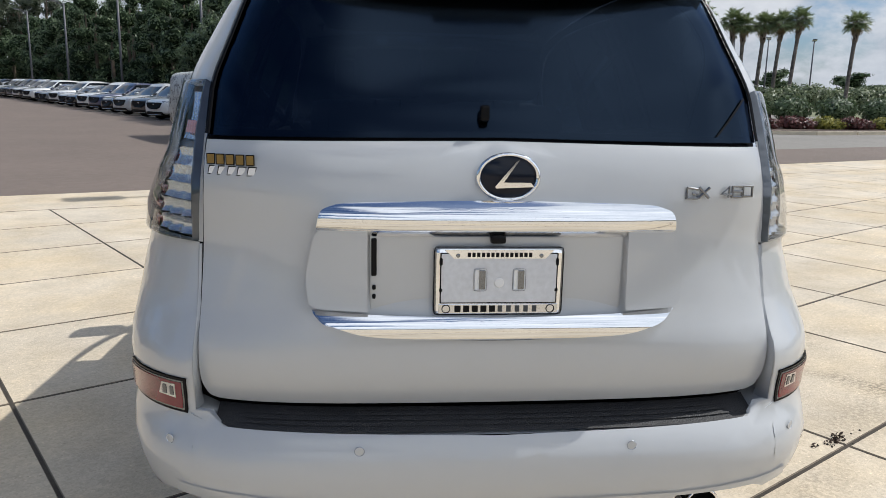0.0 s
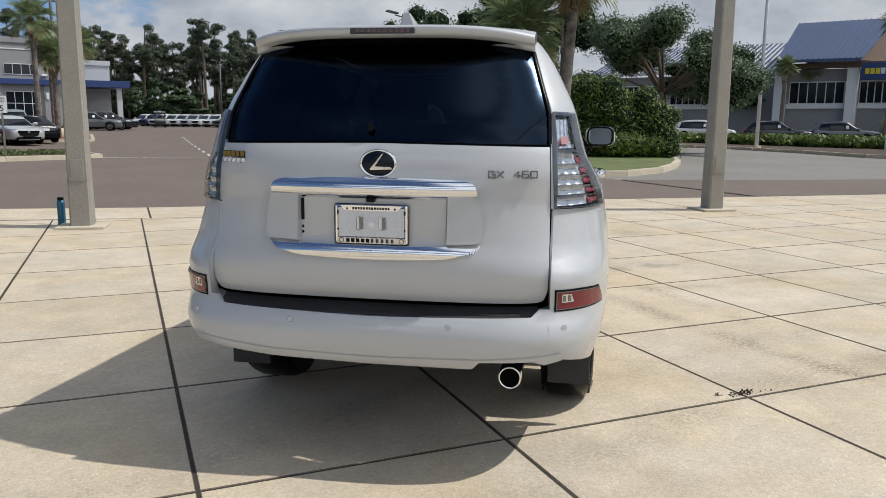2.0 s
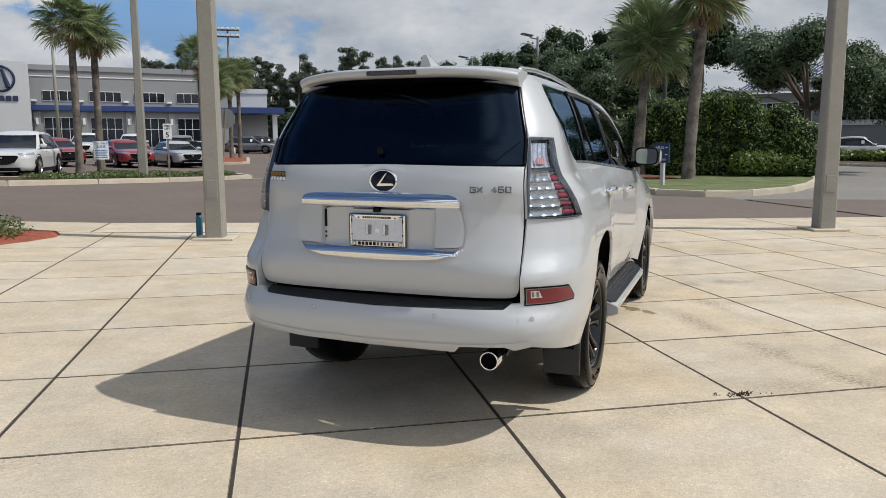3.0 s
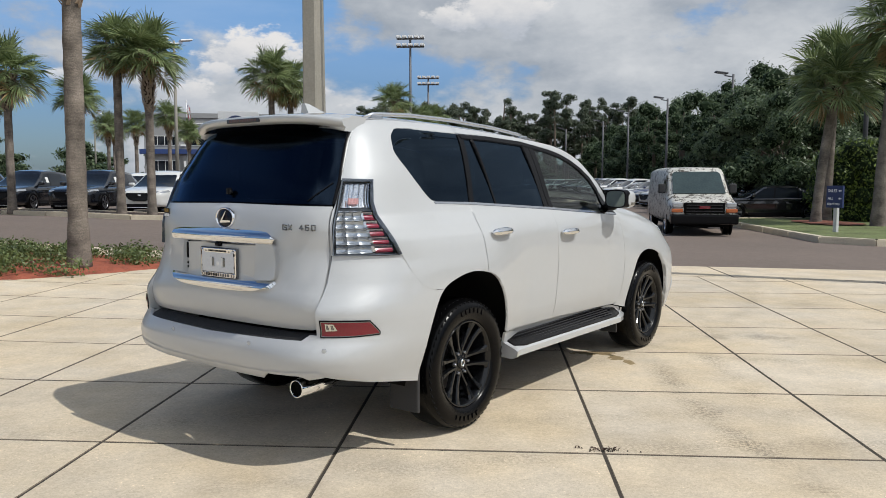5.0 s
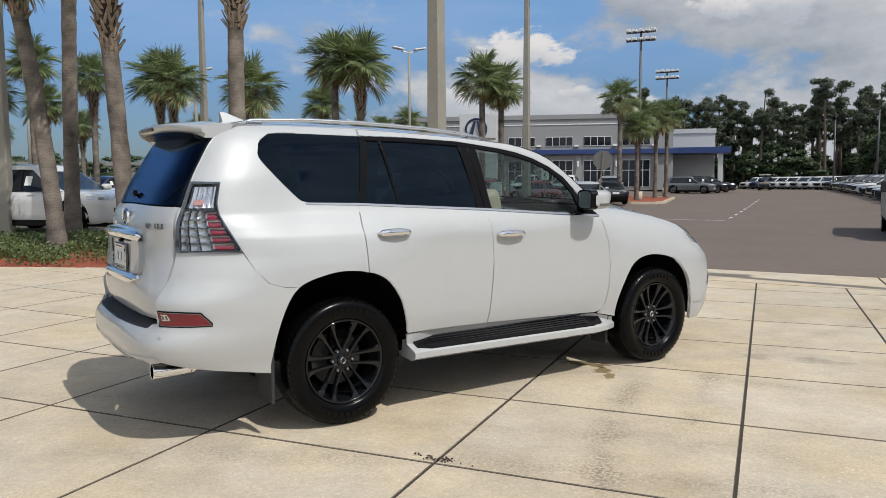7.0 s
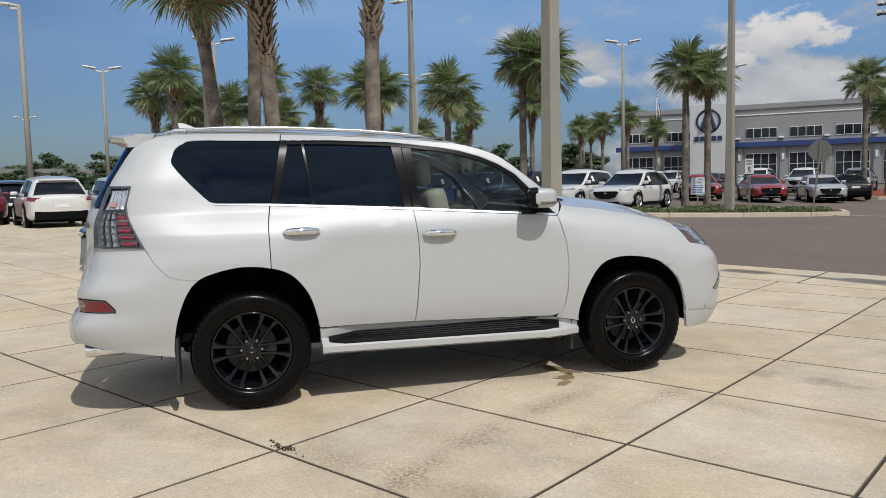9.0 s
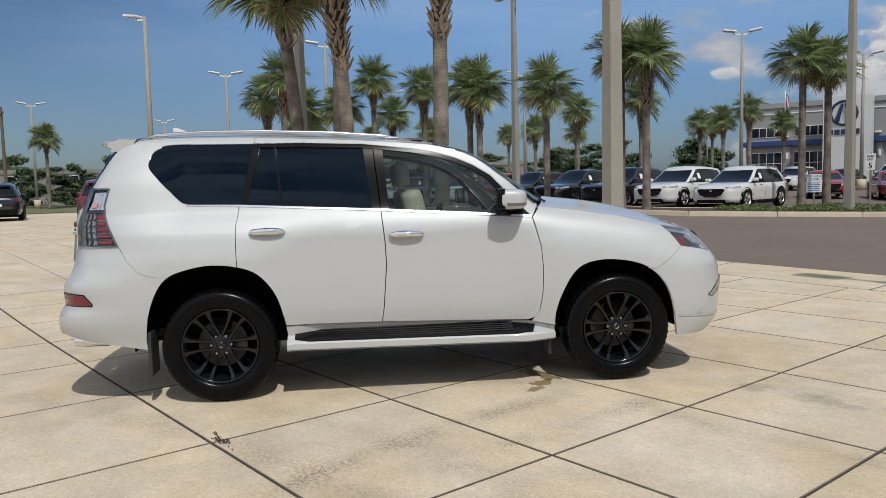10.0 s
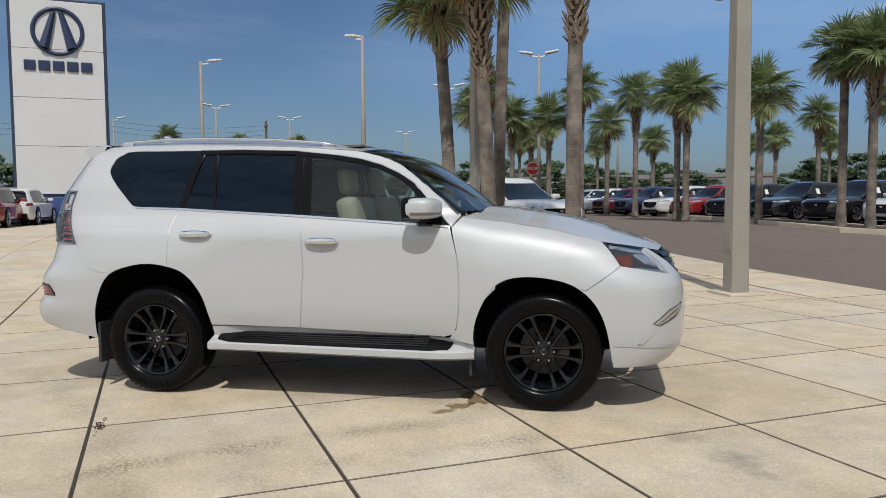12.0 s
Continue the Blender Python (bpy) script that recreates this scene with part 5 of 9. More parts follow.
for k in range(5):
    x = -.684 + k * .0245
    yy = min(gate_skin(x, z).y for z in (1.245, 1.30)) - .001
    for nm, x0, z0, z1, lean, m_, lb in (("dealer_letter", x, 1.278, 1.299, .0, M_GOLD, "gold sticker letter shape"), ("dealer_letter", x + .001, 1.254, 1.271, .004, M_FRAME, "white sticker letter shape")):
        q = [(x0, z0), (x0 + .0155, z0), (x0 + .0155 + lean, z1), (x0 + lean, z1)]
        back = part(nm, poly_slab([(a + (-.0022 if i in (0, 3) else .0022), yy, b + (-.0022 if i < 2 else .0022)) for i, (a, b) in enumerate(q)], .004), M_BLACKTRIM, suv, lb)
        part("letter_face", poly_slab([(a, yy - .001, b) for a, b in q], .002), m_, back)

# door handles
for doors, y0, zc in ((rear_doors, .345, 1.152), (front_doors, 1.283, 1.105)):
    for ob, sg in zip(doors, (1, -1)):
        bm = bmesh.new()
        n = 12
        pts = []
        for i in range(n + 1):
            t = i / n
            y = y0 - .115 + t * .23
            pts.append((sg * (width(y, zc) + .012 + .020 * math.sin(math.pi * t) ** .5), y, zc + .004 * math.sin(math.pi * t)))
        tube(bm, pts, [.010] + [.019 + .006 * math.sin(math.pi * i / n) for i in range(1, n)] + [.010], 12)
        part("door_handle", bm, M_CHROME, ob, "chrome pull handle", True)
        cup = smooth_poly([(y0 - .135, zc), (y0 - .09, zc + .036), (y0 + .09, zc + .036), (y0 + .135, zc), (y0 + .09, zc - .036), (y0 - .09, zc - .036)])
        for c in panel("handle_cup", cup, skin, M_PEARL, ob, off=-.002 + .004, depth=.01, inset=0, sides=(sg,), step=.03):
            pass

# rocker, running board
panel("rocker", [(.44, .50), (1.10, .49), (2.16, .455), (2.33, .415), (2.33, .31), (2.2, .33), (.46, .36)], lambda y, z: Vector((P_DOOR(z) - .03 + .05 * sstep(1.95, 2.35, y) + .05 * sstep(-.75, -.45, -y), y, z)), M_PEARL, suv)
for sg in (1, -1):
    bm = bmesh.new()
    prof = [(.82, .452), (.945, .398), (.962, .388), (.960, .350), (.92, .332), (.80, .345)]
    st = [(.45, .015), (.50, .0), (.9, 0), (1.6, 0), (2.1, 0), (2.22, -.03), (2.33, -.075)]
    rings = []
    for k, (y, dx) in enumerate(st):
        drop = -.018 * (y - .45) / 1.8
        rings.append([bm.verts.new((sg * (x + (dx if x > .88 else 0)), y, z + drop - (.04 if k == 6 and z > .4 else 0))) for x, z in prof])
    for a, b in zip(rings, rings[1:]):
        for i in range(6):
            j = (i + 1) % 6
            bm.faces.new((a[i], a[j], b[j], b[i]))
    bm.faces.new(rings[0])
    bm.faces.new(rings[-1][::-1])
    bmesh.ops.recalc_face_normals(bm, faces=bm.faces)
    board = part("running_board", bm, M_PEARL, suv, "white running board")
    bm = bmesh.new()
    q = [(.82, .50), (.92, .50), (.945, .60), (.945, 2.05), (.92, 2.16), (.82, 2.2)]
    top = [bm.verts.new((sg * x, y, .466 - .060 * (x - .82) / .125 - .018 * (y - .45) / 1.8)) for x, y in q]
    bot = [bm.verts.new((v.co.x, v.co.y, v.co.z - .03)) for v in top]
    bm.faces.new(top)
    for i in range(6):
        bm.faces.new((top[i], top[(i + 1) % 6], bot[(i + 1) % 6], bot[i]))
    bmesh.ops.recalc_face_normals(bm, faces=bm.faces)
    part("step_pad", bm, M_BLACKTRIM, board, "black ribbed step pad")
    for k in range(5):
        part("pad_rib", boxed(min(sg * (.832 + k * .02), sg * (.838 + k * .02)), .6, .452 - k * .0109, max(sg * (.832 + k * .02), sg * (.838 + k * .02)), 2.02, .4585 - k * .0109), M_PLASTIC, board)

# wheel arches: dark liners, mud flaps, underbody
for sg in (1, -1):
    for yc, zc, rr in ((-.015, .42, .545), (2.785, .395, .505)):
        bm = bmesh.new()
        n = 28
        arc = [(yc + rr * math.cos(a), zc + rr * math.sin(a)) for a in [math.pi * (-.03 + 1.06 * i / n) for i in range(n + 1)]]
        ro = [[bm.verts.new((sg * (skin(s_y(y, max(z, .3)) if y < 1 else s_f(y, max(z, .3)), max(z, .3)).x - .012 if k == 0 else x), y, z)) for y, z in arc] for k, x in enumerate((0, .80, .50))]
        for p, q in zip(ro, ro[1:]):
            for i in range(n):
                bm.faces.new((p[i], p[i + 1], q[i + 1], q[i]))
        bm.faces.new(ro[2])
        part("arch_liner", bm, M_UNDER, suv, smooth=True)
    for y, x0, x1 in ((-.46, .70, .90), (2.30, .68, .84)):
        part("mud_flap", boxed(min(sg * x0, sg * x1), y - .012, .20, max(sg * x0, sg * x1), y + .012, .50, .008), M_PLASTIC, suv, "black rubber mud flap")
part("underbody", boxed(-.52, -.45, .32, .52, 3.2, .44, .05), M_UNDER, suv)
part("underbody", boxed(-.74, .52, .33, .74, 2.3, .44, .05), M_UNDER, suv)
part("underbody", boxed(-.74, -.96, .47, .74, -.44, .56, .03), M_UNDER, suv)
part("axle", tube(bmesh.new(), [(-.6, 0, .37), (-.1, 0, .37), (0, 0, .37), (.1, 0, .37), (.6, 0, .37)], [.05, .06, .13, .06, .05], 14), M_UNDER, suv, smooth=True)
bm = bmesh.new()
spin(bm, [(0, .040), (-.003, .044), (.002, .047), (.22, .046), (.24, .035), (.55, .035)], 28, m=pose(.565, -1.04, .408, rz=90))
spin(bm, [(0, .040), (.20, .040), (.2, 0)], 28, m=pose(.565, -1.04, .408, rz=90))
part("exhaust_pipe", bm, [M_CHROME], suv, "polished round exhaust tip", True)
part("exhaust_bore", spin(bmesh.new(), [(.004, .0405), (.03, .0395), (.05, 0)], 24, m=pose(.565, -1.04, .408, rz=90)), M_UNDER, suv)


# wheels
def wheel(x, y, sg):
    root = new("wheel")
    root.parent = suv
    root.matrix_basis = pose(x, y, .386, rz=0 if sg > 0 else 180)
    # local: +x points out
    tyre = [(-.12, .25), (-.125, .29), (-.128, .335), (-.118, .368), (-.09, .384), (-.04, .388), (.04, .388), (.09, .384), (.118, .368), (.130, .345), (.130, .31), (.122, .276), (.112, .262), (.10, .256), (.09, .250)]
    part("tyre", spin(bmesh.new(), tyre, 64), M_RUBBER, root, "black all-terrain tyre", True)
    bm = bmesh.new()
    for i in range(56):
        a = 2 * math.pi * i / 56
        for xo, w in ((-.095, .020), (-.045, .022), (.005, .022), (.055, .022), (.100, .018)):
            m = Matrix.Rotation(a + (.02 if int(xo * 1000) % 2 else -.02), 4, "X") @ Matrix.Translation((xo, 0, .385 - (.014 if abs(xo) > .09 else .001))) @ Matrix.Rotation(.35 * (1 if xo > 0 else -1), 4, "Z")
            vs = [bm.verts.new(m @ Vector((u * w, v * .0145, zz))) for zz in (-.006, .001) for u, v in ((-1, -1), (1, -1), (1, 1), (-1, 1))]
            bm.faces.new(vs[4:8])
            for q in range(4):
                bm.faces.new((vs[q], vs[(q + 1) % 4], vs[4 + (q + 1) % 4], vs[4 + q]))
    part("tread", bm, M_TREAD, root, "blocky tread")
    rim = [(.09, .254), (.108, .258), (.112, .252), (.104, .244), (.07, .232), (-.10, .222), (-.11, .0)]
    part("rim", spin(bmesh.new(), rim, 64), M_RIM, root, "dark graphite alloy rim", True)
    part("brake_disc", spin(bmesh.new(), [(-.02, .0), (-.02, .165), (-.04, .165)], 40), M_DULL, root, "dull steel brake disc")
    part("caliper", boxed(-.045, -.06, .09, .02, .06, .185, .015), M_UNDER, root)
    for i in range(12):
        a, sd = 2 * math.pi * (i // 2) / 6, (1 if i % 2 else -1)
        er, et = Vector((0, math.cos(a), math.sin(a))), Vector((0, -math.sin(a), math.cos(a)))
        bm = bmesh.new()
        rings = []
        # the two spokes of a pair run side by side and flare apart at the rim
        for r, c, wi, wo, x0 in ((.040, .024, .010, .014, .066), (.085, .027, .009, .012, .068), (.150, .031, .009, .013, .078), (.205, .036, .010, .023, .093), (.234, .039, .010, .040, .102), (.250, .041, .011, .050, .104)):
            p = er * r + et * (sd * c)
            p = p * (r / max(r, p.length)) if r > .22 else p
            rings.append([bm.verts.new(p + et * (sd * u) + Vector((xx, 0, 0))) for u, xx in ((-wi, x0 - .009), (-wi * .55, x0), (wo * .62, x0), (wo, x0 - .011), (wo * .8, x0 - .036), (-wi * .8, x0 - .036))])
        for p, q in zip(rings, rings[1:]):
            for k in range(6):
                bm.faces.new((p[k], p[(k + 1) % 6], q[(k + 1) % 6], q[k]))
        bmesh.ops.recalc_face_normals(bm, faces=bm.faces)
        part("spoke", bm, M_RIM, root)
    part("hub", spin(bmesh.new(), [(.0, .072), (.055, .070), (.064, .058), (.064, 0)], 32), M_RIM, root, smooth=True)
    part("hub_cap", spin(bmesh.new(), [(.060, .036), (.074, .034), (.077, .026), (.077, 0)], 28), M_RIM, root, "dark centre cap", True)
    part("cap_emblem", spin(bmesh.new(), [(.078, .015), (.081, .018), (.078, .021)], 24, m=Matrix.Diagonal((1, .8, 1, 1))), M_SATIN, root)
    for i in range(6):
        a = 2 * math.pi * i / 6
        part("wheel_nut", spin(bmesh.new(), [(.050, .012), (.074, .010), (.078, .006), (.078, 0)], 8, m=Matrix.Translation((0, .066 * math.cos(a), .066 * math.sin(a)))), M_DARKCHROME, root, "dark chrome wheel nut", True)
    # raised marks on the sidewall
    for a0, n, r in ((66, 6, .318), (246, 6, .318)):
        for k in range(n):
            a = radians(a0 + 7.6 * k)
            er, et = Vector((0, math.cos(a), math.sin(a))), Vector((0, -math.sin(a), math.cos(a)))
            part("sidewall_mark", poly_slab([er * (r + dr) + et * dt + Vector((.1325 - (.002 if dr > 0 else 0), 0, 0)) for dr, dt in ((-.014, -.013), (-.014, .011), (.014, .013), (.014, -.010))], .004), M_TYREMARK, root)


for sg in (1, -1):
    wheel(sg * .79, 0.0, sg)
    wheel(sg * .79, 2.79, sg)

# mirrors
for sg in (1, -1):
    bm = bmesh.new()
    bmesh.ops.create_icosphere(bm, subdivisions=4, radius=1)
    for v in bm.verts:
        p = v.co
        f = lambda t, e: math.copysign(abs(t) ** e, t)
        v.co = Vector((f(p.x, .50) * .112, f(p.y, .66) * .100, f(p.z, .52) * .070))
        if p.z > 0 and p.y > 0:
            v.co.z -= .030 * p.y
        v.co.y += .05 * (1 - (v.co.x / .10)) * .5
        if p.y < -.35:
            v.co.y = max(v.co.y, -.045)
        v.co = Vector((sg * (.978 + v.co.x), 1.99 + v.co.y, 1.328 + v.co.z))
    bi = bm.copy()
    bmesh.ops.delete(bi, geom=[q for q in bi.faces if not (-.044 < q.calc_center_median().z - 1.328 < -.018 and abs(q.calc_center_median().x) > .93 and q.calc_center_median().y > 1.955)], context="FACES")
    for v in bi.verts:
        v.co += v.normal * .0025
    mir = part("wing_mirror", bm, M_PEARL, suv, "white door mirror with black foot", True)
    # glass set in a black rim, turned in towards the driver
    m = pose(sg * .975, 1.914, 1.330, rz=-13 * sg)
    ring = [(f(math.cos(k * math.pi / 16), .5), f(math.sin(k * math.pi / 16), .5)) for k in range(32)]
    raw("mirror_glass", [tuple(m @ Vector((c * .086, 0, d * .060))) for c, d in ring], [tuple(range(32))], M_MIRROR, mir, "mirror glass")
    V_ = [tuple(m @ Vector((c * r, y, d * q))) for r, q, y in ((.086, .060, .001), (.089, .063, -.004), (.098, .071, -.002), (.102, .073, .05)) for c, d in ring]
    raw("mirror_bezel", V_, [(r * 32 + k, r * 32 + (k + 1) % 32, (r + 1) * 32 + (k + 1) % 32, (r + 1) * 32 + k) for r in range(3) for k in range(32)], M_BLACKTRIM, mir)
    part("mirror_foot", tube(bmesh.new(), [(sg * .79, 2.05, 1.255), (sg * .86, 2.03, 1.262), (sg * .93, 2.0, 1.275)], [.03, .028, .035], 10), M_BLACKTRIM, mir, smooth=True)
    part("mirror_indicator", bi, M_DARKCHROME, mir, "dark clear indicator strip", True)

# nose: bumper, head lamps, grille
front = ([(s_f(3.06, .80), .80), (s_f(3.20, .900), .900), (s_f(3.275, .956), .956), (s_fx(.77, .915), .915), (s_fx(.675, .892), .892), (s_fx(.645, .97), .97), (s_fx(.628, 1.058), 1.058), (s_fx(.60, 1.055), 1.055), (s_fx(.54, .96), .96)]
         + [(s_fx(.50, .88), .88), (s_fx(.44, .62), .62), (s_fx(.50, .40), .40), (s_fx(.60, .33), .33), (s_f(3.50, .310), .310), (s_f(3.30, .305), .305), (s_f(3.235, .305), .305)] + [(s_f(*p), p[1]) for p in RIM_F[::-1] if p[0] > 2.99 and p[1] > .33])
panel("front_bumper", front, skin, M_PEARL, suv, depth=.03, inset=.0012)
hl = [(s_f(3.154, 1.108), 1.108), (s_f(3.275, .956), .956), (s_fx(.77, .915), .915), (s_fx(.675, .892), .892), (s_fx(.645, .97), .97), (s_fx(.628, 1.058), 1.058), (s_fx(.70, 1.080), 1.080)]
head_lamps = panel("head_lamp", hl, skin, M_DARKCELL, suv, "dark head lamp with amber corner", off=-.03, depth=.03)
S2 = lambda poly: [((s_f(-a, z) if a < 0 else s_fx(a, z)), z) for a, z in poly]      # minus: by length, plus: by half-width
for nm, poly, m_, off in (("amber_reflector", [(-3.245, 1.02), (-3.29, .966), (-3.36, .955), (-3.34, 1.03)], M_AMBER, -.02),
                          ("projector_strip", [(-3.20, 1.095), (-3.21, 1.082), (.66, 1.042), (.66, 1.055)], M_CHROME, -.012),
                          ("projector_cell", [(.735, 1.035), (.735, .975), (.705, .968), (.705, 1.03)], M_CLEARCELL, -.015), ("projector_cell", [(.695, 1.028), (.695, .962), (.668, .955), (.668, 1.02)], M_CLEARCELL, -.015),
                          ("lamp_blade", [(-3.38, .95), (-3.38, .937), (.67, .905), (.67, .918)], M_SATIN, -.012)):
    for ob, par in zip(panel(nm, S2(poly), skin, m_, None, off=off, inset=0, step=.03), head_lamps):
        ob.parent = par
for ob, par in zip(panel("lens", hl, skin, M_LENS, None, "clear lens", off=.003, depth=.02), head_lamps):
    ob.parent = par
    ob.visible_shadow = False
panel("vent_recess", S2([(.655, .712), (.80, .676), (.875, .592), (.85, .572), (.75, .618), (.67, .672)]), skin, M_DARKCHROME, suv, "dark vent recess", off=.003, inset=0, step=.04, depth=.004)
for d0, d1 in ((.0, .35), (.5, .72)):
    lo_, hi_ = [(.672, .676), (.75, .624), (.852, .578)], [(.658, .708), (.80, .672), (.870, .592)]
    up = [(a[0] + (b[0] - a[0]) * (1 - d0), a[1] + (b[1] - a[1]) * (1 - d0)) for a, b in zip(lo_, hi_)]
    dn = [(a[0] + (b[0] - a[0]) * (1 - d1), a[1] + (b[1] - a[1]) * (1 - d1)) for a, b in zip(lo_, hi_)]
    panel("corner_vent", S2(up + dn[::-1]), skin, M_SATIN, suv, "silver corner vent blade", off=.008, inset=0, step=.04, depth=.008)
panel("bumper_fold", S2([(.852, .572), (.858, .578), (.90, .468), (.892, .462)]), skin, M_PEARL, suv, off=.007, inset=0, step=.04)
panel("bumper_line", S2([(-3.24, .458), (-3.24, .450), (.62, .425), (.62, .433)]), skin, M_PEARL, suv, off=.005, inset=0, step=.05)
grille = [(-.60, 1.052), (-.54, .96), (-.50, .88), (-.44, .62), (-.50, .40), (-.60, .33), (-.3, .30), (.3, .30), (.60, .33), (.50, .40), (.44, .62), (.50, .88), (.54, .96), (.60, 1.052), (.48, 1.036), (.25, 1.02), (-.25, 1.02), (-.48, 1.036)]


def nose_skin(x, z):
    w = width(YF, z + .10)
    n = 4.0 - sstep(.80, 1.0, z)
    a = 1 - min(.99, abs(x) / w) ** n
    return Vector((-x, YF + (P_FRONT(z) - YF) * a ** (1 / n) - .016, z))


panel("grille", grille, nose_skin, M_BLACKTRIM, suv, "black spindle grille", sides=(1,), step=.08)
for k in range(8):
    z = .44 + k * .07
    w = .40 + .10 * abs(z - .62) / .3
    grid("grille_bar", lambda u, v: nose_skin((2 * u - 1) * w, z + v * .018) + Vector((0, .008, 0)), 16, 1, M_SATIN, suv)
grid("bonnet_lip", lambda u, v: nose_skin((2 * u - 1) * .56, 1.03 - .02 * (1 - abs(2 * u - 1)) - v * .03) + Vector((0, .012, 0)), 24, 3, M_BLUEBLACK, suv)

# cabin
part("cabin_floor", boxed(-.74, -.85, .45, .74, 2.2, .50), M_UNDER, suv)
part("dashboard", boxed(-.74, 1.78, .85, .74, 2.2, 1.20, .08), M_BLACKTRIM, suv, "dark dashboard")
part("steering_wheel", spin(bmesh.new(), [(-.012, .17), (0, .182), (.012, .17), (0, .158), (-.012, .17)], 28, m=pose(-.36, 1.62, 1.12, rz=90, ry=0, rx=0) @ pose(0, 0, 0, ry=20)), M_BLACKTRIM, suv, smooth=True)


def seat(x, y, wide, label="beige leather seat"):
    root = new("seat")
    root.parent = suv
    root.matrix_basis = pose(x, y, 0)
    tagged(root, label)
    part("cushion", boxed(-wide / 2, -.05, .68, wide / 2, .48, .86, .06), M_BEIGE, root, smooth=True)
    part("backrest", boxed(-wide / 2, -.08, -.02, wide / 2, .08, .62, .06, m=pose(0, -.08, .80, rx=12)), M_BEIGE, root, smooth=True)
    k = max(1, round(wide / .5))
    for i in range(k):
        xc = (i - (k - 1) / 2) * wide / k
        part("headrest", boxed(-.13, -.05, 0, .13, .05, .19, .045, m=pose(xc, -.24, 1.43, rx=8)), M_BEIGE, root, smooth=True)
        for d in (-.05, .05):
            part("headrest_post", tube(bmesh.new(), [(xc + d, -.225, 1.36), (xc + d, -.235, 1.46)], [.006, .006], 6), M_CHROME, root)


seat(-.36, 1.55, .52)
seat(.36, 1.55, .52)
seat(0, .50, .94)
part("headliner", boxed(-.52, -.55, 1.77, .52, 1.45, 1.785), M_LINER, suv)
part("trim_inner", boxed(-.83, .55, .5, -.80, 2.1, 1.24, .01), M_LINER, suv)
part("trim_inner", boxed(.80, .55, .5, .825, 2.1, 1.24, .01), M_LINER, suv)
# ---- palms ----
def crown_mesh(seed, fronds=38, dead=3):
    """Fan leaves on arching stalks: each fan a pleated disc that splits into narrow drooping tips."""
    rnd = random.Random(seed)
    V, F, MI = [], [], []
    Z = Vector((0, 0, 1))
    for k in range(fronds + dead):
        dry = k >= fronds
        az = k * 2.39996 + rnd.uniform(-.3, .3)
        e = (k + .5) / fronds
        el = radians(rnd.uniform(-80, -52)) if dry else radians(84 - 118 * e ** .95 + rnd.uniform(-11, 11))
        out = Vector((math.cos(az), math.sin(az), 0))
        d = out * math.cos(el) + Z * math.sin(el)
        side = Vector((-out.y, out.x, 0))
        plen = rnd.uniform(.42, .78) * (.75 if dry else 1)
        p1 = d * plen * .6
        bend = (d - Z * (.14 + .22 * e)).normalized()
        p2 = p1 + bend * plen * .45
        b = len(V)
        w = .014
        V += [-side * w * 1.6, side * w * 1.6, p1 - side * w, p1 + side * w, p2 - side * w, p2 + side * w]
        F += [(b, b + 1, b + 3, b + 2), (b + 2, b + 3, b + 5, b + 4)]
        MI += [1 if dry else 0] * 2
        n = 44
        fd = (bend - Z * (.12 + .25 * rnd.random() if not dry else .9)).normalized()
        fs = (side + Vector((0, 0, rnd.uniform(-.5, .5)))).normalized()
        fu = fs.cross(fd).normalized()
        if fu.z < 0:
            fu = -fu
        R = rnd.uniform(.62, .88) * (.7 if dry else 1)
        cup = rnd.uniform(.20, .55)
        for i in range(n):
            a = radians(-138 + 276 * i / (n - 1) + rnd.uniform(-3, 3))
            ln = R * (.70 + .30 * math.cos(a / 1.6)) * rnd.uniform(.82, 1.10)
            ld = (fd * math.cos(a) + fs * math.sin(a)).normalized()
            # the blade folds up along its rib and falls away to the tip
            ld = (ld + fu * (cup * abs(math.sin(a))) - Z * .05).normalized()
            m = p2 + ld * ln * .52
            droop = rnd.uniform(.10, .75) * (1.8 if dry else 1)
            mid = (ld - Z * droop * .55).normalized()
            q = m + mid * ln * .26
            t = q + (ld - Z * droop * 1.5).normalized() * ln * .24
            wv = ld.cross(fu).normalized() * (.0175 * ln / .7) + fu * (.009 if i % 2 else -.009)
            b = len(V)
            V += [p2 + ld * .03, m - wv, m + wv, q - wv * .55, q + wv * .55, t]
            F += [(b, b + 1, b + 2), (b + 1, b + 3, b + 4, b + 2), (b + 3, b + 5, b + 4)]
            MI += [1 if dry or (k > fronds - 5 and rnd.random() < .35) else 0] * 3
    me = bpy.data.meshes.new("crown")
    me.from_pydata([tuple(v) for v in V], [], F)
    me.materials.append(M_FROND)
    me.materials.append(M_DEAD)
    me.polygons.foreach_set("material_index", MI)
    return me


CROWNS = [crown_mesh(3, 38, 2), crown_mesh(8, 34, 5), crown_mesh(21, 42, 1), crown_mesh(34, 36, 3)]


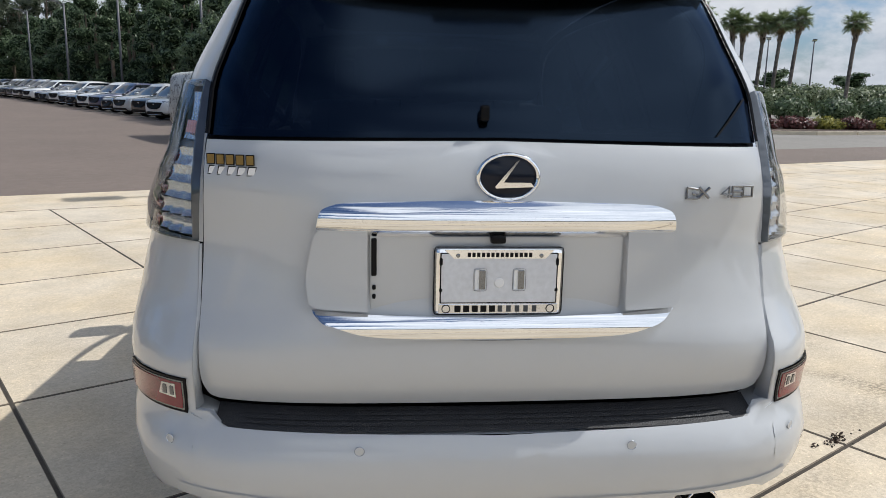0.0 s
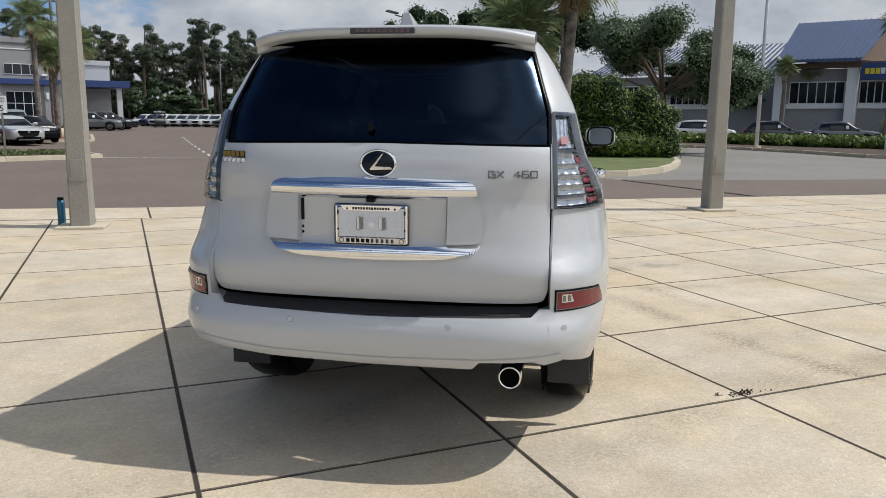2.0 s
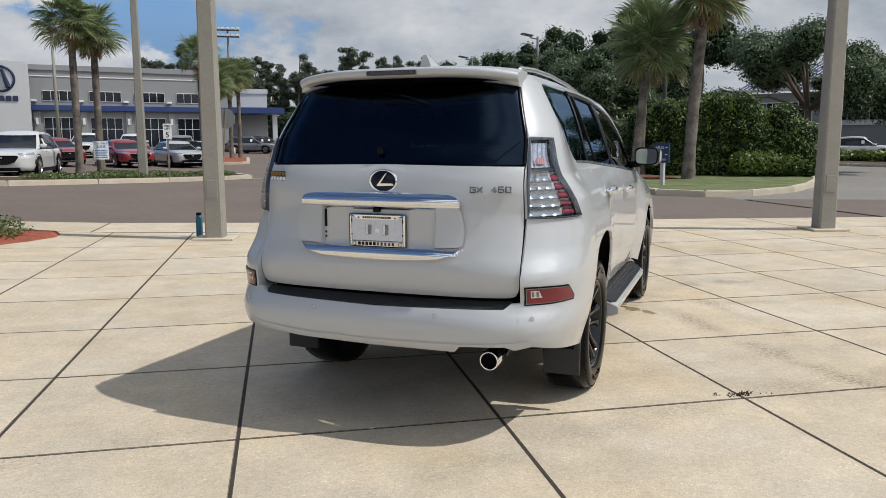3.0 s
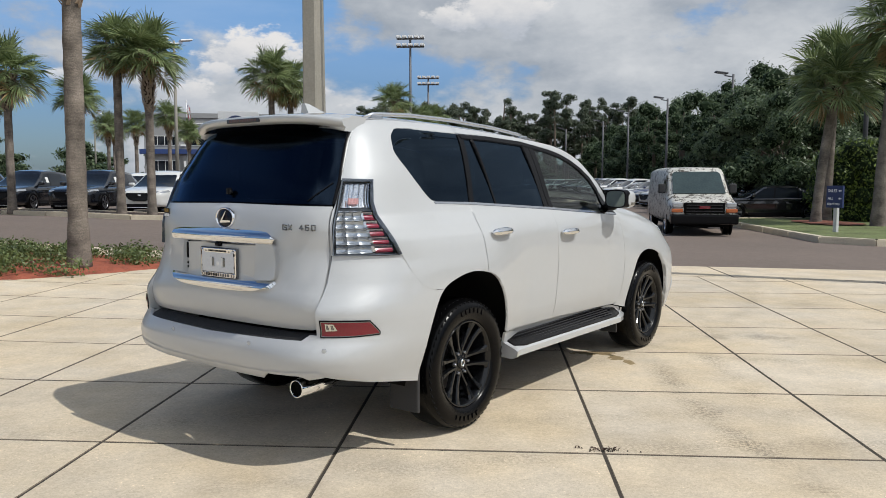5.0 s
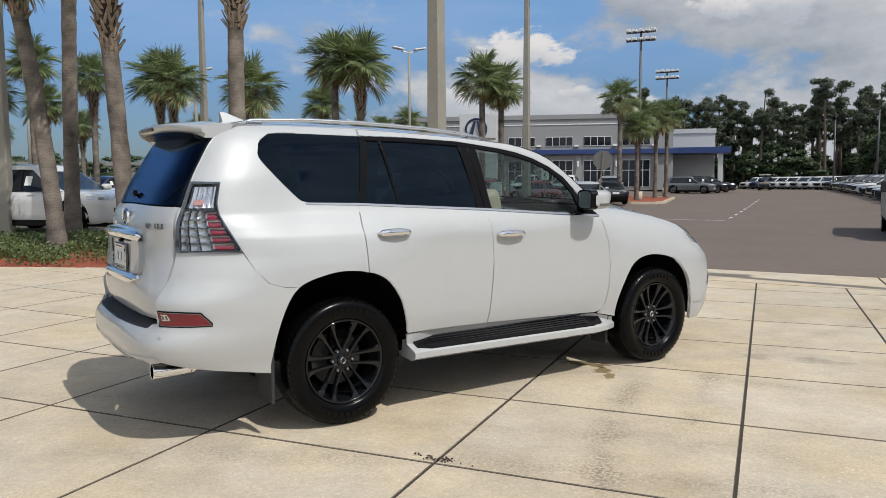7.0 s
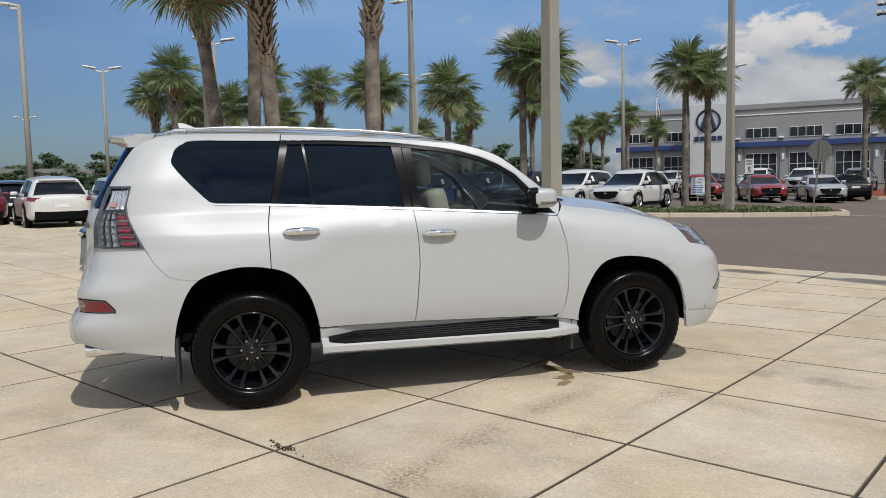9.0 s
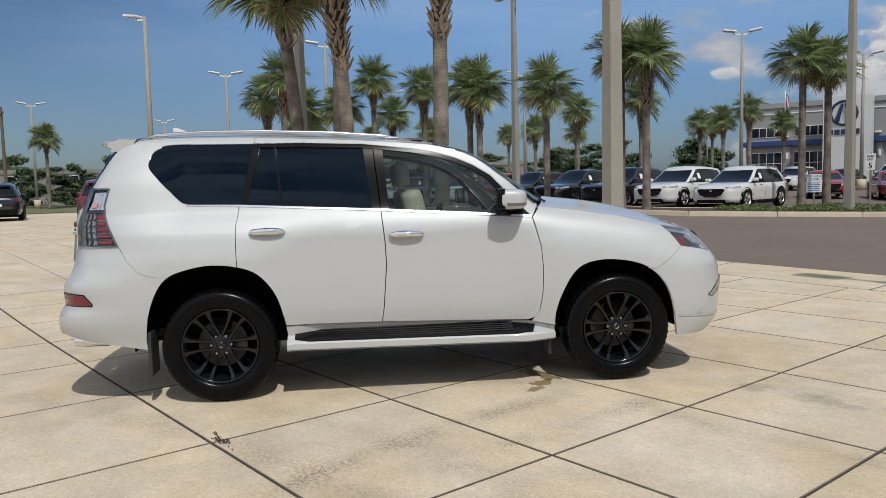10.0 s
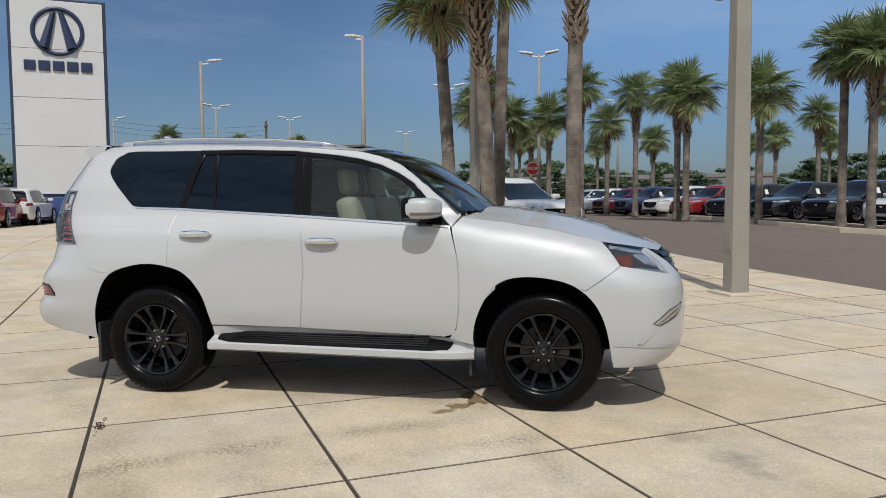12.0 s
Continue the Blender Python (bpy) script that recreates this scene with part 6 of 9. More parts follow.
def palm(x, y, h, s=1.0, lean=(0, 0), boots=1.1, r=.15, seed=0, tops=1.0, label="sabal palm with a rough grey trunk and fan leaves"):
    """h: height of the crown's heart over the ground; boots: metres of old leaf bases under it."""
    rnd = random.Random(seed * 7 + int(x * 10))
    root = thing("palm_tree", label, "palm tree", "palm trees", pose(x, y, land(x, y) + .02, rz=rnd.uniform(0, 360) if lean == (0, 0) else 0))
    path = lambda t: Vector((lean[0] * t ** 1.5, lean[1] * t ** 1.5, h * t))
    n = int(h * 9)
    bm = bmesh.new()
    tube(bm, [path(i / n) for i in range(n + 1)], [r * (1.3 - .3 * min(1, i / n * 8)) * (1 - .10 * i / n) * rnd.uniform(.955, 1.045) for i in range(n + 1)], 14)
    part("trunk", bm, M_BARK, root, smooth=True)
    bm = bmesh.new()
    k = int(boots * 85)
    swell = lambda e: r * (.95 + 1.05 * max(0, e) ** 1.4)
    for i in range(k):
        e = i / k
        p = path(1 - boots / h * (1 - e))
        a = i * 2.39996 + rnd.uniform(-.2, .2)
        out = Vector((math.cos(a), math.sin(a), 0))
        sd = Vector((-out.y, out.x, 0))
        rr = swell(e)
        L_ = rnd.uniform(.12, .22) + .14 * e
        b0, b1 = p + out * rr * .86, p + out * (rr + .03 + .15 * rnd.random() * (.25 + e)) + Vector((0, 0, L_))
        tw = sd * rnd.choice((-1, 1)) * rnd.uniform(.05, .13)
        hw_, tip_ = rnd.uniform(.026, .040) + .018 * e, rnd.uniform(.010, .022)
        q = [b0 - sd * hw_, b0 + sd * hw_, b1 + sd * tip_ + tw, b1 - sd * tip_ + tw]
        vs = [bm.verts.new(v) for v in q] + [bm.verts.new(v + out * .018) for v in q]
        for f in ((4, 5, 6, 7), (0, 1, 5, 4), (1, 2, 6, 5), (2, 3, 7, 6), (3, 0, 4, 7)):
            bm.faces.new([vs[j] for j in f])
    # fibre core, its colour darkened to hold the shade between leaf bases
    part("fibre_sleeve", tube(bmesh.new(), [path(1 - boots / h * (1 - j / 10)) for j in range(11)], [swell(j / 10) * .90 * rnd.uniform(.95, 1.06) for j in range(11)], 14), M_FIBRE, root, "matted fibre darkened as the shade between the leaf bases", True)
    part("leaf_base_sheath", bm, M_BOOT, root, "brown criss-cross leaf bases")
    c = new("crown", CROWNS[seed % 4])
    c.parent = root
    c.matrix_basis = Matrix.Translation(path(1.0)) @ Matrix.Rotation(rnd.uniform(0, 6), 4, "Z") @ Matrix.Scale(s * tops, 4)
    return root


# planting bed by the pad
palm(-4.0, 9.0, 7.0, 1.2, (.05, .05), 2.9, .150, 1, label="tall sabal palm with a thick grey trunk in the mulch bed")
palm(-7.27, 7.87, 5.85, 1.2, (-1.2, .12), 1.5, .15, 2, label="leaning sabal palm with shaggy leaf bases in the mulch bed")
palm(-5.80, 8.13, 6.1, 1.2, (-.25, -.25), 2.5, .155, 3, label="stout sabal palm with shaggy leaf bases in the mulch bed")
palm(-9.2, 9.9, 7.5, 1.15, (.1, .2), 1.2, .16, 4, label="tall sabal palm with a grey trunk in the mulch bed")
# strip along the road
for i, (x, y, h, b) in enumerate(((-10.24, 22.78, 5.7, .7), (-9.15, 22.79, 5.5, 1.9), (-14.73, 23.59, 4.95, 1.3), (-7.1, 30.3, 5.9, .8), (-6.5, 31.2, 5.6, .9), (-19.08, 23.14, 5.5, 1.8), (-18.15, 22.88, 5.35, 1.9), (-25.5, 25.5, 6.3, 2.2), (-26.1, 22.6, 6.6, 1.4))):
    palm(x, y, h, 1.12, (0, 0), b, .145, i + 5, label="sabal palm in the kerbed strip beside the lot")
# mid-lot and far palms
for i, (x, y, h) in enumerate(((-26.8, 16.8, 5.4), (-24.5, 16.5, 6.1), (-29.0, 20.0, 5.2), (-27.8, 21.6, 5.2), (-40.6, 27.2, 5.4), (-25.5, 38.2, 5.6), (-19.3, 36.5, 5.6), (-29.4, 58.8, 5.6), (-26.1, 56.9, 5.6), (-21.3, 52.2, 5.8),
                           (-25.0, 64.8, 5.4), (-37.0, 46.3, 5.4), (-31.1, 27.4, 5.4), (-37.6, 35.5, 5.0))):
    palm(x, y, h, 1.1, (0, 0), 1.7, .15, i, label="sabal palm among the parked cars of the lot")
for i, (x, y, h) in enumerate(((-42.0, 57.3, 5.5), (-32.8, 66.4, 5.6), (-58.0, 3.0, 6.0), (-62.0, 9.0, 5.8), (-60, 14, 5.5), (-48, 30, 5.5), (-52, 40, 5.5), (-46.0, 52.0, 5.6))):
    palm(x, y, h, 1.1, (0, 0), 1.2, .14, i + 2, label="distant sabal palm across the lot")
# aisle island, traffic island, verge
for i, (x, y, h) in enumerate(((-4.0, 47.6, 6.6), (-3.2, 49.6, 4.9), (-3.6, 52.8, 5.8), (-2.7, 55.0, 5.6), (-2.2, 57.2, 6.2))):
    palm(x, y, h, 1.15, (0, 0), 1.3, .15, i, label="sabal palm in the red mulch island of the aisle")
palm(14.6, 21.7, 6.3, 1.35, (.5, .2), 1.2, .20, 1, label="tall sabal palm with a thick trunk on the traffic island")
palm(13.43, 23.46, 4.6, 1.35, (.55, .1), .8, .16, 0, label="short broad sabal palm on the traffic island")
palm(14.46, 25.08, 5.4, 1.3, (.1, .0), 1.0, .16, 2, label="sabal palm at the back of the traffic island")
for i, (x, y, h) in enumerate(((48.5, 35.0, 8.3), (51.3, 34.5, 7.4), (54.6, 49.9, 6.2), (58.3, 50.6, 6.2), (59.3, 36.9, 7.8), (59.7, 36.2, 7.4), (60.4, 35.1, 7.5), (61.0, 34.0, 7.6), (61.6, 32.9, 7.9), (63.5, 29.1, 7.5))):
    palm(x, y, h, .95, ((.1, -.35, .0, .2, -.3, -.25, .35, .5, .7, .4)[i], -.1), 1.5, .16, i, label="washingtonia palm with a shaggy trunk across the lane")

# ---- shrubs, trees, woods ----
def shrub(name, cl, count, size, m_, label, category, seed=1, core=True):
    root = thing(name, label, category)
    leaf_cloud("foliage", cl, count, size, m_, root, seed=seed)
    # dark lumps inside each clump stand for its inner shade
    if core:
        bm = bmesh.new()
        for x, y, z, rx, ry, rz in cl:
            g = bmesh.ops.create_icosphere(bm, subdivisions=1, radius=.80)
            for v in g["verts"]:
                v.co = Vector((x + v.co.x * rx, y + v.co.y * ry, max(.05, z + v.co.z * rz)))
        part("shade_core", bm, M_CORE, root)
    return root


big_hedge = []
rh = random.Random(77)
for u, v in [(i / 11, j / 3) for i in range(12) for j in range(4)]:
    cx, cy = 15.4 + 4.6 * u + rh.uniform(-.3, .3), 25.9 - 2.2 * u + (v - .5) * 1.8 + rh.uniform(-.2, .2)
    top = 1.5 + 1.15 * math.sin(math.pi * min(1, .18 + u * .80)) ** .8 + rh.uniform(-.15, .2)
    for k in range(4):
        big_hedge.append((cx + rh.uniform(-.25, .25), cy, .45 + (top - .45) * k / 3, rh.uniform(.5, .8), rh.uniform(.5, .8), rh.uniform(.45, .7)))
shrub("hedge", big_hedge, 84000, .055, M_LEAF2, "dense tall clipped green hedge on the traffic island", "hedge")
shrub("shrub", [(17.6 + .55 * i, 23.0 - .12 * i, .62, .55, .5, .48) for i in range(4)], 5200, .06, M_LEAF2, "low rounded green shrub before the hedge", "shrub", 3)
rnd0 = random.Random(11)
cover = []
while len(cover) < 230:
    x, y = rnd0.uniform(-10, -2.8), rnd0.uniform(5.9, 11.3)
    inside = False
    for i in range(len(BED)):
        (xa, ya), (xb, yb) = BED[i], BED[i - 1]
        if (ya > y) != (yb > y) and x < (xb - xa) * (y - ya) / (yb - ya) + xa:
            inside = not inside
    dmin = min((Vector((x, y)) - Vector(BED[i])).length for i in range(len(BED)))
    if inside and dmin > .55 and Vector((x + 4.0, y - 9.0)).length > .75:
        cover.append((x, y, land(x, y) + .13, rnd0.uniform(.25, .45), rnd0.uniform(.25, .45), rnd0.uniform(.12, .24)))
tagged(leaf_cloud("ground_cover", cover, 42000, .030, M_COVER, label="low green juniper ground cover in the bed", seed=5), kind="stuff")
strip = [(x, y, land(x, y) + .16, rnd0.uniform(.3, .6), rnd0.uniform(.3, .5), rnd0.uniform(.07, .2)) for x, y in [(-1.6 - 5.6 * u + rnd0.uniform(-.3, .3), 29.6 - 5.6 * u + rnd0.uniform(-.3, 1.2)) for u in [k / 60 for k in range(60)] if math.sin(u * 23) > -.45 or u > .6]]
strip += [(x, y, land(x, y) + .15, .45, .45, .10) for x, y in [(rnd0.uniform(-6.4, -2.2), rnd0.uniform(27.4, 31)) for _ in range(40)]]
strip = [c for c in strip if c[1] > 26.4 + (c[0] + 3.2) * .944 + .85]
tagged(leaf_cloud("ground_cover", strip, 11000, .05, M_COVER, label="low green ground cover in the kerbed strip", seed=6), kind="stuff")
for i in range(7):
    x, y = 36.5 + .55 * i, 40.5 - 2.15 * i
    shrub("shrub", [(x + dx, y + dy, .45, .9, .9, .42) for dx, dy in ((0, 0), (.7, -.8))], 2200, .13, M_LEAF2, "rounded clipped green shrub on the far verge", "shrub", 20 + i)
shrub("hedge", [(44 + 3.2 * i, 29.5 - 1.5 * i, .95, 2.1, 1.1, .85) for i in range(9)], 16000, .13, M_LEAF, "long clipped hedge beyond the verge", "hedge", 40)
M_WINE = leaf_mat("wine_red_shrub", (.06, .035, .03), (.17, .055, .05))
M_OLIVE = leaf_mat("yellow_green_shrub", (.14, .15, .03), (.36, .33, .07))
for i in range(11):
    x, y = 34.6 + 1.75 * i + (.4 if i % 3 else 0), 19.9 - .7 * i
    wine = i % 5 not in (2, 4)
    shrub("shrub", [(x, y, .38, .85, .7, .36), (x + .6, y - .3, .32, .6, .6, .30)], 1500, .10, M_WINE if wine else M_OLIVE, "low wine red shrub in the dark mulch" if wine else "low yellow green shrub in the dark mulch", "shrub", 60 + i)
shrub("hedge", [(52 + 2.4 * i, 36 - .8 * i, 1.45 + .2 * (i % 3), 2.0, 1.5, 1.1) for i in range(13)], 30000, .13, leaf_mat("oleander", (.09, .125, .06), (.24, .28, .15)), "tall loose oleander hedge before the showroom", "hedge", 42)


def blobs(name, cl, k, material, parent=None, label=""):
    """Coarse lumps inside leaf clumps at k times their size; their dark colour stands for inner shade."""
    ico = bmesh.new()
    bmesh.ops.create_icosphere(ico, subdivisions=1, radius=1.0)
    P, T = np.array([v.co[:] for v in ico.verts]), np.array([[v.index for v in f.verts] for f in ico.faces])
    ico.free()
    C = np.array(cl)
    V = C[:, None, :3] + P[None] * C[:, None, 3:] * k
    Q = T[None] + (np.arange(len(C)) * len(P))[:, None, None]
    return raw(name, V.reshape(-1, 3).tolist(), Q.reshape(-1, 3).tolist(), material, parent, label)


def oak(x, y, h, r, seed, leaves=9000, size=.13, label="broad live oak with dark green crown"):
    rnd = random.Random(seed)
    root = thing("oak_tree", label, "tree", "", pose(x, y, land(x, y)))
    bm = bmesh.new()
    top = Vector((rnd.uniform(-.3, .3), rnd.uniform(-.3, .3), h * .42))
    tube(bm, [(0, 0, 0), top * .5, top], [.22, .17, .14], 10)
    cl = []
    for i in range(17):
        a = i * 2.4 + rnd.uniform(-.3, .3)
        e = rnd.uniform(-.05, .95)
        d = Vector((math.cos(a) * (1.05 - .5 * e), math.sin(a) * (1.05 - .5 * e), e * .95)) * r
        tip = top * .85 + d
        tip.z = min(tip.z, h - .4)
        tube(bm, [top * .9, (top + tip) / 2 + Vector((0, 0, .2)), tip], [.09, .05, .02], 6)
        for _ in range(4):
            cl.append((tip.x + rnd.uniform(-.8, .8), tip.y + rnd.uniform(-.8, .8), tip.z + rnd.uniform(-.5, .5), r * rnd.uniform(.2, .36), r * rnd.uniform(.2, .36), r * rnd.uniform(.14, .26)))
    part("trunk", bm, M_OAKBARK, root, smooth=True)
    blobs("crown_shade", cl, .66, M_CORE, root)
    leaf_cloud("crown", cl, leaves, size, M_LEAF, root, seed=seed)
    return root


oak(25.4, 29.6, 7.6, 3.7, 3, 52000, .07)
oak(16.6, 35.5, 7.0, 3.2, 5, 34000, .075)
oak(56, 60, 8.5, 4.2, 6, 6000, .22, "broad oak by the far showroom")
oak(15.6, 31.4, 5.8, 2.8, 8, 30000, .07)


def wood(name, rows, label, seed, per, size, m_, trunks=True):
    """A far wood as one mass: trunks and leaf clumps. rows: (x, y, height, radius)."""
    rnd = random.Random(seed)
    cl = []
    bm = bmesh.new()
    for x, y, h, r in rows:
        g = land(x, y)
        if trunks:
            tube(bm, [(x, y, g), (x + rnd.uniform(-.3, .3), y, g + h * .5), (x, y, g + h * .85)], [.20, .15, .06], 6, False)
        for k in range(9):
            e = k / 8
            rr = r * (.62 + .38 * math.sin(math.pi * min(1, e * 1.15)))
            a = rnd.uniform(0, 6.28)
            cl.append((x + math.cos(a) * rr * .6, y + math.sin(a) * rr * .6, g + h * (.10 + .84 * e), rr * rnd.uniform(.45, .75), rr * rnd.uniform(.45, .75), h * rnd.uniform(.07, .13)))
    if trunks:
        tagged(part(name + "_trunks", bm, M_OAKBARK, label="bare trunks in " + label), kind="stuff")
    tagged(blobs(name + "_shade", cl, .74, M_CORE, label="dark shade lumps inside " + label), kind="stuff")
    tagged(leaf_cloud(name, cl, per * len(rows), size, m_, label=label, seed=seed), kind="stuff")


rw = random.Random(4)
rows = []
for i in range(46):
    y = 40 + i * 1.85 + rw.uniform(-.6, .6)
    rows.append((21.5 + rw.uniform(-1, 1.5) + (2.0 if y < 36 else 0) - .035 * max(0, y - 40), y, rw.uniform(6.8, 9.4), rw.uniform(2.0, 2.9)))
    rows.append((26 + rw.uniform(-1, 2) - .035 * max(0, y - 40), y + rw.uniform(-1, 1), rw.uniform(8.5, 11.0), rw.uniform(2.4, 3.2)))
wood("woodland_edge", rows, "dense dark broadleaf woodland edge behind the car row", 5, 2500, .115, M_LEAF)
rows = []
for i in range(56):
    rows.append((-14 + i * 1.0 + rw.uniform(-.8, .8), 128 + rw.uniform(-8, 12), rw.uniform(4.5, 7.0), rw.uniform(2.5, 3.5)))
wood("undergrowth", rows, "green undergrowth below the far pines", 6, 1300, .17, M_LEAF, False)


def pine_wood(spots, label, seed):
    rnd = random.Random(seed)
    bm, cl = bmesh.new(), []
    for x, y, h in spots:
        g = land(x, y)
        lx, ly = rnd.uniform(-.8, .8), rnd.uniform(-.8, .8)
        tube(bm, [(x, y, g), (x + lx * .5, y + ly * .5, g + h * .5), (x + lx, y + ly, g + h * .96)], [.24, .19, .07], 6, False)
        for k in range(rnd.randint(10, 15)):
            e = rnd.uniform(.5, 1.0)
            a, rr = rnd.uniform(0, 6.28), rnd.uniform(.3, 2.3) * (1.25 - e * .8)
            c = (x + lx + math.cos(a) * rr, y + ly + math.sin(a) * rr, g + h * e)
            tube(bm, [(x + lx * e, y + ly * e, g + h * (e - .05)), c], [.06, .02], 4, False)
            cl.append((*c, rnd.uniform(.55, 1.15), rnd.uniform(.55, 1.15), rnd.uniform(.4, .75)))
    tagged(part("pine_trunks", bm, M_OAKBARK, label="tall thin pine trunks far off"), kind="stuff")
    tagged(blobs("pine_shade", cl, .50, M_CORE, label="dark shade lumps inside the far pines"), kind="stuff")
    tagged(leaf_cloud("pine_wood", cl, 190 * len(cl), .17, M_PINE, label=label, seed=seed), kind="stuff")


pine_wood([(-20 + i * .70 + rw.uniform(-.5, .5), 128 + rw.uniform(-9, 12), rw.uniform(11.0, 15.5)) for i in range(74)], "open tall slash pines on the skyline", 9)
wood("far_trees", [(x, y, rw.uniform(3.5, 6.5), rw.uniform(3, 4.5)) for x, y in [(-150 + i * 3.4, 105 - i * .6 + rw.uniform(-6, 6)) for i in range(34)]], "low hazy tree line beyond the lot", 12, 1300, .2, M_LEAF, False)
wood("far_trees", [(x, y, rw.uniform(4, 7), rw.uniform(3, 4.5)) for x, y in [(-95 + rw.uniform(-6, 6), -38 + i * 3.3) for i in range(38)]], "low tree line west of the lot", 13, 2400, .24, M_LEAF, False)
wood("far_trees", [(x, y, rw.uniform(4.8, 6.6), rw.uniform(3, 4.5)) for x, y in [(75 + i * 3.5, 95 - i * 2.9 + rw.uniform(-5, 5)) for i in range(30)]], "low tree line east of the showroom", 14, 1800, .19, M_LEAF, False)
# out of view: trees added to darken what the car's flank and glass mirror
wood("far_trees", [(x, y, rw.uniform(8, 12), rw.uniform(4, 5.5)) for x, y in [(62 - abs(i - 12) * .9 + rw.uniform(-3, 3), 8 - i * 3.6) for i in range(26)]], "unseen tree line added in the east to darken reflections", 15, 600, .3, M_LEAF, False)

wood("far_shrubs", [(x, y, rw.uniform(2.6, 4.6), rw.uniform(1.8, 3.0)) for x, y in [(-70 + rw.uniform(-4, 4), 14 + i * 1.7) for i in range(34)]], "loose green shrubs before the far sheds", 16, 1700, .12, M_LEAF, False)

# ---- lot lamps ----
def lot_lamp(x, y, h, heads=2, turn=0, slim=False, label="slim lot lamp with flat twin heads"):
    root = thing("street_lamp", label, "street lamp", "lot lamps", pose(x, y, land(x, y), rz=turn))
    m_ = M_DARKHEAD if slim else M_POLE
    part("shaft", tube(bmesh.new(), [(0, 0, 0), (0, 0, h)], [.13 if not slim else .10, .075], 8), m_, root, smooth=True)
    part("foot", tube(bmesh.new(), [(0, 0, 0), (0, 0, .7)], [.26, .26], 14), M_KERB, root, "round concrete foot", True)
    for k in range(heads):
        m = pose(0, 0, h, rz=k * 180)
        part("arm", boxed(0, -.035, -.20, .52, .035, -.13, .01, m=m @ pose(0, 0, 0, ry=-10)), M_LAMPHEAD if not slim else M_DARKHEAD, root)
        part("lamp_head", boxed(.36, -.24, -.06, 1.12, .24, .03, .03, m=m @ pose(0, 0, 0, ry=-9)), M_LAMPHEAD if not slim else M_DARKHEAD, root, "flat lamp head")
        part("lamp_glass", boxed(.48, -.18, -.075, 1.04, .18, -.058, m=m @ pose(0, 0, 0, ry=-9)), M_PANEL, root, "pale lamp glass")
    return root


for x, y, h, n, tr in ((-26.0, 10.9, 8.56, 1, 200), (-41.1, 21.1, 8.8, 2, 60), (-46.2, 38.3, 9.1, 2, 50), (-30.9, 22.65, 9.3, 2, 60), (-17.0, 43.4, 9.8, 2, 40), (-44.7, 85.0, 8.9, 2, 30), (-13.4, 51.8, 8.6, 2, 20), (-36.5, 4.4, 8.8, 1, 100), (-56.6, 6.7, 8.7, 2, 100),
                       (-65.0, 14.1, 8.8, 2, 80), (-68.0, -1.5, 8.6, 1, 80), (-80.7, 30.9, 9.2, 2, 60), (-29.8, 37.7, 8.6, 2, 40)):
    lot_lamp(x, y, h, n, tr)
square_pole(-20.2, 27.2, 10.5, 0.17, 0.10, 2, "tall square concrete lamp pole in the kerbed strip", plate=False)
for x, y, h, n in ((-3.2, 50.5, 11.35, 2), (-3.3, 66.0, 10.6, 2)):
    fl = lot_lamp(x, y, h, 0, 0, True, "tall dark flood lamp pole with two racks of lamps")
    for z in (-.55, .0):
        part("crossbar", boxed(-.95, -.05, h + z - .10, .95, .05, h + z, .01), M_DARKHEAD, fl)
        for k in range(5):
            part("lamp_head", boxed(-.97 + k * .41, -.26, h + z, -.66 + k * .41, .20, h + z + .17, .03, m=pose(0, 0, 0)), M_LAMPHEAD, fl, "small pale flood lamp head")
for x, y in ((17.4, 46.0), (16.7, 60.7), (15.8, 73.6), (15.0, 85.4), (12.0, 98.0)):
    lot_lamp(x, y, 8.15, 1, 180, True, "dark single-arm lamp over the car row")
lot_lamp(17.6, 29.2, 9.5, 1, 200, True, "dark single-arm lamp behind the island")
flag = thing("flag_pole", "tall white flag pole across the lane", "flag pole", "", pose(33.2, 31.2, 0))
part("pole", tube(bmesh.new(), [(0, 0, 0), (0, 0, 16)], [.11, .06], 12), M_LAMPHEAD, flag, smooth=True)
part("pole_base", tube(bmesh.new(), [(0, 0, 0), (0, 0, .25)], [.3, .22], 14), M_KERB, flag)
M_STRIPE = mat("red_flag_cloth", (.36, .03, .04), .8, var=.15)
M_CANTON = mat("navy_flag_cloth", (.02, .03, .12), .8, var=.15)
flag = thing("flag_pole", "white flag pole with a limp striped flag by the entrance", "flag pole", "", pose(-26.1, 67.2, .34))
part("pole", tube(bmesh.new(), [(0, 0, 0), (0, 0, 8.7)], [.07, .04], 10), M_LAMPHEAD, flag, smooth=True)
part("finial", spin(bmesh.new(), [(-.09, 0), (-.06, .07), (.06, .07), (.09, 0)], 12, m=pose(0, 0, 8.78, ry=90)), M_LAMPHEAD, flag, "round finial", True)
for k in range(9):
    V_ = [(.06 + .34 * u + .05 * math.sin(7 * v + k), .10 * math.sin(9 * u + 2.2 * v + .25 * k), 8.45 - 2.2 * v - .25 * u) for v in [j / 8 for j in range(9)] for u in (k / 9, (k + 1) / 9)]
    raw("flag_stripe", V_, [(2 * j, 2 * j + 1, 2 * j + 3, 2 * j + 2) for j in range(8)], M_CANTON if k in (0, 7) else (M_STRIPE if k % 2 else M_FRAME), flag, "folded stripe of cloth")
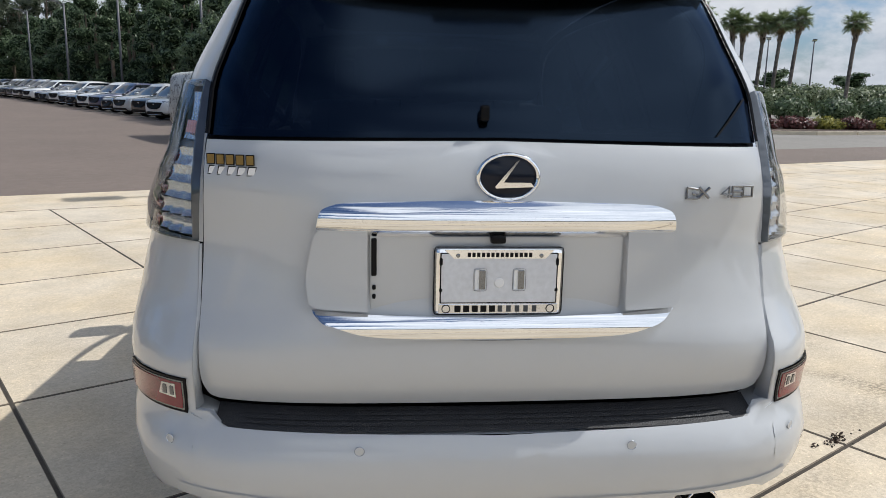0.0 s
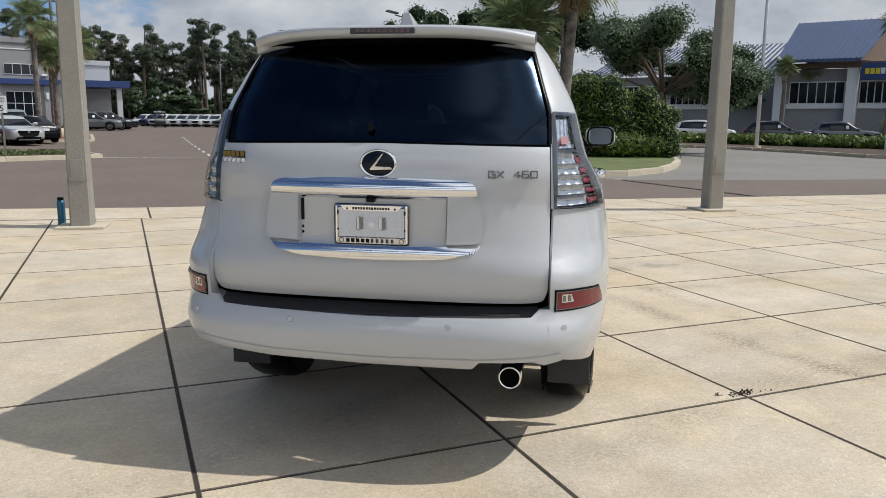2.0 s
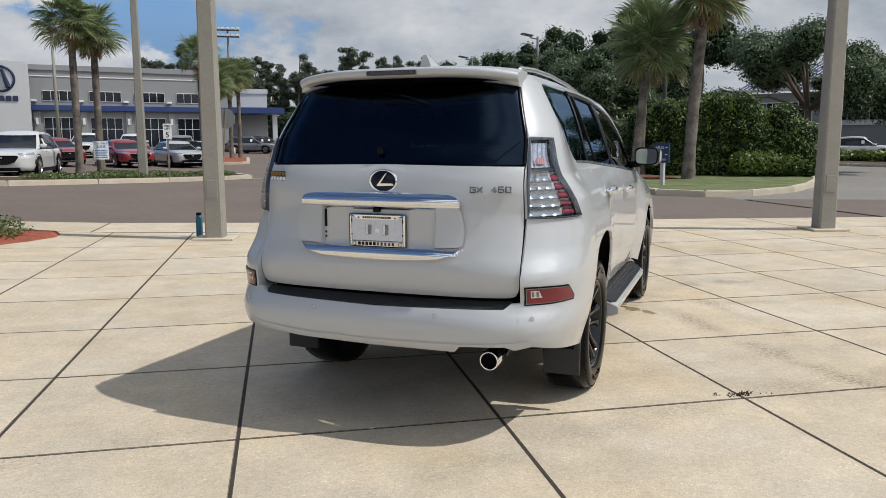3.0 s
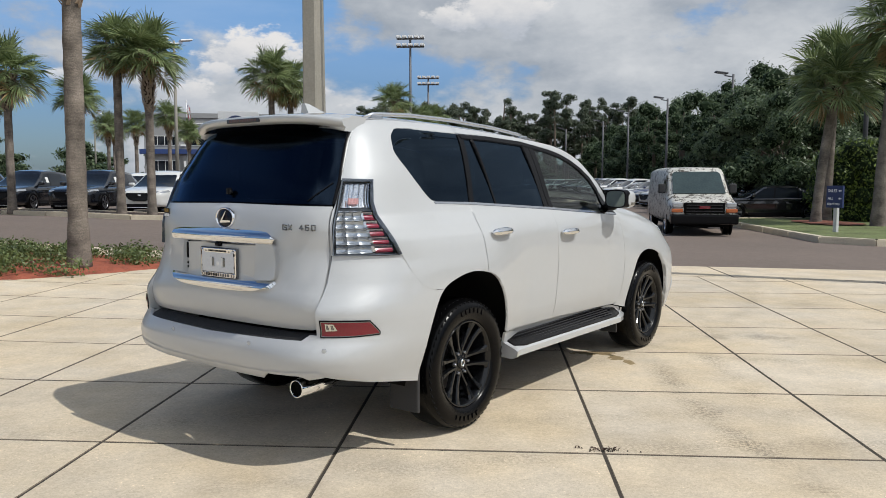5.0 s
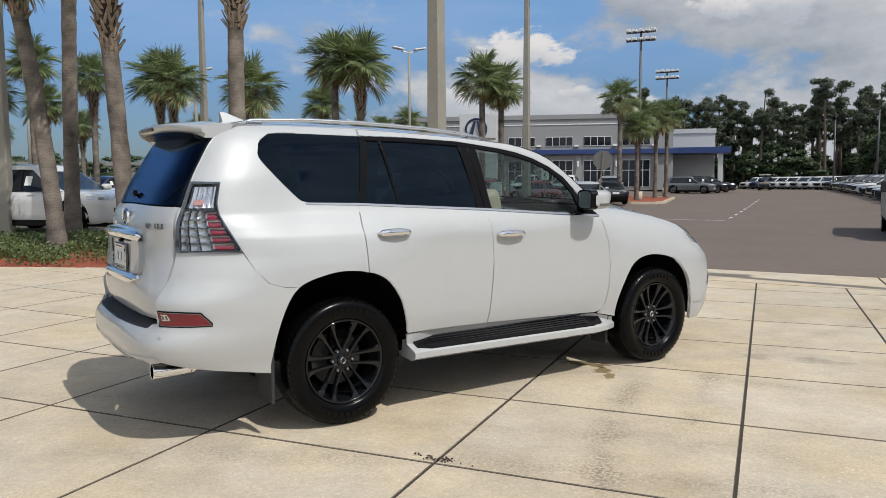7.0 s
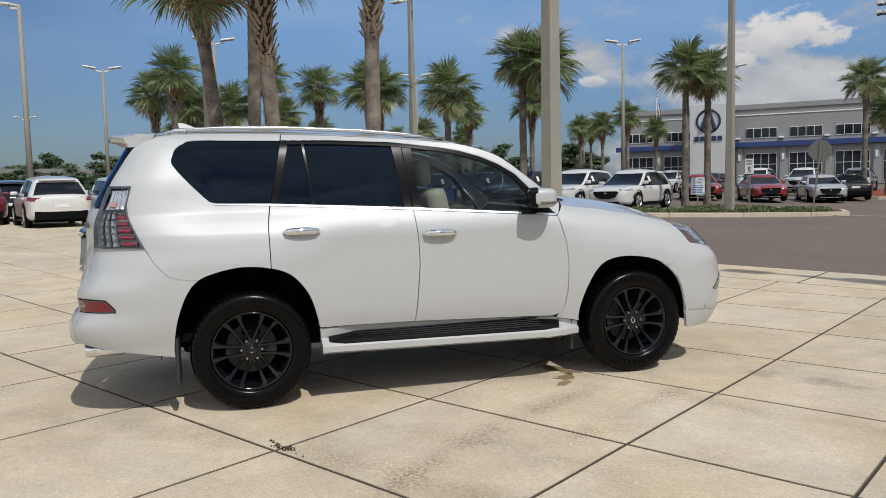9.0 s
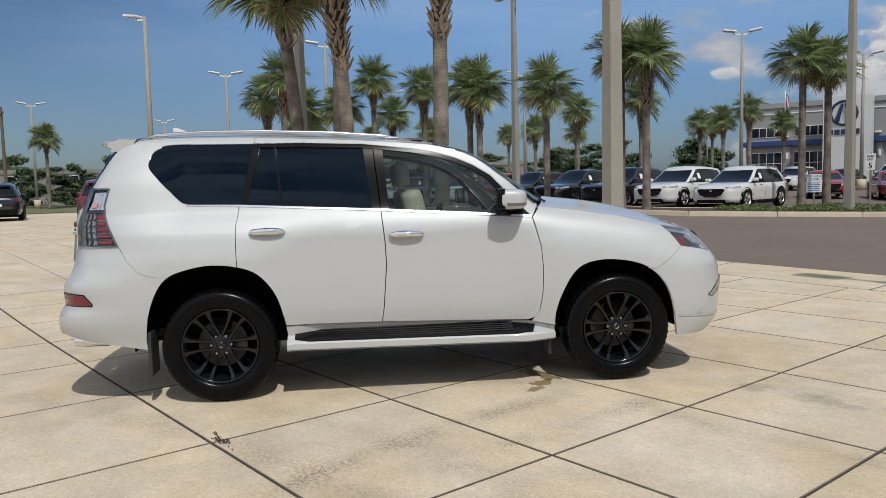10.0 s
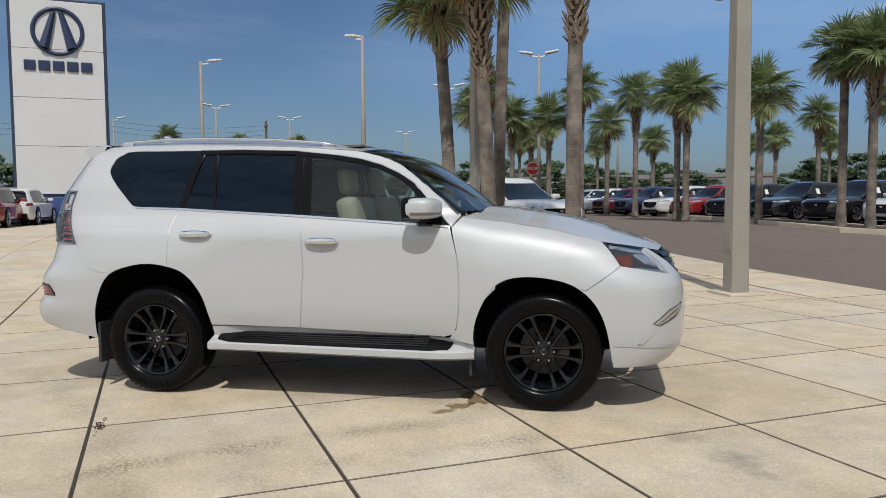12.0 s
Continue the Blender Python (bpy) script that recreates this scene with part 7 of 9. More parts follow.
for x, y in ((-62, -4), (-66, 12), (-70, -20)):
    up = thing("utility_pole", "weathered wooden utility pole", "utility pole", "utility poles", pose(x, y, .34))
    part("mast", tube(bmesh.new(), [(0, 0, 0), (0, 0, 8.6)], [.16, .11], 8), M_OAKBARK, up)
    part("crossarm", boxed(-.9, -.06, 8.0, .9, .06, 8.14), M_OAKBARK, up)
for dz in (0, -.45, -.9):
    wire = tube(bmesh.new(), [(-62 - 8 * k / 12, -4 - 16 * k / 12, 8.5 + dz - .6 * math.sin(math.pi * k / 12)) for k in range(13)], [.012] * 13, 4)
    tagged(part("overhead_wire", wire, M_BLACKTRIM, label="thin sagging overhead wire between poles"), category="wire")
    wire = tube(bmesh.new(), [(-62 - 4 * k / 12, -4 + 16 * k / 12, 8.5 + dz - .6 * math.sin(math.pi * k / 12)) for k in range(13)], [.012] * 13, 4)
    tagged(part("overhead_wire", wire, M_BLACKTRIM, label="thin sagging overhead wire between poles"), category="wire")

# ---- buildings ----
def facade(name, label, x, y, rz, w, d, h, wall, bays, rows, band=None, top=None):
    """A long building, its front along local x facing local -y; bays: (x0, x1), rows: (z0, z1, panes)."""
    root = thing(name, label, "building", "", pose(x, y, land(x, y), rz=rz))
    body = part("wall", boxed(0, 0, 0, w, d, h), wall, root)
    part("parapet", boxed(-.1, -.12, h - .45, w + .1, d + .1, h + .05, .02), wall, root)
    for x0, x1 in bays:
        for z0, z1, n in rows:
            win = part("window", boxed(x0, -.06, z0, x1, .05, z1), M_FRAME, root, "white-framed dark window")
            for i in range(n):
                a, b = x0 + (x1 - x0) * i / n + .03, x0 + (x1 - x0) * (i + 1) / n - .03
                zs = [z0 + .03, z0 + (z1 - z0) * .62, z1 - .03] if z1 - z0 > 2 else [z0 + .03, z1 - .03]
                for za, zb in zip(zs, zs[1:]):
                    part("pane", boxed(a, -.075, za + .03, b, -.05, zb - .03), M_WINDOW, win)
    if band:
        part("blue_band", boxed(-.4, -.5, band[0], w + .4, .05, band[1], .02), M_BLUE, root, "blue metal fascia band")
    return root


deal = facade("dealership", "long grey dealership building with a blue fascia", -33.2, 73.34, 14.0, 29.8, 25, 8.0, M_STUCCO, [(.6 + 4.0 * i, 3.45 + 4.0 * i) for i in range(7)], ((.3, 3.2, 4), (4.70, 5.7, 4)), (3.82, 4.32))
for i in range(7):
    part("wall_lamp", boxed(3.6 + 4.0 * i, -.35, 4.62, 4.1 + 4.0 * i, 0, 4.80, .04), M_LAMPHEAD, deal)
    part("wall_lamp", boxed(3.9 + 4.0 * i, -.32, 2.5, 4.12 + 4.0 * i, -.2, 3.1, .03), M_LAMPHEAD, deal, "pale box wall lamp")
    part("pilaster", boxed(3.75 + 4.0 * i, -.22, 0, 4.3 + 4.0 * i, .02, 3.78, .02), M_STUCCO, deal)
part("cornice", boxed(-.06, -.06, 6.95, 29.86, .02, 7.05, .02), M_FRAME, deal, "thin pale cornice line")
part("siren", boxed(10.6, -.25, 6.25, 10.85, 0, 6.6, .04), M_LAMPHEAD, deal, "small white wall fitting")
part("roof_aerial", tube(bmesh.new(), [(14.2, .6, 8.0), (14.2, .6, 9.3)], [.03, .02], 6), M_FRAME, deal)
for k in range(3):
    part("roof_unit", boxed(5 + 9 * k, 9, 8.0, 7.5 + 9 * k, 11.5, 8.6, .05), M_PANEL, deal)
tower = thing("entrance_tower", "pale metal entrance tower with a dark round emblem", "building", "", pose(-25.1, 72.8, .34, rz=14))
part("panel", boxed(0, -.9, 0, 3.9, 1.2, 8.35, .03), M_PANEL, tower)
part("emblem", spin(bmesh.new(), [(0, .96), (.10, .98), (.12, 1.07), (.10, 1.16), (0, 1.18)], 36, m=pose(1.75, -.9, 6.75, rz=-90)), M_SIGNINK, tower, "dark ring emblem", True)
for sg in (-1, 1):
    part("emblem_leg", tube(bmesh.new(), [(1.75 + sg * .14, -.98, 7.6), (1.75 + sg * .58, -.98, 6.0)], [.12, .24], 6), M_SIGNINK, tower)
for k in range(5):
    part("sign_letter", boxed(.45 + k * .54, -1.0, 4.82, .88 + k * .54, -.85, 5.28, .03), M_SIGNINK, tower, "dark sign letter shape")
annex = facade("service_annex", "lower pale service wing with a blue canopy", -6.7, 86.0, 6.0, 6.2, 14, 6.7, M_PANEL, [], ())
part("canopy", boxed(-4.0, -4.6, 3.9, 7.6, 0, 4.55, .03), M_BLUE, annex, "blue canopy fascia")
for x in (-3.0, 1.4, 6.6):
    part("canopy_leg", boxed(x - .25, -4.2, 0, x + .25, -3.7, 3.9, .02), M_PANEL, annex)

# far showroom with a blue roof across the lane
show = thing("showroom", "far showroom with a blue metal roof and timber gable", "building", "", pose(51.7, 56.8, 0, rz=-58))
part("wall", boxed(-12, 4, 0, 6.5, 26, 6.2), M_STUCCO, show)
part("wall", boxed(6.5, 2, 0, 16.6, 18, 6.4), M_STUCCO, show)
part("side_wing", boxed(16.6, 3, 0, 19.2, 20, 6.4, .02), M_TAN, show, "tan block side wing")
for z in (1.6, 3.2, 4.8):
    part("block_course", boxed(16.7, 2.96, z, 19.2, 3.0, z + .08), M_STUCCO, show)


def slope(name, pts, thick, m_, label=""):
    """A roof plane of four corners with its thickness."""
    V_ = [Vector(p) for p in pts] + [Vector(p) - Vector((0, 0, thick)) for p in pts]
    return raw(name, [tuple(v) for v in V_], [(0, 1, 2, 3), (7, 6, 5, 4), (0, 4, 5, 1), (1, 5, 6, 2), (2, 6, 7, 3), (3, 7, 4, 0)], m_, show, label)


slope("roof", [(6.5, -.5, 7.1), (13.2, -.5, 7.1), (14.7, 8, 11.2), (6.5, 8, 11.2)], .25, M_ROOFBLUE, "blue standing seam roof")
slope("roof", [(6.5, 8, 11.2), (14.7, 8, 11.2), (16.7, 16, 7.7), (6.5, 16, 7.7)], .25, M_ROOFBLUE, "blue standing seam roof")
for k in range(17):
    u = 6.5 + k * .42
    e = u + 1.5 * max(0, u - 6.5) / 6.7
    slope("roof_seam", [(u, -.5, 7.18), (u + .06, -.5, 7.18), (e + .06, 8, 11.28), (e, 8, 11.28)], .1, M_ROOFBLUE)
slope("low_roof", [(-13, 3, 6.6), (6.5, 3, 6.6), (6.5, 14, 9.9), (-13, 14, 9.9)], .3, M_PANEL, "pale ribbed metal roof")
for k in range(40):
    u = -12.9 + k * .49
    slope("low_roof_rib", [(u, 3, 6.72), (u + .15, 3, 6.72), (u + .15, 14, 10.02), (u, 14, 10.02)], .13, M_ROOFBLUE)
raw("gable", [(13.1, -.4, 6.9), (16.6, 15.9, 7.5), (14.6, 8, 11.0), (12.9, -.3, 6.9), (16.4, 15.9, 7.5), (14.4, 8, 11.0)], [(0, 1, 2), (3, 5, 4), (0, 2, 5, 3), (1, 4, 5, 2), (0, 3, 4, 1)], M_WOOD, show, "dark timber gable")
part("timber_beam", boxed(6.5, .6, 6.4, 16.6, 1.6, 6.85, .03), M_WOOD, show)
for x in (6.6, 12.5, 16.4):
    part("column", boxed(x - .45, .9, 0, x + .45, 1.9, 6.4, .03), M_FRAME, show, "white square column")
part("sign_board", boxed(13.2, .25, 5.3, 16.1, .55, 6.7, .03), M_BLUE, show, "dark blue sign board")
M_YELLOW = mat("yellow_sign", (.62, .50, .04), .5)
for k in range(6):
    part("sign_letter", boxed(13.5 + k * .39, .17, 5.75, 13.83 + k * .39, .27, 6.25, .03), M_YELLOW if k < 3 else M_FRAME, show, "plain sign letter shape")
for x0, n, w in ((7.3, 6, 4.6), (13.0, 5, 3.0), (-11, 8, 5.2), (-4.5, 8, 5.2)):
    y0 = 1.9 if x0 > 0 else 3.9
    win = part("window", boxed(x0, y0 - .05, 3.3, x0 + w, y0 + .12, 5.3), M_FRAME, show, "long dark window band")
    for i in range(n):
        part("pane", boxed(x0 + .1 + i * (w - .1) / n, y0 - .10, 3.4, x0 + (i + 1) * (w - .1) / n, y0 - .03, 5.2), M_WINDOW, win)
    part("plinth", boxed(x0 - .2, y0 - .2, 2.9, x0 + w + .2, y0 + .1, 3.3), M_FRAME, show)
for x, y in ((84, 52), (88, 50), (93, 47)):
    lot_lamp(x, y, 8.5, 2, 30, True, "distant grey lot lamp beyond the hedge")
M_GREYWALL = mat("grey_shed_wall", (0.21, 0.205, 0.20), 0.9, var=0.1, scale=0.6)
# low sheds west of the lot
for x, y, rz, w, h in ((-92, 38, 60, 30, 3.9), (-88, 60, 45, 26, 4.0), (-84, 12, 84, 24, 3.8)):
    facade("warehouse", "low grey warehouse beyond the lot", x, y, rz, w, 14, h, M_GREYWALL, [(3 + 6 * i, 6 + 6 * i) for i in range(3)], ((1.0, 3.2, 3),))

# pylon sign west of the pad
pyl = thing("pylon_sign", "tall pale pylon sign with a dark round emblem", "sign", "", pose(-33.5, -2.4, .3, rz=92))
part("frame", boxed(-2.15, -.28, .1, 2.15, .28, 10.9, .04), mat("navy_edge", (.02, .03, .07), .5), pyl, "navy edge frame")
for k in range(4):
    part("face_panel", boxed(-2.0, -.36, 1.45 + 2.33 * k, 2.0, -.24, 1.45 + 2.33 * (k + 1) - .02, .01), M_PANEL, pyl, "pale metal face panel")
part("plinth", boxed(-2.3, -.4, -.2, 2.3, .4, 1.3, .03), mat("navy_plinth", (.03, .06, .2), .5), pyl)
bm = spin(bmesh.new(), [(0, .98), (.10, 1.0), (.12, 1.08), (.10, 1.16), (0, 1.18)], 40, m=pose(0, -.36, 9.3, rz=-90))
part("emblem", bm, M_SIGNINK, pyl, "dark ring emblem", True)
for sg in (-1, 1):
    part("emblem_leg", tube(bmesh.new(), [(sg * .16, -.44, 10.2), (sg * .62, -.44, 8.5)], [.12, .26], 6), M_SIGNINK, pyl)
for k in range(5):
    part("sign_letter", boxed(-1.5 + k * .62, -.46, 7.4, -1.0 + k * .62, -.34, 7.88, .04), M_SIGNINK, pyl, "dark sign letter shape")
# ---- parked cars ----
def paint(name, col, rough=0.3):
    return mat(name, col, rough, 0.0, var=0.02, scale=1.5, coat=1.0)


PAINTS = {"white": paint("white_car_paint", (.60, .60, .59)), "black": paint("black_car_paint", (.006, .007, .010), .2), "red": paint("dark_red_car_paint", (.22, .012, .015)), "silver": paint("silver_car_paint", (.36, .37, .38), .3),
          "grey": paint("grey_car_paint", (.10, .11, .12)), "blue": paint("navy_car_paint", (.012, .022, .075)), "maroon": paint("maroon_car_paint", (.10, .008, .014))}
M_CARGLASS = mat("dark_car_glass", (.010, .013, .018), .05, var=.05, spec=.38)
KINDS = {  # length, width, height, bonnet, belt, cowl y, roof front y, roof rear y, tail glass y, wheelbase, wheel radius
    "suv": (4.90, 1.95, 1.70, .985, 1.045, 1.16, .16, -1.80, -2.22, 2.86, .385),
    "sedan": (4.75, 1.84, 1.43, .88, .93, 1.10, .30, -1.00, -1.72, 2.76, .345),
}
M_LAMPCAR = mat("car_lamp_glass", (.42, .44, .47), .12, .5, var=.3, scale=40, coat=1.0)
M_RIMGREY = mat("grey_alloy", (.16, .16, .17), .3, .8, var=.1)
M_STICKER = mat("white_sticker", (.75, .75, .74), .6, var=.03)


def parked_car(colour, kind, label):
    Ln, Wd, Ht, zb, belt, yc, yr0, yr1, yt, wb, wr = KINDS[kind]
    root = thing("car", label, "car", "parked cars")
    pm = PAINTS[colour]
    F, R, w = Ln / 2, -Ln / 2, Wd / 2
    deck = belt + .02 if kind == "suv" else belt - .01
    # lower body: stations (y, width, underside, top)
    st = [(R, .60, .48, deck - .26), (R + .03, .76, .38, deck - .12), (R + .10, .87, .31, deck - .03), (R + .30, .945, .26, deck), (yt + .1, .985, .24, deck), (yr1 + .3, 1.0, .22, belt + .01), (0, 1.0, .22, belt), (yc, 1.0, .22, belt - .01), (F - .80, .985, .22, zb + .025),
          (F - .45, .95, .23, zb - .025), (F - .25, .90, .25, zb - .070), (F - .12, .83, .28, zb - .125), (F - .04, .72, .33, zb - .20), (F, .58, .40, zb - .30)]
    cw, c0, c1 = (curve([(q[0], q[k]) for q in st]) for k in (1, 2, 3))
    sec = [(.80, 0.0), (.93, .05), (.975, .16), (.99, .30), (.985, .46), (.995, .60), (1.0, .72), (.975, .84), (.93, .93), (.86, .975), (.70, 1.0), (.40, 1.02), (0, 1.025)]

    def flank(y, z):
        q = min(.999, max(0, (z - c0(y)) / (c1(y) - c0(y))))
        i = next(k for k in range(len(sec) - 1) if sec[k + 1][1] >= q)
        (xa, qa), (xb, qb) = sec[i], sec[i + 1]
        return w * cw(y) * (xa + (xb - xa) * (q - qa) / (qb - qa))

    bm = bmesh.new()
    rings = []
    ys = [R, R + .03, R + .07, R + .12, R + .2, R + .3] + [R + .3 + (F - R - .75) * i / 16 for i in range(1, 17)] + [F - .35, F - .25, F - .18, F - .12, F - .07, F - .03, F]
    for y in ys:
        half = [(x * w * cw(y), c0(y) + (c1(y) - c0(y)) * q) for x, q in sec]
        rings.append([bm.verts.new((x, y, z)) for x, z in half + [(-x, z) for x, z in half[-2::-1]]])
    for a, b in zip(rings, rings[1:]):
        for i in range(len(a) - 1):
            bm.faces.new((a[i], b[i], b[i + 1], a[i + 1]))
        bm.faces.new((a[-1], b[-1], b[0], a[0]))
    bm.faces.new(rings[0][::-1])
    bm.faces.new(rings[-1])
    bmesh.ops.recalc_face_normals(bm, faces=bm.faces)
    part("body", bm, pm, root, smooth=True)
    # greenhouse: a rounded shell of glass and pillars between belt and roof
    zt = Ht - .055
    N = 7

    def level(v):
        """Half outline at a height: windscreen, pillar, doors, rear pillar, rear window."""
        z = belt - .03 + (zt - belt + .03) * v
        hw = w * (.925 - .24 * v ** 1.15)
        yf, yr = yc + (yr0 - yc) * v ** .93, yt + (yr1 - yt) * v ** 1.3
        P = [(hw * k / 4 * .90, yf + .10 * (1 - (k / 4) ** 2)) for k in range(5)]
        P += [(hw * .965, yf - .035), (hw, yf - .12)]
        yb, yd, ye = -.02 - .10 * v, -1.02 - .06 * v if kind == "suv" else -.92 - .02 * v, yr + (.24 + .20 * (1 - v) if kind == "suv" else .20)
        P += [(hw, yf - .12 + (yb + .03 - yf + .12) * k / 3) for k in (1, 2, 3)] + [(hw, yb - .03)]
        P += [(hw, yb - .03 + (yd + .025 - yb + .03) * k / 2) for k in (1, 2)] + [(hw * .997, yd - .025)]
        P += [(hw * .992, (yd - .025 + ye) / 2), (hw * .98, ye)]
        P += [(hw * .955, yr + .06), (hw * .86, yr)] + [(hw * .86 * (1 - k / 3), yr - .05 * (1 - (1 - k / 3) ** 2)) for k in (1, 2, 3)]
        # the roof falls away to the tail and a little to the windscreen
        return [Vector((x, y, z - v * (.13 * max(0, (-y - .1) / 1.9) ** 2 + .05 * max(0, (y + .5) / .8) ** 2))) for x, y in P]

    L = [level(i / N) for i in range(N + 1)]

    def shell(name, i0, i1, j0, j1, m_, label="", off=0.0, sides=(1, -1)):
        for sg in sides:
            V, Fc = [], []
            for j in range(j0, j1 + 1):
                for i in range(i0, i1 + 1):
                    p = L[j][i]
                    V.append((sg * (p.x + off * (1 if i > 4 else 0)), p.y + off * (1 if i < 5 else -1 if i > 15 else 0), p.z))
            m = i1 - i0 + 1
            for j in range(j1 - j0):
                for i in range(i1 - i0):
                    q = (j * m + i, j * m + i + 1, (j + 1) * m + i + 1, (j + 1) * m + i)
                    Fc.append(q if sg > 0 else q[::-1])
            raw(name, V, Fc, m_, root, label, True)

    top = N - 1
    for sg in (1,):
        V, Fc = [], []
        for j in range(0, top + 1):
            V += [(-L[j][i].x, L[j][i].y, L[j][i].z) for i in range(4, 0, -1)] + [tuple(L[j][i]) for i in range(5)]
        for j in range(top):
            Fc += [(j * 9 + i, j * 9 + i + 1, j * 9 + 10 + i, j * 9 + 9 + i) for i in range(8)]
        raw("windscreen", V, Fc, M_CARGLASS, root, "dark windscreen", True)
        V, Fc = [], []
        for j in range(1, top + 1):
            V += [tuple(L[j][i]) for i in range(17, 21)] + [(-L[j][i].x, L[j][i].y, L[j][i].z) for i in range(19, 16, -1)]
        for j in range(top - 1):
            Fc += [(j * 7 + i, j * 7 + i + 1, j * 7 + 8 + i, j * 7 + 7 + i) for i in range(6)]
        raw("rear_window", V, Fc, M_CARGLASS, root, "dark rear window", True)
    shell("windscreen_pillar", 4, 6, 0, top, pm)
    shell("side_window", 6, 9, 0, top, M_CARGLASS, "dark side window")
    shell("door_pillar", 9, 10, 0, top, M_BLACKTRIM)
    shell("side_window", 10, 12, 0, top, M_CARGLASS, "dark side window")
    shell("door_pillar", 12, 13, 0, top, M_BLACKTRIM)
    shell("side_window", 13, 15, 0, top, M_CARGLASS, "dark quarter window")
    shell("rear_pillar", 15, 17, 0, top, pm)
    shell("roof_edge", 0, 20, top, N, pm)
    # roof skin over the top ring
    bm = bmesh.new()
    g = []
    for i in range(21):
        p = L[N][i]
        crown = .055 * math.sin(math.pi * min(1, max(0, (i - 1) / 19)) * .999 + .0005) ** .5
        g.append([bm.verts.new((p.x * k / 4, p.y, p.z + crown * (1 - (abs(k) / 4) ** 3))) for k in range(-4, 5)])
    for p, q in zip(g, g[1:]):
        for i in range(8):
            if (p[i].co - q[i].co).length + (p[i + 1].co - q[i + 1].co).length > 1e-5:
                bm.faces.new((p[i], p[i + 1], q[i + 1], q[i]))
    bmesh.ops.remove_doubles(bm, verts=bm.verts, dist=1e-4)
    bmesh.ops.recalc_face_normals(bm, faces=bm.faces)
    part("roof", bm, pm, root, smooth=True)
    if kind == "suv":
        part("roof_spoiler", boxed(-w * .56, yr1 - .22, zt - .135, w * .56, yr1 + .02, zt - .095, .015), pm, root)
    for sg in (1, -1):
        # lamps lie on the flank and wrap round the corners
        for nm, ya, yb, za, zb_, dz, m_, lb in (("head_lamp", F - .60, F - .07, zb - .155, zb - .085, -.03, M_LAMPCAR, "clear slim head lamp"), ("tail_lamp", R + .04, R + .38, deck - .21, deck - .09, .02, M_RED, "red tail lamp")):
            V, Fc = [], []
            for i in range(9):
                y = ya + (yb - ya) * i / 8
                for z in (za, (za + zb_) / 2, zb_):
                    zz = z + dz * i / 8
                    V.append((sg * (flank(y, zz) + .008), y + (.008 if nm == "head_lamp" else -.008), zz))
            Fc = [(3 * i + j, 3 * i + 3 + j, 3 * i + 4 + j, 3 * i + 1 + j) for i in range(8) for j in range(2)]
            raw(nm, V, [f if sg < 0 else f[::-1] for f in Fc], m_, root, lb, True)
        part("door_mirror", boxed(min(sg * w * .90, sg * (w + .13)), yc - .40, belt + .015, max(sg * w * .90, sg * (w + .13)), yc - .24, belt + .15, .045), pm, root, smooth=True)
        for y in (.28, -.72):
            part("door_handle", boxed(min(sg * (flank(y, belt - .12) - .01), sg * (flank(y, belt - .12) + .022)), y - .09, belt - .135, max(sg * (flank(y, belt - .12) - .01), sg * (flank(y, belt - .12) + .022)), y + .09, belt - .11, .008), pm if colour != "white" else M_SATIN, root)
        for y in (yc - .22, -.06, -1.10):
            V = [(sg * (flank(y + d, z) + .0015), y + d, z) for z in (.34, .5, .66, .82, belt - .06) for d in (-.006, .006)]
            raw("door_gap", V, [(2 * k, 2 * k + 1, 2 * k + 3, 2 * k + 2) for k in range(4)], M_BLACKTRIM, root)
        if kind == "suv":
            p = L[3][8]
            part("window_sticker", boxed(-.004, -.10, -.12, .004, .10, .12, m=pose(sg * (p.x + .008), p.y - .05, p.z, ry=sg * -20)), M_STICKER, root, "white paper sticker")
        for y in (wb / 2 + .02, -wb / 2 + .02):
            ra = wr + .07
            fan = [(y + ra * math.cos(radians(-14 + 208 * k / 22)), max(.24, wr + ra * math.sin(radians(-14 + 208 * k / 22)))) for k in range(23)]
            V = [(sg * (flank(min(max(a, R + .1), F - .1), max(z, .3)) + .004), a, z) for a, z in fan] + [(sg * (w - .10), a, z) for a, z in fan]
            # dark sheet laid on the flank stands for the shaded arch hollow
            raw("arch_shade", V, [tuple(range(23))] + [(k, k + 1, k + 24, k + 23) for k in range(22)], M_UNDER, root)
            whl = new("wheel")
            whl.parent = root
            whl.matrix_basis = pose(sg * (w - .098), y, wr, rz=0 if sg > 0 else 180)
            part("tyre", CARTYRE(wr), M_RUBBER, whl, smooth=True)
            part("rim", CARRIM(wr), M_SATIN if colour in ("white", "silver", "red") else M_RIMGREY, whl, "alloy rim")
        part("sill", boxed(min(sg * (w * .90), sg * (w * .985)), -wb / 2 + .46, .20, max(sg * (w * .90), sg * (w * .985)), wb / 2 - .43, .34, .02), M_BLACKTRIM, root)
    gp = [(-.50, zb - .19), (.50, zb - .19), (.56, zb - .24), (.44, zb - .42), (.20, zb - .50), (-.20, zb - .50), (-.44, zb - .42), (-.56, zb - .24)]
    part("grille", poly_slab([(x * (1 if kind == "suv" else .9), F + .016 - .05 * (abs(x) / .5) ** 2, z) for x, z in gp][::-1], .06), M_BLACKTRIM, root, "black five-sided grille")
    part("grille_badge", boxed(-.06, F + .012, zb - .33, .06, F + .024, zb - .24, .01), M_SATIN, root)
    part("lower_intake", boxed(-w * .60, F - .16, .26, w * .60, F + .006, .39, .03), M_BLACKTRIM, root)
    part("skid_strip", boxed(-w * .52, F - .10, .235, w * .52, F + .014, .262, .01), M_SATIN, root)
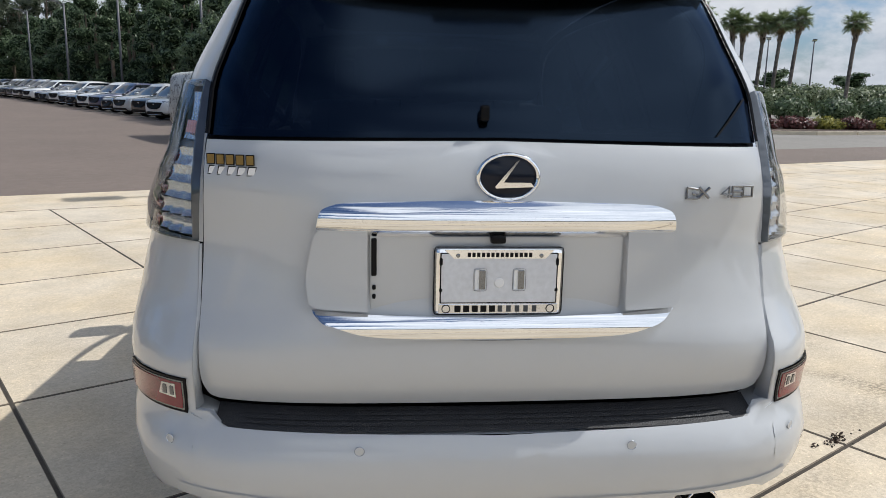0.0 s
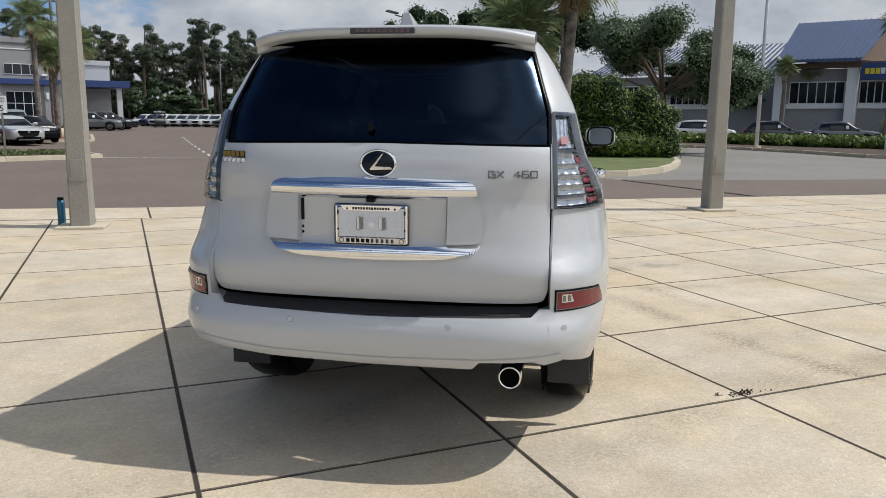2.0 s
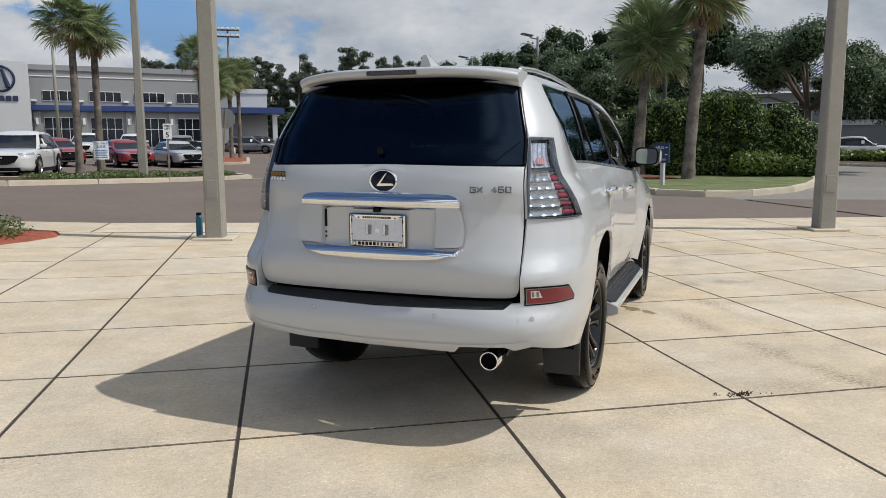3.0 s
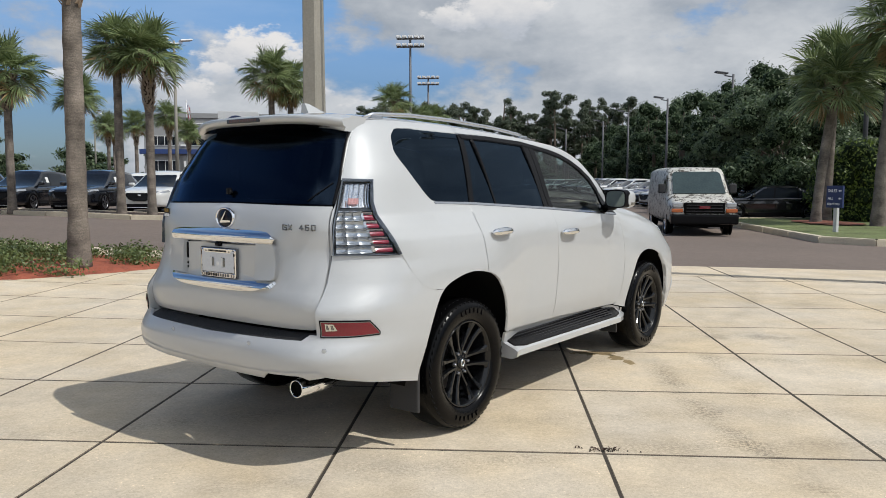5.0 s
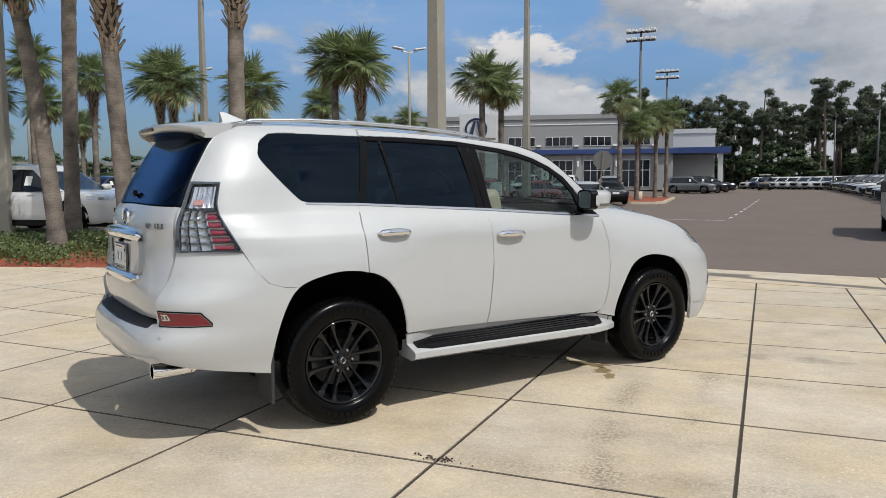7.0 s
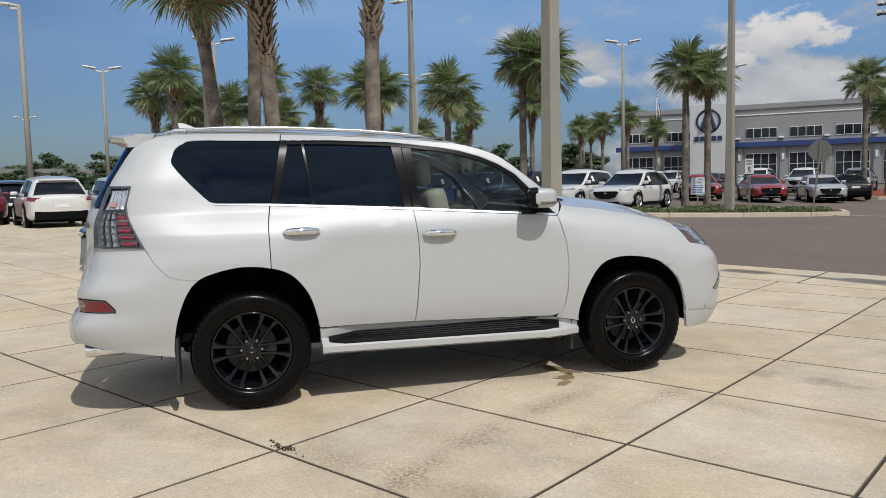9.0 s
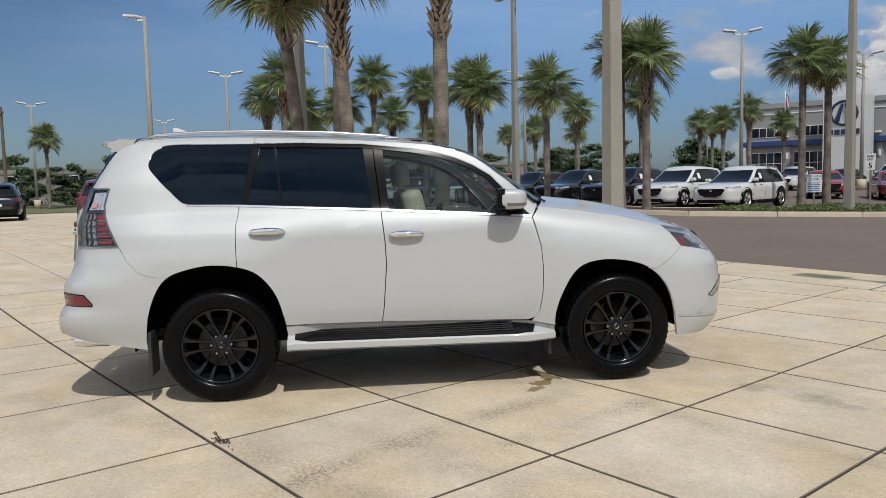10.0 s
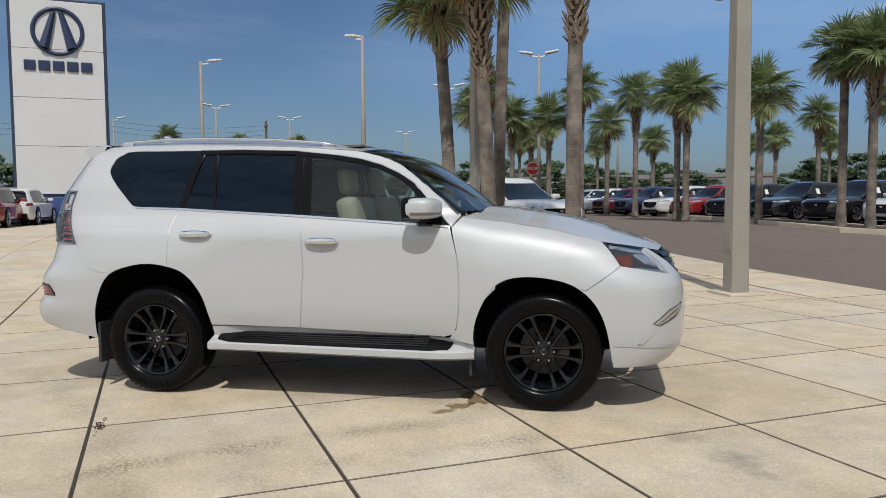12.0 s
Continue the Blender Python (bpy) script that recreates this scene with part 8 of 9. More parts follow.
    part("plate_panel", boxed(-.20, R - .014, .64, .20, R + .05, .76, .01), M_FRAME, root)
    part("rear_valance", boxed(-w * .80, R - .006, .27, w * .80, R + .2, .54, .04), M_BLACKTRIM, root)
    part("underside", boxed(-w * .8, R + .2, .18, w * .8, F - .2, .30), M_UNDER, root)
    return root


def CARTYRE(r):
    return spin(bmesh.new(), [(-.11, r * .62), (-.115, r * .9), (-.09, r), (.09, r), (.115, r * .92), (.115, r * .72), (.105, r * .66)], 28)


def CARRIM(r):
    bm = spin(bmesh.new(), [(.105, r * .68), (.11, r * .66), (.085, r * .62), (-.05, r * .58)], 28)
    for i in range(5):
        for d in (-.12, .12):
            a = 2 * math.pi * i / 5 + d
            er, et = Vector((0, math.cos(a), math.sin(a))), Vector((0, -math.sin(a), math.cos(a)))
            q = [er * r * .08 - et * .02, er * r * .08 + et * .02, er * r * .65 + et * .026, er * r * .65 - et * .026]
            bm.faces.new([bm.verts.new(p + Vector((.098, 0, 0))) for p in q])
    bm.faces.new([bm.verts.new((.0, r * .58 * math.cos(2 * math.pi * k / 16), r * .58 * math.sin(2 * math.pi * k / 16))) for k in range(16)])
    return bm


MADE = {}


def put_car(colour, kind, x, y, hx, hy, note=""):
    """A parked car with its nose towards (hx, hy)."""
    m = pose(x, y, land(x, y), rz=math.degrees(math.atan2(-hx, hy)))
    key = (colour, kind)
    word = {"suv": "suv", "sedan": "sedan"}[kind]
    if key not in MADE:
        MADE[key] = parked_car(colour, kind, "")
        MADE[key].matrix_basis = m
        ob = MADE[key]
    else:
        ob = copy_thing(MADE[key], m)
    tagged(ob, "parked %s %s %s" % (colour, word, note))
    return ob


rc = random.Random(17)
cols = ["black", "white", "blue", "black", "white", "white", "black", "silver", "black", "blue", "white", "black", "silver", "white", "grey", "blue", "white"]
for i in range(27):
    y = 28.6 + i * 2.78
    if i in (0,):
        put_car("black", "sedan", 13.6, 28.55, -.99, .06, "behind the traffic island")
        continue
    put_car(cols[(i + 2) % len(cols)] if i != 1 else "black", "suv" if rc.random() < .8 else "sedan", 13.7 + rc.uniform(-.12, .12) - (.03 * max(0, i - 14)), y, -.96, -.28 + rc.uniform(-.03, .03), "in the long angled row along the aisle")
for i in range(8):
    put_car(cols[(3 * i + 1) % len(cols)], "suv", 12.2 - 1.25 * i, 103.5 + 1.9 * i - .06 * i * i, -.7, -.7, "at the far bend of the long row")
# row behind the kerbed strip, noses to the road
roadrow = [("white", -8.6, 26.1), ("white", -10.75, 25.2), ("black", -13.7, 25.4), ("black", -16.9, 25.8), ("black", -20.2, 26.2), ("red", -23.4, 26.7), ("white", -26.7, 27.3), ("blue", -30.0, 27.6), ("maroon", -33.2, 28.1), ("white", -36.5, 28.6), ("silver", -39.8, 29.2)]
for c, x, y in roadrow:
    put_car(c, "suv", x - .04 * 2.45, y + 2.45, .04, -1.0, "facing the road in the lot")
# second rows
for c, k, x, y, hx, hy in (("red", "sedan", -10.6, 40.2, .5, -.86), ("red", "sedan", -7.4, 40.6, .5, -.86), ("silver", "sedan", -4.9, 42.2, .45, -.9), ("black", "sedan", -4.4, 45.0, -.45, .9), ("maroon", "suv", -13.2, 38.8, .5, -.86), ("white", "suv", -16.5, 37.6, .5, -.86), ("black", "suv", -19.5, 37.0, .5, -.86),
                           ("white", "suv", -9.5, 55.5, .1, -1), ("white", "suv", -12.5, 55.0, .1, -1), ("white", "suv", -6.3, 56.5, .1, -1), ("black", "sedan", -15.6, 54.4, .1, -1), ("white", "suv", -18.6, 53.8, .1, -1), ("white", "suv", -22.0, 53.0, .1, -1), ("silver", "suv", -25.0, 52.4, .1, -1),
                           ("black", "suv", -1.2, 78.0, 1, .1), ("black", "suv", -.6, 82.0, 1, .1), ("grey", "suv", -2.0, 74.8, 1, -.1)):
    put_car(c, k, x, y, hx, hy, "in the lot before the dealership")
# cars west of the pad
for c, k, x, y, hx, hy in (("white", "suv", -11.75, 11.5, .99, .12), ("maroon", "suv", -25.6, 8.8, -.95, .3), ("white", "suv", -20.9, 9.6, -.92, .22), ("white", "suv", -22.2, 12.6, -.92, .22), ("black", "suv", -28.5, 11.0, -.9, .3), ("grey", "suv", -33.5, 2.4, -.97, .1),
                           ("red", "suv", -28.0, -4.6, -.95, .1), ("white", "suv", -31.0, -3.9, -.95, .1), ("black", "suv", -32.2, 6.0, -.95, .2)):
    put_car(c, k, x, y, hx, hy, "parked at the edge of the pad")
# cars beyond the far verge
for c, k, x, y, hx, hy in (("white", "suv", 42.5, 46.0, .7, -.7), ("black", "suv", 46.5, 42.5, .7, -.7), ("black", "suv", 39.5, 49.0, .7, -.7), ("grey", "suv", 50.0, 39.5, .7, -.7)):
    put_car(c, k, x, y, hx, hy, "parked across the lane by the showroom")

# ---- the cargo van ----
M_WRAP, wt, wb_ = shader("branch_pattern_wrap")
co, vo, rp, mx = wt.nodes.new("ShaderNodeTexCoord"), wt.nodes.new("ShaderNodeTexVoronoi"), wt.nodes.new("ShaderNodeValToRGB"), wt.nodes.new("ShaderNodeTexNoise")
vo.feature, vo.inputs["Scale"].default_value = "DISTANCE_TO_EDGE", 8.0
mx.inputs["Scale"].default_value, mx.inputs["Detail"].default_value = 2.2, 4
sway, gap_, keep_ = wt.nodes.new("ShaderNodeMix"), wt.nodes.new("ShaderNodeTexNoise"), wt.nodes.new("ShaderNodeMath")
sway.data_type, sway.inputs["Factor"].default_value = "RGBA", .55
gap_.inputs["Scale"].default_value, keep_.operation = 4.0, "ADD"
wt.links.new(co.outputs["Object"], mx.inputs["Vector"])
wt.links.new(co.outputs["Object"], sway.inputs["A"])
wt.links.new(mx.outputs["Color"], sway.inputs["B"])
wt.links.new(sway.outputs["Result"], vo.inputs["Vector"])
wt.links.new(co.outputs["Object"], gap_.inputs["Vector"])
spread = wt.nodes.new("ShaderNodeMapRange")
spread.inputs["From Min"].default_value, spread.inputs["From Max"].default_value, spread.inputs["To Min"].default_value, spread.inputs["To Max"].default_value = .40, .62, -.045, .06
wt.links.new(gap_.outputs["Fac"], spread.inputs["Value"])
wt.links.new(vo.outputs["Distance"], keep_.inputs[0])
wt.links.new(spread.outputs[0], keep_.inputs[1])
rp.color_ramp.elements[0].position, rp.color_ramp.elements[1].position = .03, .07
rp.color_ramp.elements[0].color, rp.color_ramp.elements[1].color = (.045, .032, .02, 1), (.50, .49, .45, 1)
wt.links.new(keep_.outputs[0], rp.inputs[0])
wt.links.new(rp.outputs[0], wb_.inputs["Base Color"])
wb_.inputs["Roughness"].default_value = .35
M_ORANGE = mat("orange_turn_lamp", (0.42, 0.10, 0.02), 0.2, var=0.1, coat=0.5)
van = thing("cargo_van", "white cargo van with a dark branch pattern wrap in the aisle", "van", "", pose(8.72, 21.55, 0, rz=175.4) @ Matrix.Diagonal((.92, .97, .94, 1)))
bm = bmesh.new()
# stations from tail to nose: y, width at the waist, width at the top, underside, top
vst = [(-2.86, .90, .80, .46, 1.92), (-2.80, .96, .85, .42, 2.00), (-2.6, .99, .875, .40, 2.05), (-1.5, 1.0, .885, .38, 2.075), (0, 1.0, .885, .38, 2.075), (.95, 1.0, .88, .38, 2.05), (1.20, 1.0, .86, .38, 1.98), (1.45, 1.0, .87, .38, 1.74), (1.75, 1.0, .89, .38, 1.44), (1.98, 1.0, .93, .38, 1.22), (2.10, .995, .92, .38, 1.17), (2.45, .98, .88, .38, 1.10), (2.68, .96, .84, .40, 1.03), (2.80, .93, .80, .42, .96), (2.84, .88, .74, .46, .90)]
rg = []
for y, wa, wt_, z0, z1 in vst:
    half = [(wa * .93, z0), (wa, z0 + .10), (wa, z0 + (min(z1, 1.25) - z0) * .55), (wa * .995, min(z1 - .10, 1.15)), (wa + (wt_ - wa) * .75, z1 - .14 if z1 > 1.4 else z1 - .05), (wt_ * .98, z1 - .06 if z1 > 1.4 else z1 - .02), (wt_ * .86, z1), (0, z1 + .015)]
    rg.append([bm.verts.new((x, y, z)) for x, z in half + [(-x, z) for x, z in half[-2::-1]]])
for a, b in zip(rg, rg[1:]):
    for i in range(len(a) - 1):
        bm.faces.new((a[i], b[i], b[i + 1], a[i + 1]))
    bm.faces.new((a[-1], b[-1], b[0], a[0]))
bm.faces.new(rg[0][::-1])
bm.faces.new(rg[-1])
bmesh.ops.recalc_face_normals(bm, faces=bm.faces)
part("body", bm, M_WRAP, van, smooth=True)
part("windscreen", poly_slab([(.80, 1.992, 1.262), (.70, 2.0, 1.25), (-.70, 2.0, 1.25), (-.80, 1.992, 1.262), (-.74, 1.36, 1.86), (-.66, 1.30, 1.925), (.66, 1.30, 1.925), (.74, 1.36, 1.86)], .02), mat("green_van_glass", (.045, .062, .058), .05, var=.3, scale=1.5, spec=.9), van, "greenish dark windscreen")
part("grille", boxed(-.60, 2.78, .66, .60, 2.88, .99, .03), M_UNDER, van, "black grille")
for k in range(3):
    part("grille_bar", boxed(-.53, 2.86, .72 + k * .09, .53, 2.90, .745 + k * .09, .008), M_PLASTIC, van)
part("badge_shape", boxed(-.16, 2.88, .80, .16, 2.915, .88, .01), M_RED, van, "plain red badge shape")
part("front_bumper", boxed(-.99, 2.62, .34, .99, 2.95, .64, .06), M_BLACKTRIM, van, "black bumper")
for sg in (1, -1):
    part("head_lamp", boxed(sg * .78 - .15, 2.74, .84, sg * .78 + .15, 2.875, .99, .03), M_LAMPCAR, van, "clear head lamp")
    part("turn_lamp", boxed(sg * .79 - .17, 2.73, .69, sg * .79 + .17, 2.872, .81, .03), M_ORANGE, van, "amber turn lamp")
    part("door_mirror", boxed(min(sg * .98, sg * 1.2), 1.55, 1.25, max(sg * .98, sg * 1.2), 1.68, 1.55, .04), M_PLASTIC, van)
    part("side_window", poly_slab([(sg * 1.0, 1.72, 1.28), (sg * 1.0, .85, 1.28), (sg * .895, .85, 1.82), (sg * .895, 1.32, 1.82)][::-sg], .012), M_CARGLASS, van, "dark door window")
    for y in (1.75, -1.70):
        whl = new("wheel")
        whl.parent = van
        whl.matrix_basis = pose(sg * .88, y, .37, rz=0 if sg > 0 else 180)
        part("tyre", CARTYRE(.37), M_RUBBER, whl, smooth=True)
        part("rim", CARRIM(.37), M_SATIN, whl)
        # dark ring round the tyre stands for the shade in the arch
        part("arch_shade", spin(bmesh.new(), [(.06, .44), (.115, .435), (.118, .35)], 24), M_UNDER, whl)
for k in range(2):
    part("wiper", tube(bmesh.new(), [(-.5 + k * .7, 1.96, 1.25), (.05 + k * .7, 1.90, 1.31)], [.01, .008], 5), M_BLACKTRIM, van)
part("underside", boxed(-.8, -2.6, .25, .8, 2.5, .45), M_UNDER, van)

# golf cart far down the aisle
cart = thing("golf_cart", "small dark golf cart with a white canopy", "golf cart", "", pose(4.6, 96.0, land(4.6, 96.0), rz=175))
part("body", boxed(-.6, -1.1, .25, .6, 1.1, .75, .08), PAINTS["black"], cart)
part("canopy", boxed(-.62, -1.0, 1.78, .62, .9, 1.86, .03), M_FRAME, cart, "white canopy")
for sx in (-.55, .55):
    for sy in (-.9, .8):
        part("post", tube(bmesh.new(), [(sx, sy, .7), (sx, sy, 1.8)], [.025, .025], 6), M_BLACKTRIM, cart)
        part("tyre", spin(bmesh.new(), [(-.08, .12), (-.08, .23), (.08, .23), (.08, .12)], 16, m=pose(sx, sy, .23)), M_RUBBER, cart)
part("seat", boxed(-.5, -.5, .75, .5, .1, .95, .06), M_BEIGE, cart)

# ---- signs ----
# metal sign back, darkened: its shade is put into the colour
M_SIGNBACK = mat("shaded_sign_back", (0.17, 0.17, 0.165), 0.5, 0.4, var=0.1)
M_SIGNWHITE = mat("sign_white", (.74, .75, .74), .5, var=.04)
M_SIGNRED = mat("sign_red", (.45, .01, .015), .45, var=.05)
M_SIGNBLUE = mat("sign_navy", (.02, .035, .11), .5, var=.08)
M_INKBLUE = mat("sign_blue_ink", (.03, .16, .42), .5)
M_WEATHERED = mat("weathered_post", (.20, .17, .13), .9, var=.2)


def text(s, size, m_, parent, m, name="lettering"):
    cu = bpy.data.curves.new(name, "FONT")
    cu.body, cu.size, cu.extrude, cu.align_x, cu.align_y = s, size, .003, "CENTER", "CENTER"
    tmp = bpy.data.objects.new(name, cu)
    me = bpy.data.meshes.new_from_object(tmp)
    bpy.data.objects.remove(tmp)
    bpy.data.curves.remove(cu)
    me.materials.append(m_)
    ob = new(name, me)
    ob.parent = parent
    ob.matrix_basis = m
    return ob


def sign_at(name, label, x, y, rz, h):
    root = thing(name, label, "sign", "", pose(x, y, land(x, y) + .12, rz=rz))
    part("post", boxed(-.03, -.02, 0, .03, .02, h, .006), M_WEATHERED, root)
    return root


sg5 = sign_at("speed_sign", "white speed limit sign on a weathered post in the strip", -3.3, 27.2, 5, 2.0)
part("plate", boxed(-.15, -.035, 1.42, .15, -.022, 1.97, .004), M_SIGNWHITE, sg5)
text("5", .27, M_BLACKTRIM, sg5, pose(0, -.04, 1.56, rx=90))
text("SPEED", .08, M_BLACKTRIM, sg5, pose(0, -.04, 1.88, rx=90))
text("LIMIT", .08, M_BLACKTRIM, sg5, pose(0, -.04, 1.78, rx=90))
tow = sign_at("tow_sign", "white and blue tow away notice on short posts", -6.0, 29.0, 18, 1.2)
part("plate", boxed(-.27, -.035, .56, .27, -.022, 1.25, .004), M_SIGNWHITE, tow)
text("TOW AWAY", .105, M_INKBLUE, tow, pose(0, -.04, 1.17, rx=90))
text("ZONE", .12, M_INKBLUE, tow, pose(0, -.04, 1.05, rx=90))
for k in range(5):
    part("small_print", boxed(-.22 + .02 * (k % 2), -.04, .62 + k * .07, .22 - .03 * (k % 3), -.034, .65 + k * .07), M_INKBLUE, tow)


def stop_sign(x, y, rz, label, h=2.6, tilt=0.0):
    root = sign_at("stop_sign", label, x, y, rz, h)
    root.matrix_basis = root.matrix_basis @ pose(0, 0, 0, ry=tilt)
    for nm, r, y0, y1, m_ in (("plate", .38, -.030, -.022, M_SIGNBACK), ("face", .375, -.036, -.031, M_SIGNWHITE), ("face_field", .345, -.039, -.037, M_SIGNRED)):
        bm = bmesh.new()
        a = [bm.verts.new((r * math.cos(math.pi / 8 + math.pi / 4 * i) / math.cos(math.pi / 8), y0, h - .35 + r * math.sin(math.pi / 8 + math.pi / 4 * i) / math.cos(math.pi / 8))) for i in range(8)]
        b = [bm.verts.new((v.co.x, y1, v.co.z)) for v in a]
        bm.faces.new(a)
        bm.faces.new(b[::-1])
        for i in range(8):
            bm.faces.new((a[i], b[i], b[(i + 1) % 8], a[(i + 1) % 8]))
        bmesh.ops.recalc_face_normals(bm, faces=bm.faces)
        part(nm, bm, m_, root)
    text("STOP", .27, M_SIGNWHITE, root, pose(0, -.043, h - .35, rx=90))
    return root


stop_sign(-1.55, 28.75, 190, "leaning stop sign seen from its grey back on the strip", tilt=-5.5)
stop_sign(-30.6, 22.1, 58, "red stop sign at the far lot exit", 2.97)
bl = thing("direction_sign", "navy direction sign with white lettering on two posts", "sign", "", pose(11.95, 18.62, .12, rz=-66))
for x in (-.1,):
    part("post", boxed(-.06, -.01, 0, .06, .08, 1.0, .01), M_PANEL, bl)
part("board", boxed(-.27, -.06, .68, .27, 0, 1.28, .01), M_SIGNBLUE, bl, "navy board")
text("SALES", .115, M_SIGNWHITE, bl, pose(-.06, -.064, 1.14, rx=90))
text("ALL", .115, M_SIGNWHITE, bl, pose(-.12, -.064, .93, rx=90))
text("DELIVERIES", .082, M_SIGNWHITE, bl, pose(-.02, -.064, .78, rx=90))
for z in (1.14, .93, .80):
    bm = bmesh.new()
    bm.faces.new([bm.verts.new((.18 + u, -.064, z + v)) for u, v in ((-.05, 0), (0, .035), (0, .012), (.06, .012), (.06, -.012), (0, -.012), (0, -.035))])
    part("arrow", bm, M_SIGNWHITE, bl) if z != .80 else bm.free()
bl2 = thing("direction_sign", "navy direction sign in a pale frame on the far verge", "sign", "", pose(38.6, 26.6, .1, rz=-55) @ Matrix.Diagonal((.55, .55, .62, 1)))
for x in (-1.1, 1.1):
    part("post", boxed(x - .14, -.1, 0, x + .14, .1, 2.0, .02), M_PANEL, bl2)
part("board", boxed(-1.0, -.12, .75, 1.0, .06, 1.95, .02), M_SIGNBLUE, bl2)
for k in range(2):
    part("lettering_bar", boxed(-.8, -.15, 1.55 - k * .3, .1 + .2 * k, -.11, 1.67 - k * .3), M_SIGNWHITE, bl2)

# blue bottle at the lamp pole, road paint
bt = thing("water_bottle", "tall blue steel water bottle standing by the lamp pole", "bottle", "", pose(-.54, 9.76, .0))
part("flask", tube(bmesh.new(), [(0, 0, .0), (0, 0, .02), (0, 0, .30), (0, 0, .34)], [.045, .05, .05, .04], 16), mat("blue_steel", (.03, .13, .20), .4, .4), bt, smooth=True)
part("cap", tube(bmesh.new(), [(0, 0, .34), (0, 0, .38)], [.04, .04], 16), M_BLACKTRIM, bt)
for x0, y0, x1, y1 in ((-3.5, 29.2, 3.4, 28.1), (3.4, 28.1, 3.52, 36)):
    d = Vector((x1 - x0, y1 - y0)).normalized()
    n = Vector((-d.y, d.x)) * .055
    if x0 < 0:
        tagged(raw("stop_line", [(x, y, land(x, y) + .006) for x, y in ((x0 + n.x, y0 + n.y), (x1 + n.x, y1 + n.y), (x1 - n.x, y1 - n.y), (x0 - n.x, y0 - n.y))], [(3, 2, 1, 0)], M_WHITE), "worn white stop line", kind="structure")
for k in range(9):
    x, y = 3.4 + .10 * k, 30 + k * 3.2
    tagged(raw("lane_mark", [(x, y, land(x, y) + .006), (x + .1, y, land(x, y) + .006), (x + .2, y + 1.4, land(x, y + 1.4) + .006), (x + .1, y + 1.4, land(x, y + 1.4) + .006)], [(0, 1, 2, 3)], M_WHITE), "worn white lane mark", kind="structure")
for i in range(26):
    y = 30.0 + i * 2.78
    tagged(raw("bay_line", [(11.1, y - .06, land(11, y) + .006), (16.5, y + 1.4, land(16, y + 1.4) + .006), (16.5, y + 1.5, land(16, y + 1.4) + .006), (11.1, y + .05, land(11, y) + .006)], [(0, 1, 2, 3)], M_WHITE), "white bay line", kind="structure")

# weeds and crumbs in the slab joints
rj = random.Random(31)
for x, y, n in ((3.27, 1.35, 60), (3.25, 3.86, 14)):
    cl = [(x + rj.gauss(0, .05), y + rj.gauss(0, .016), .006, .030, .012, .010) for _ in range(8)]
    tagged(leaf_cloud("weed", cl, n, .010, M_SOIL, label="small dry weeds and dirt in a slab joint", seed=n), kind="stuff")
    bm = bmesh.new()
    for _ in range(n // 2):
        g = bmesh.ops.create_icosphere(bm, subdivisions=1, radius=rj.uniform(.002, .006), matrix=Matrix.Translation((x + rj.gauss(0, .07), y + rj.gauss(0, .02), .002)))
    tagged(part("dirt_crumbs", bm, M_JOINT, label="dark crumbs of dirt along a joint"), kind="stuff")
# ---- the concrete pad, slab by slab ----
pad = tagged(new("pavement"), "pale broom-finished concrete pad with dark joints", kind="structure")
XS = [-1.95, -0.70, 0.465, 1.81, 3.255, 4.715, 5.84, 7.06]
while XS[-1] < 22:
    XS.append(XS[-1] + 1.25)
while XS[0] > -12:
    XS.insert(0, XS[0] - 1.24)
YS = [1.30, 2.56, 3.82, 5.03, 6.29]
while YS[-1] < 14:
    YS.append(YS[-1] + 1.24)
while YS[0] > -9:
    YS.insert(0, YS[0] - 1.25)


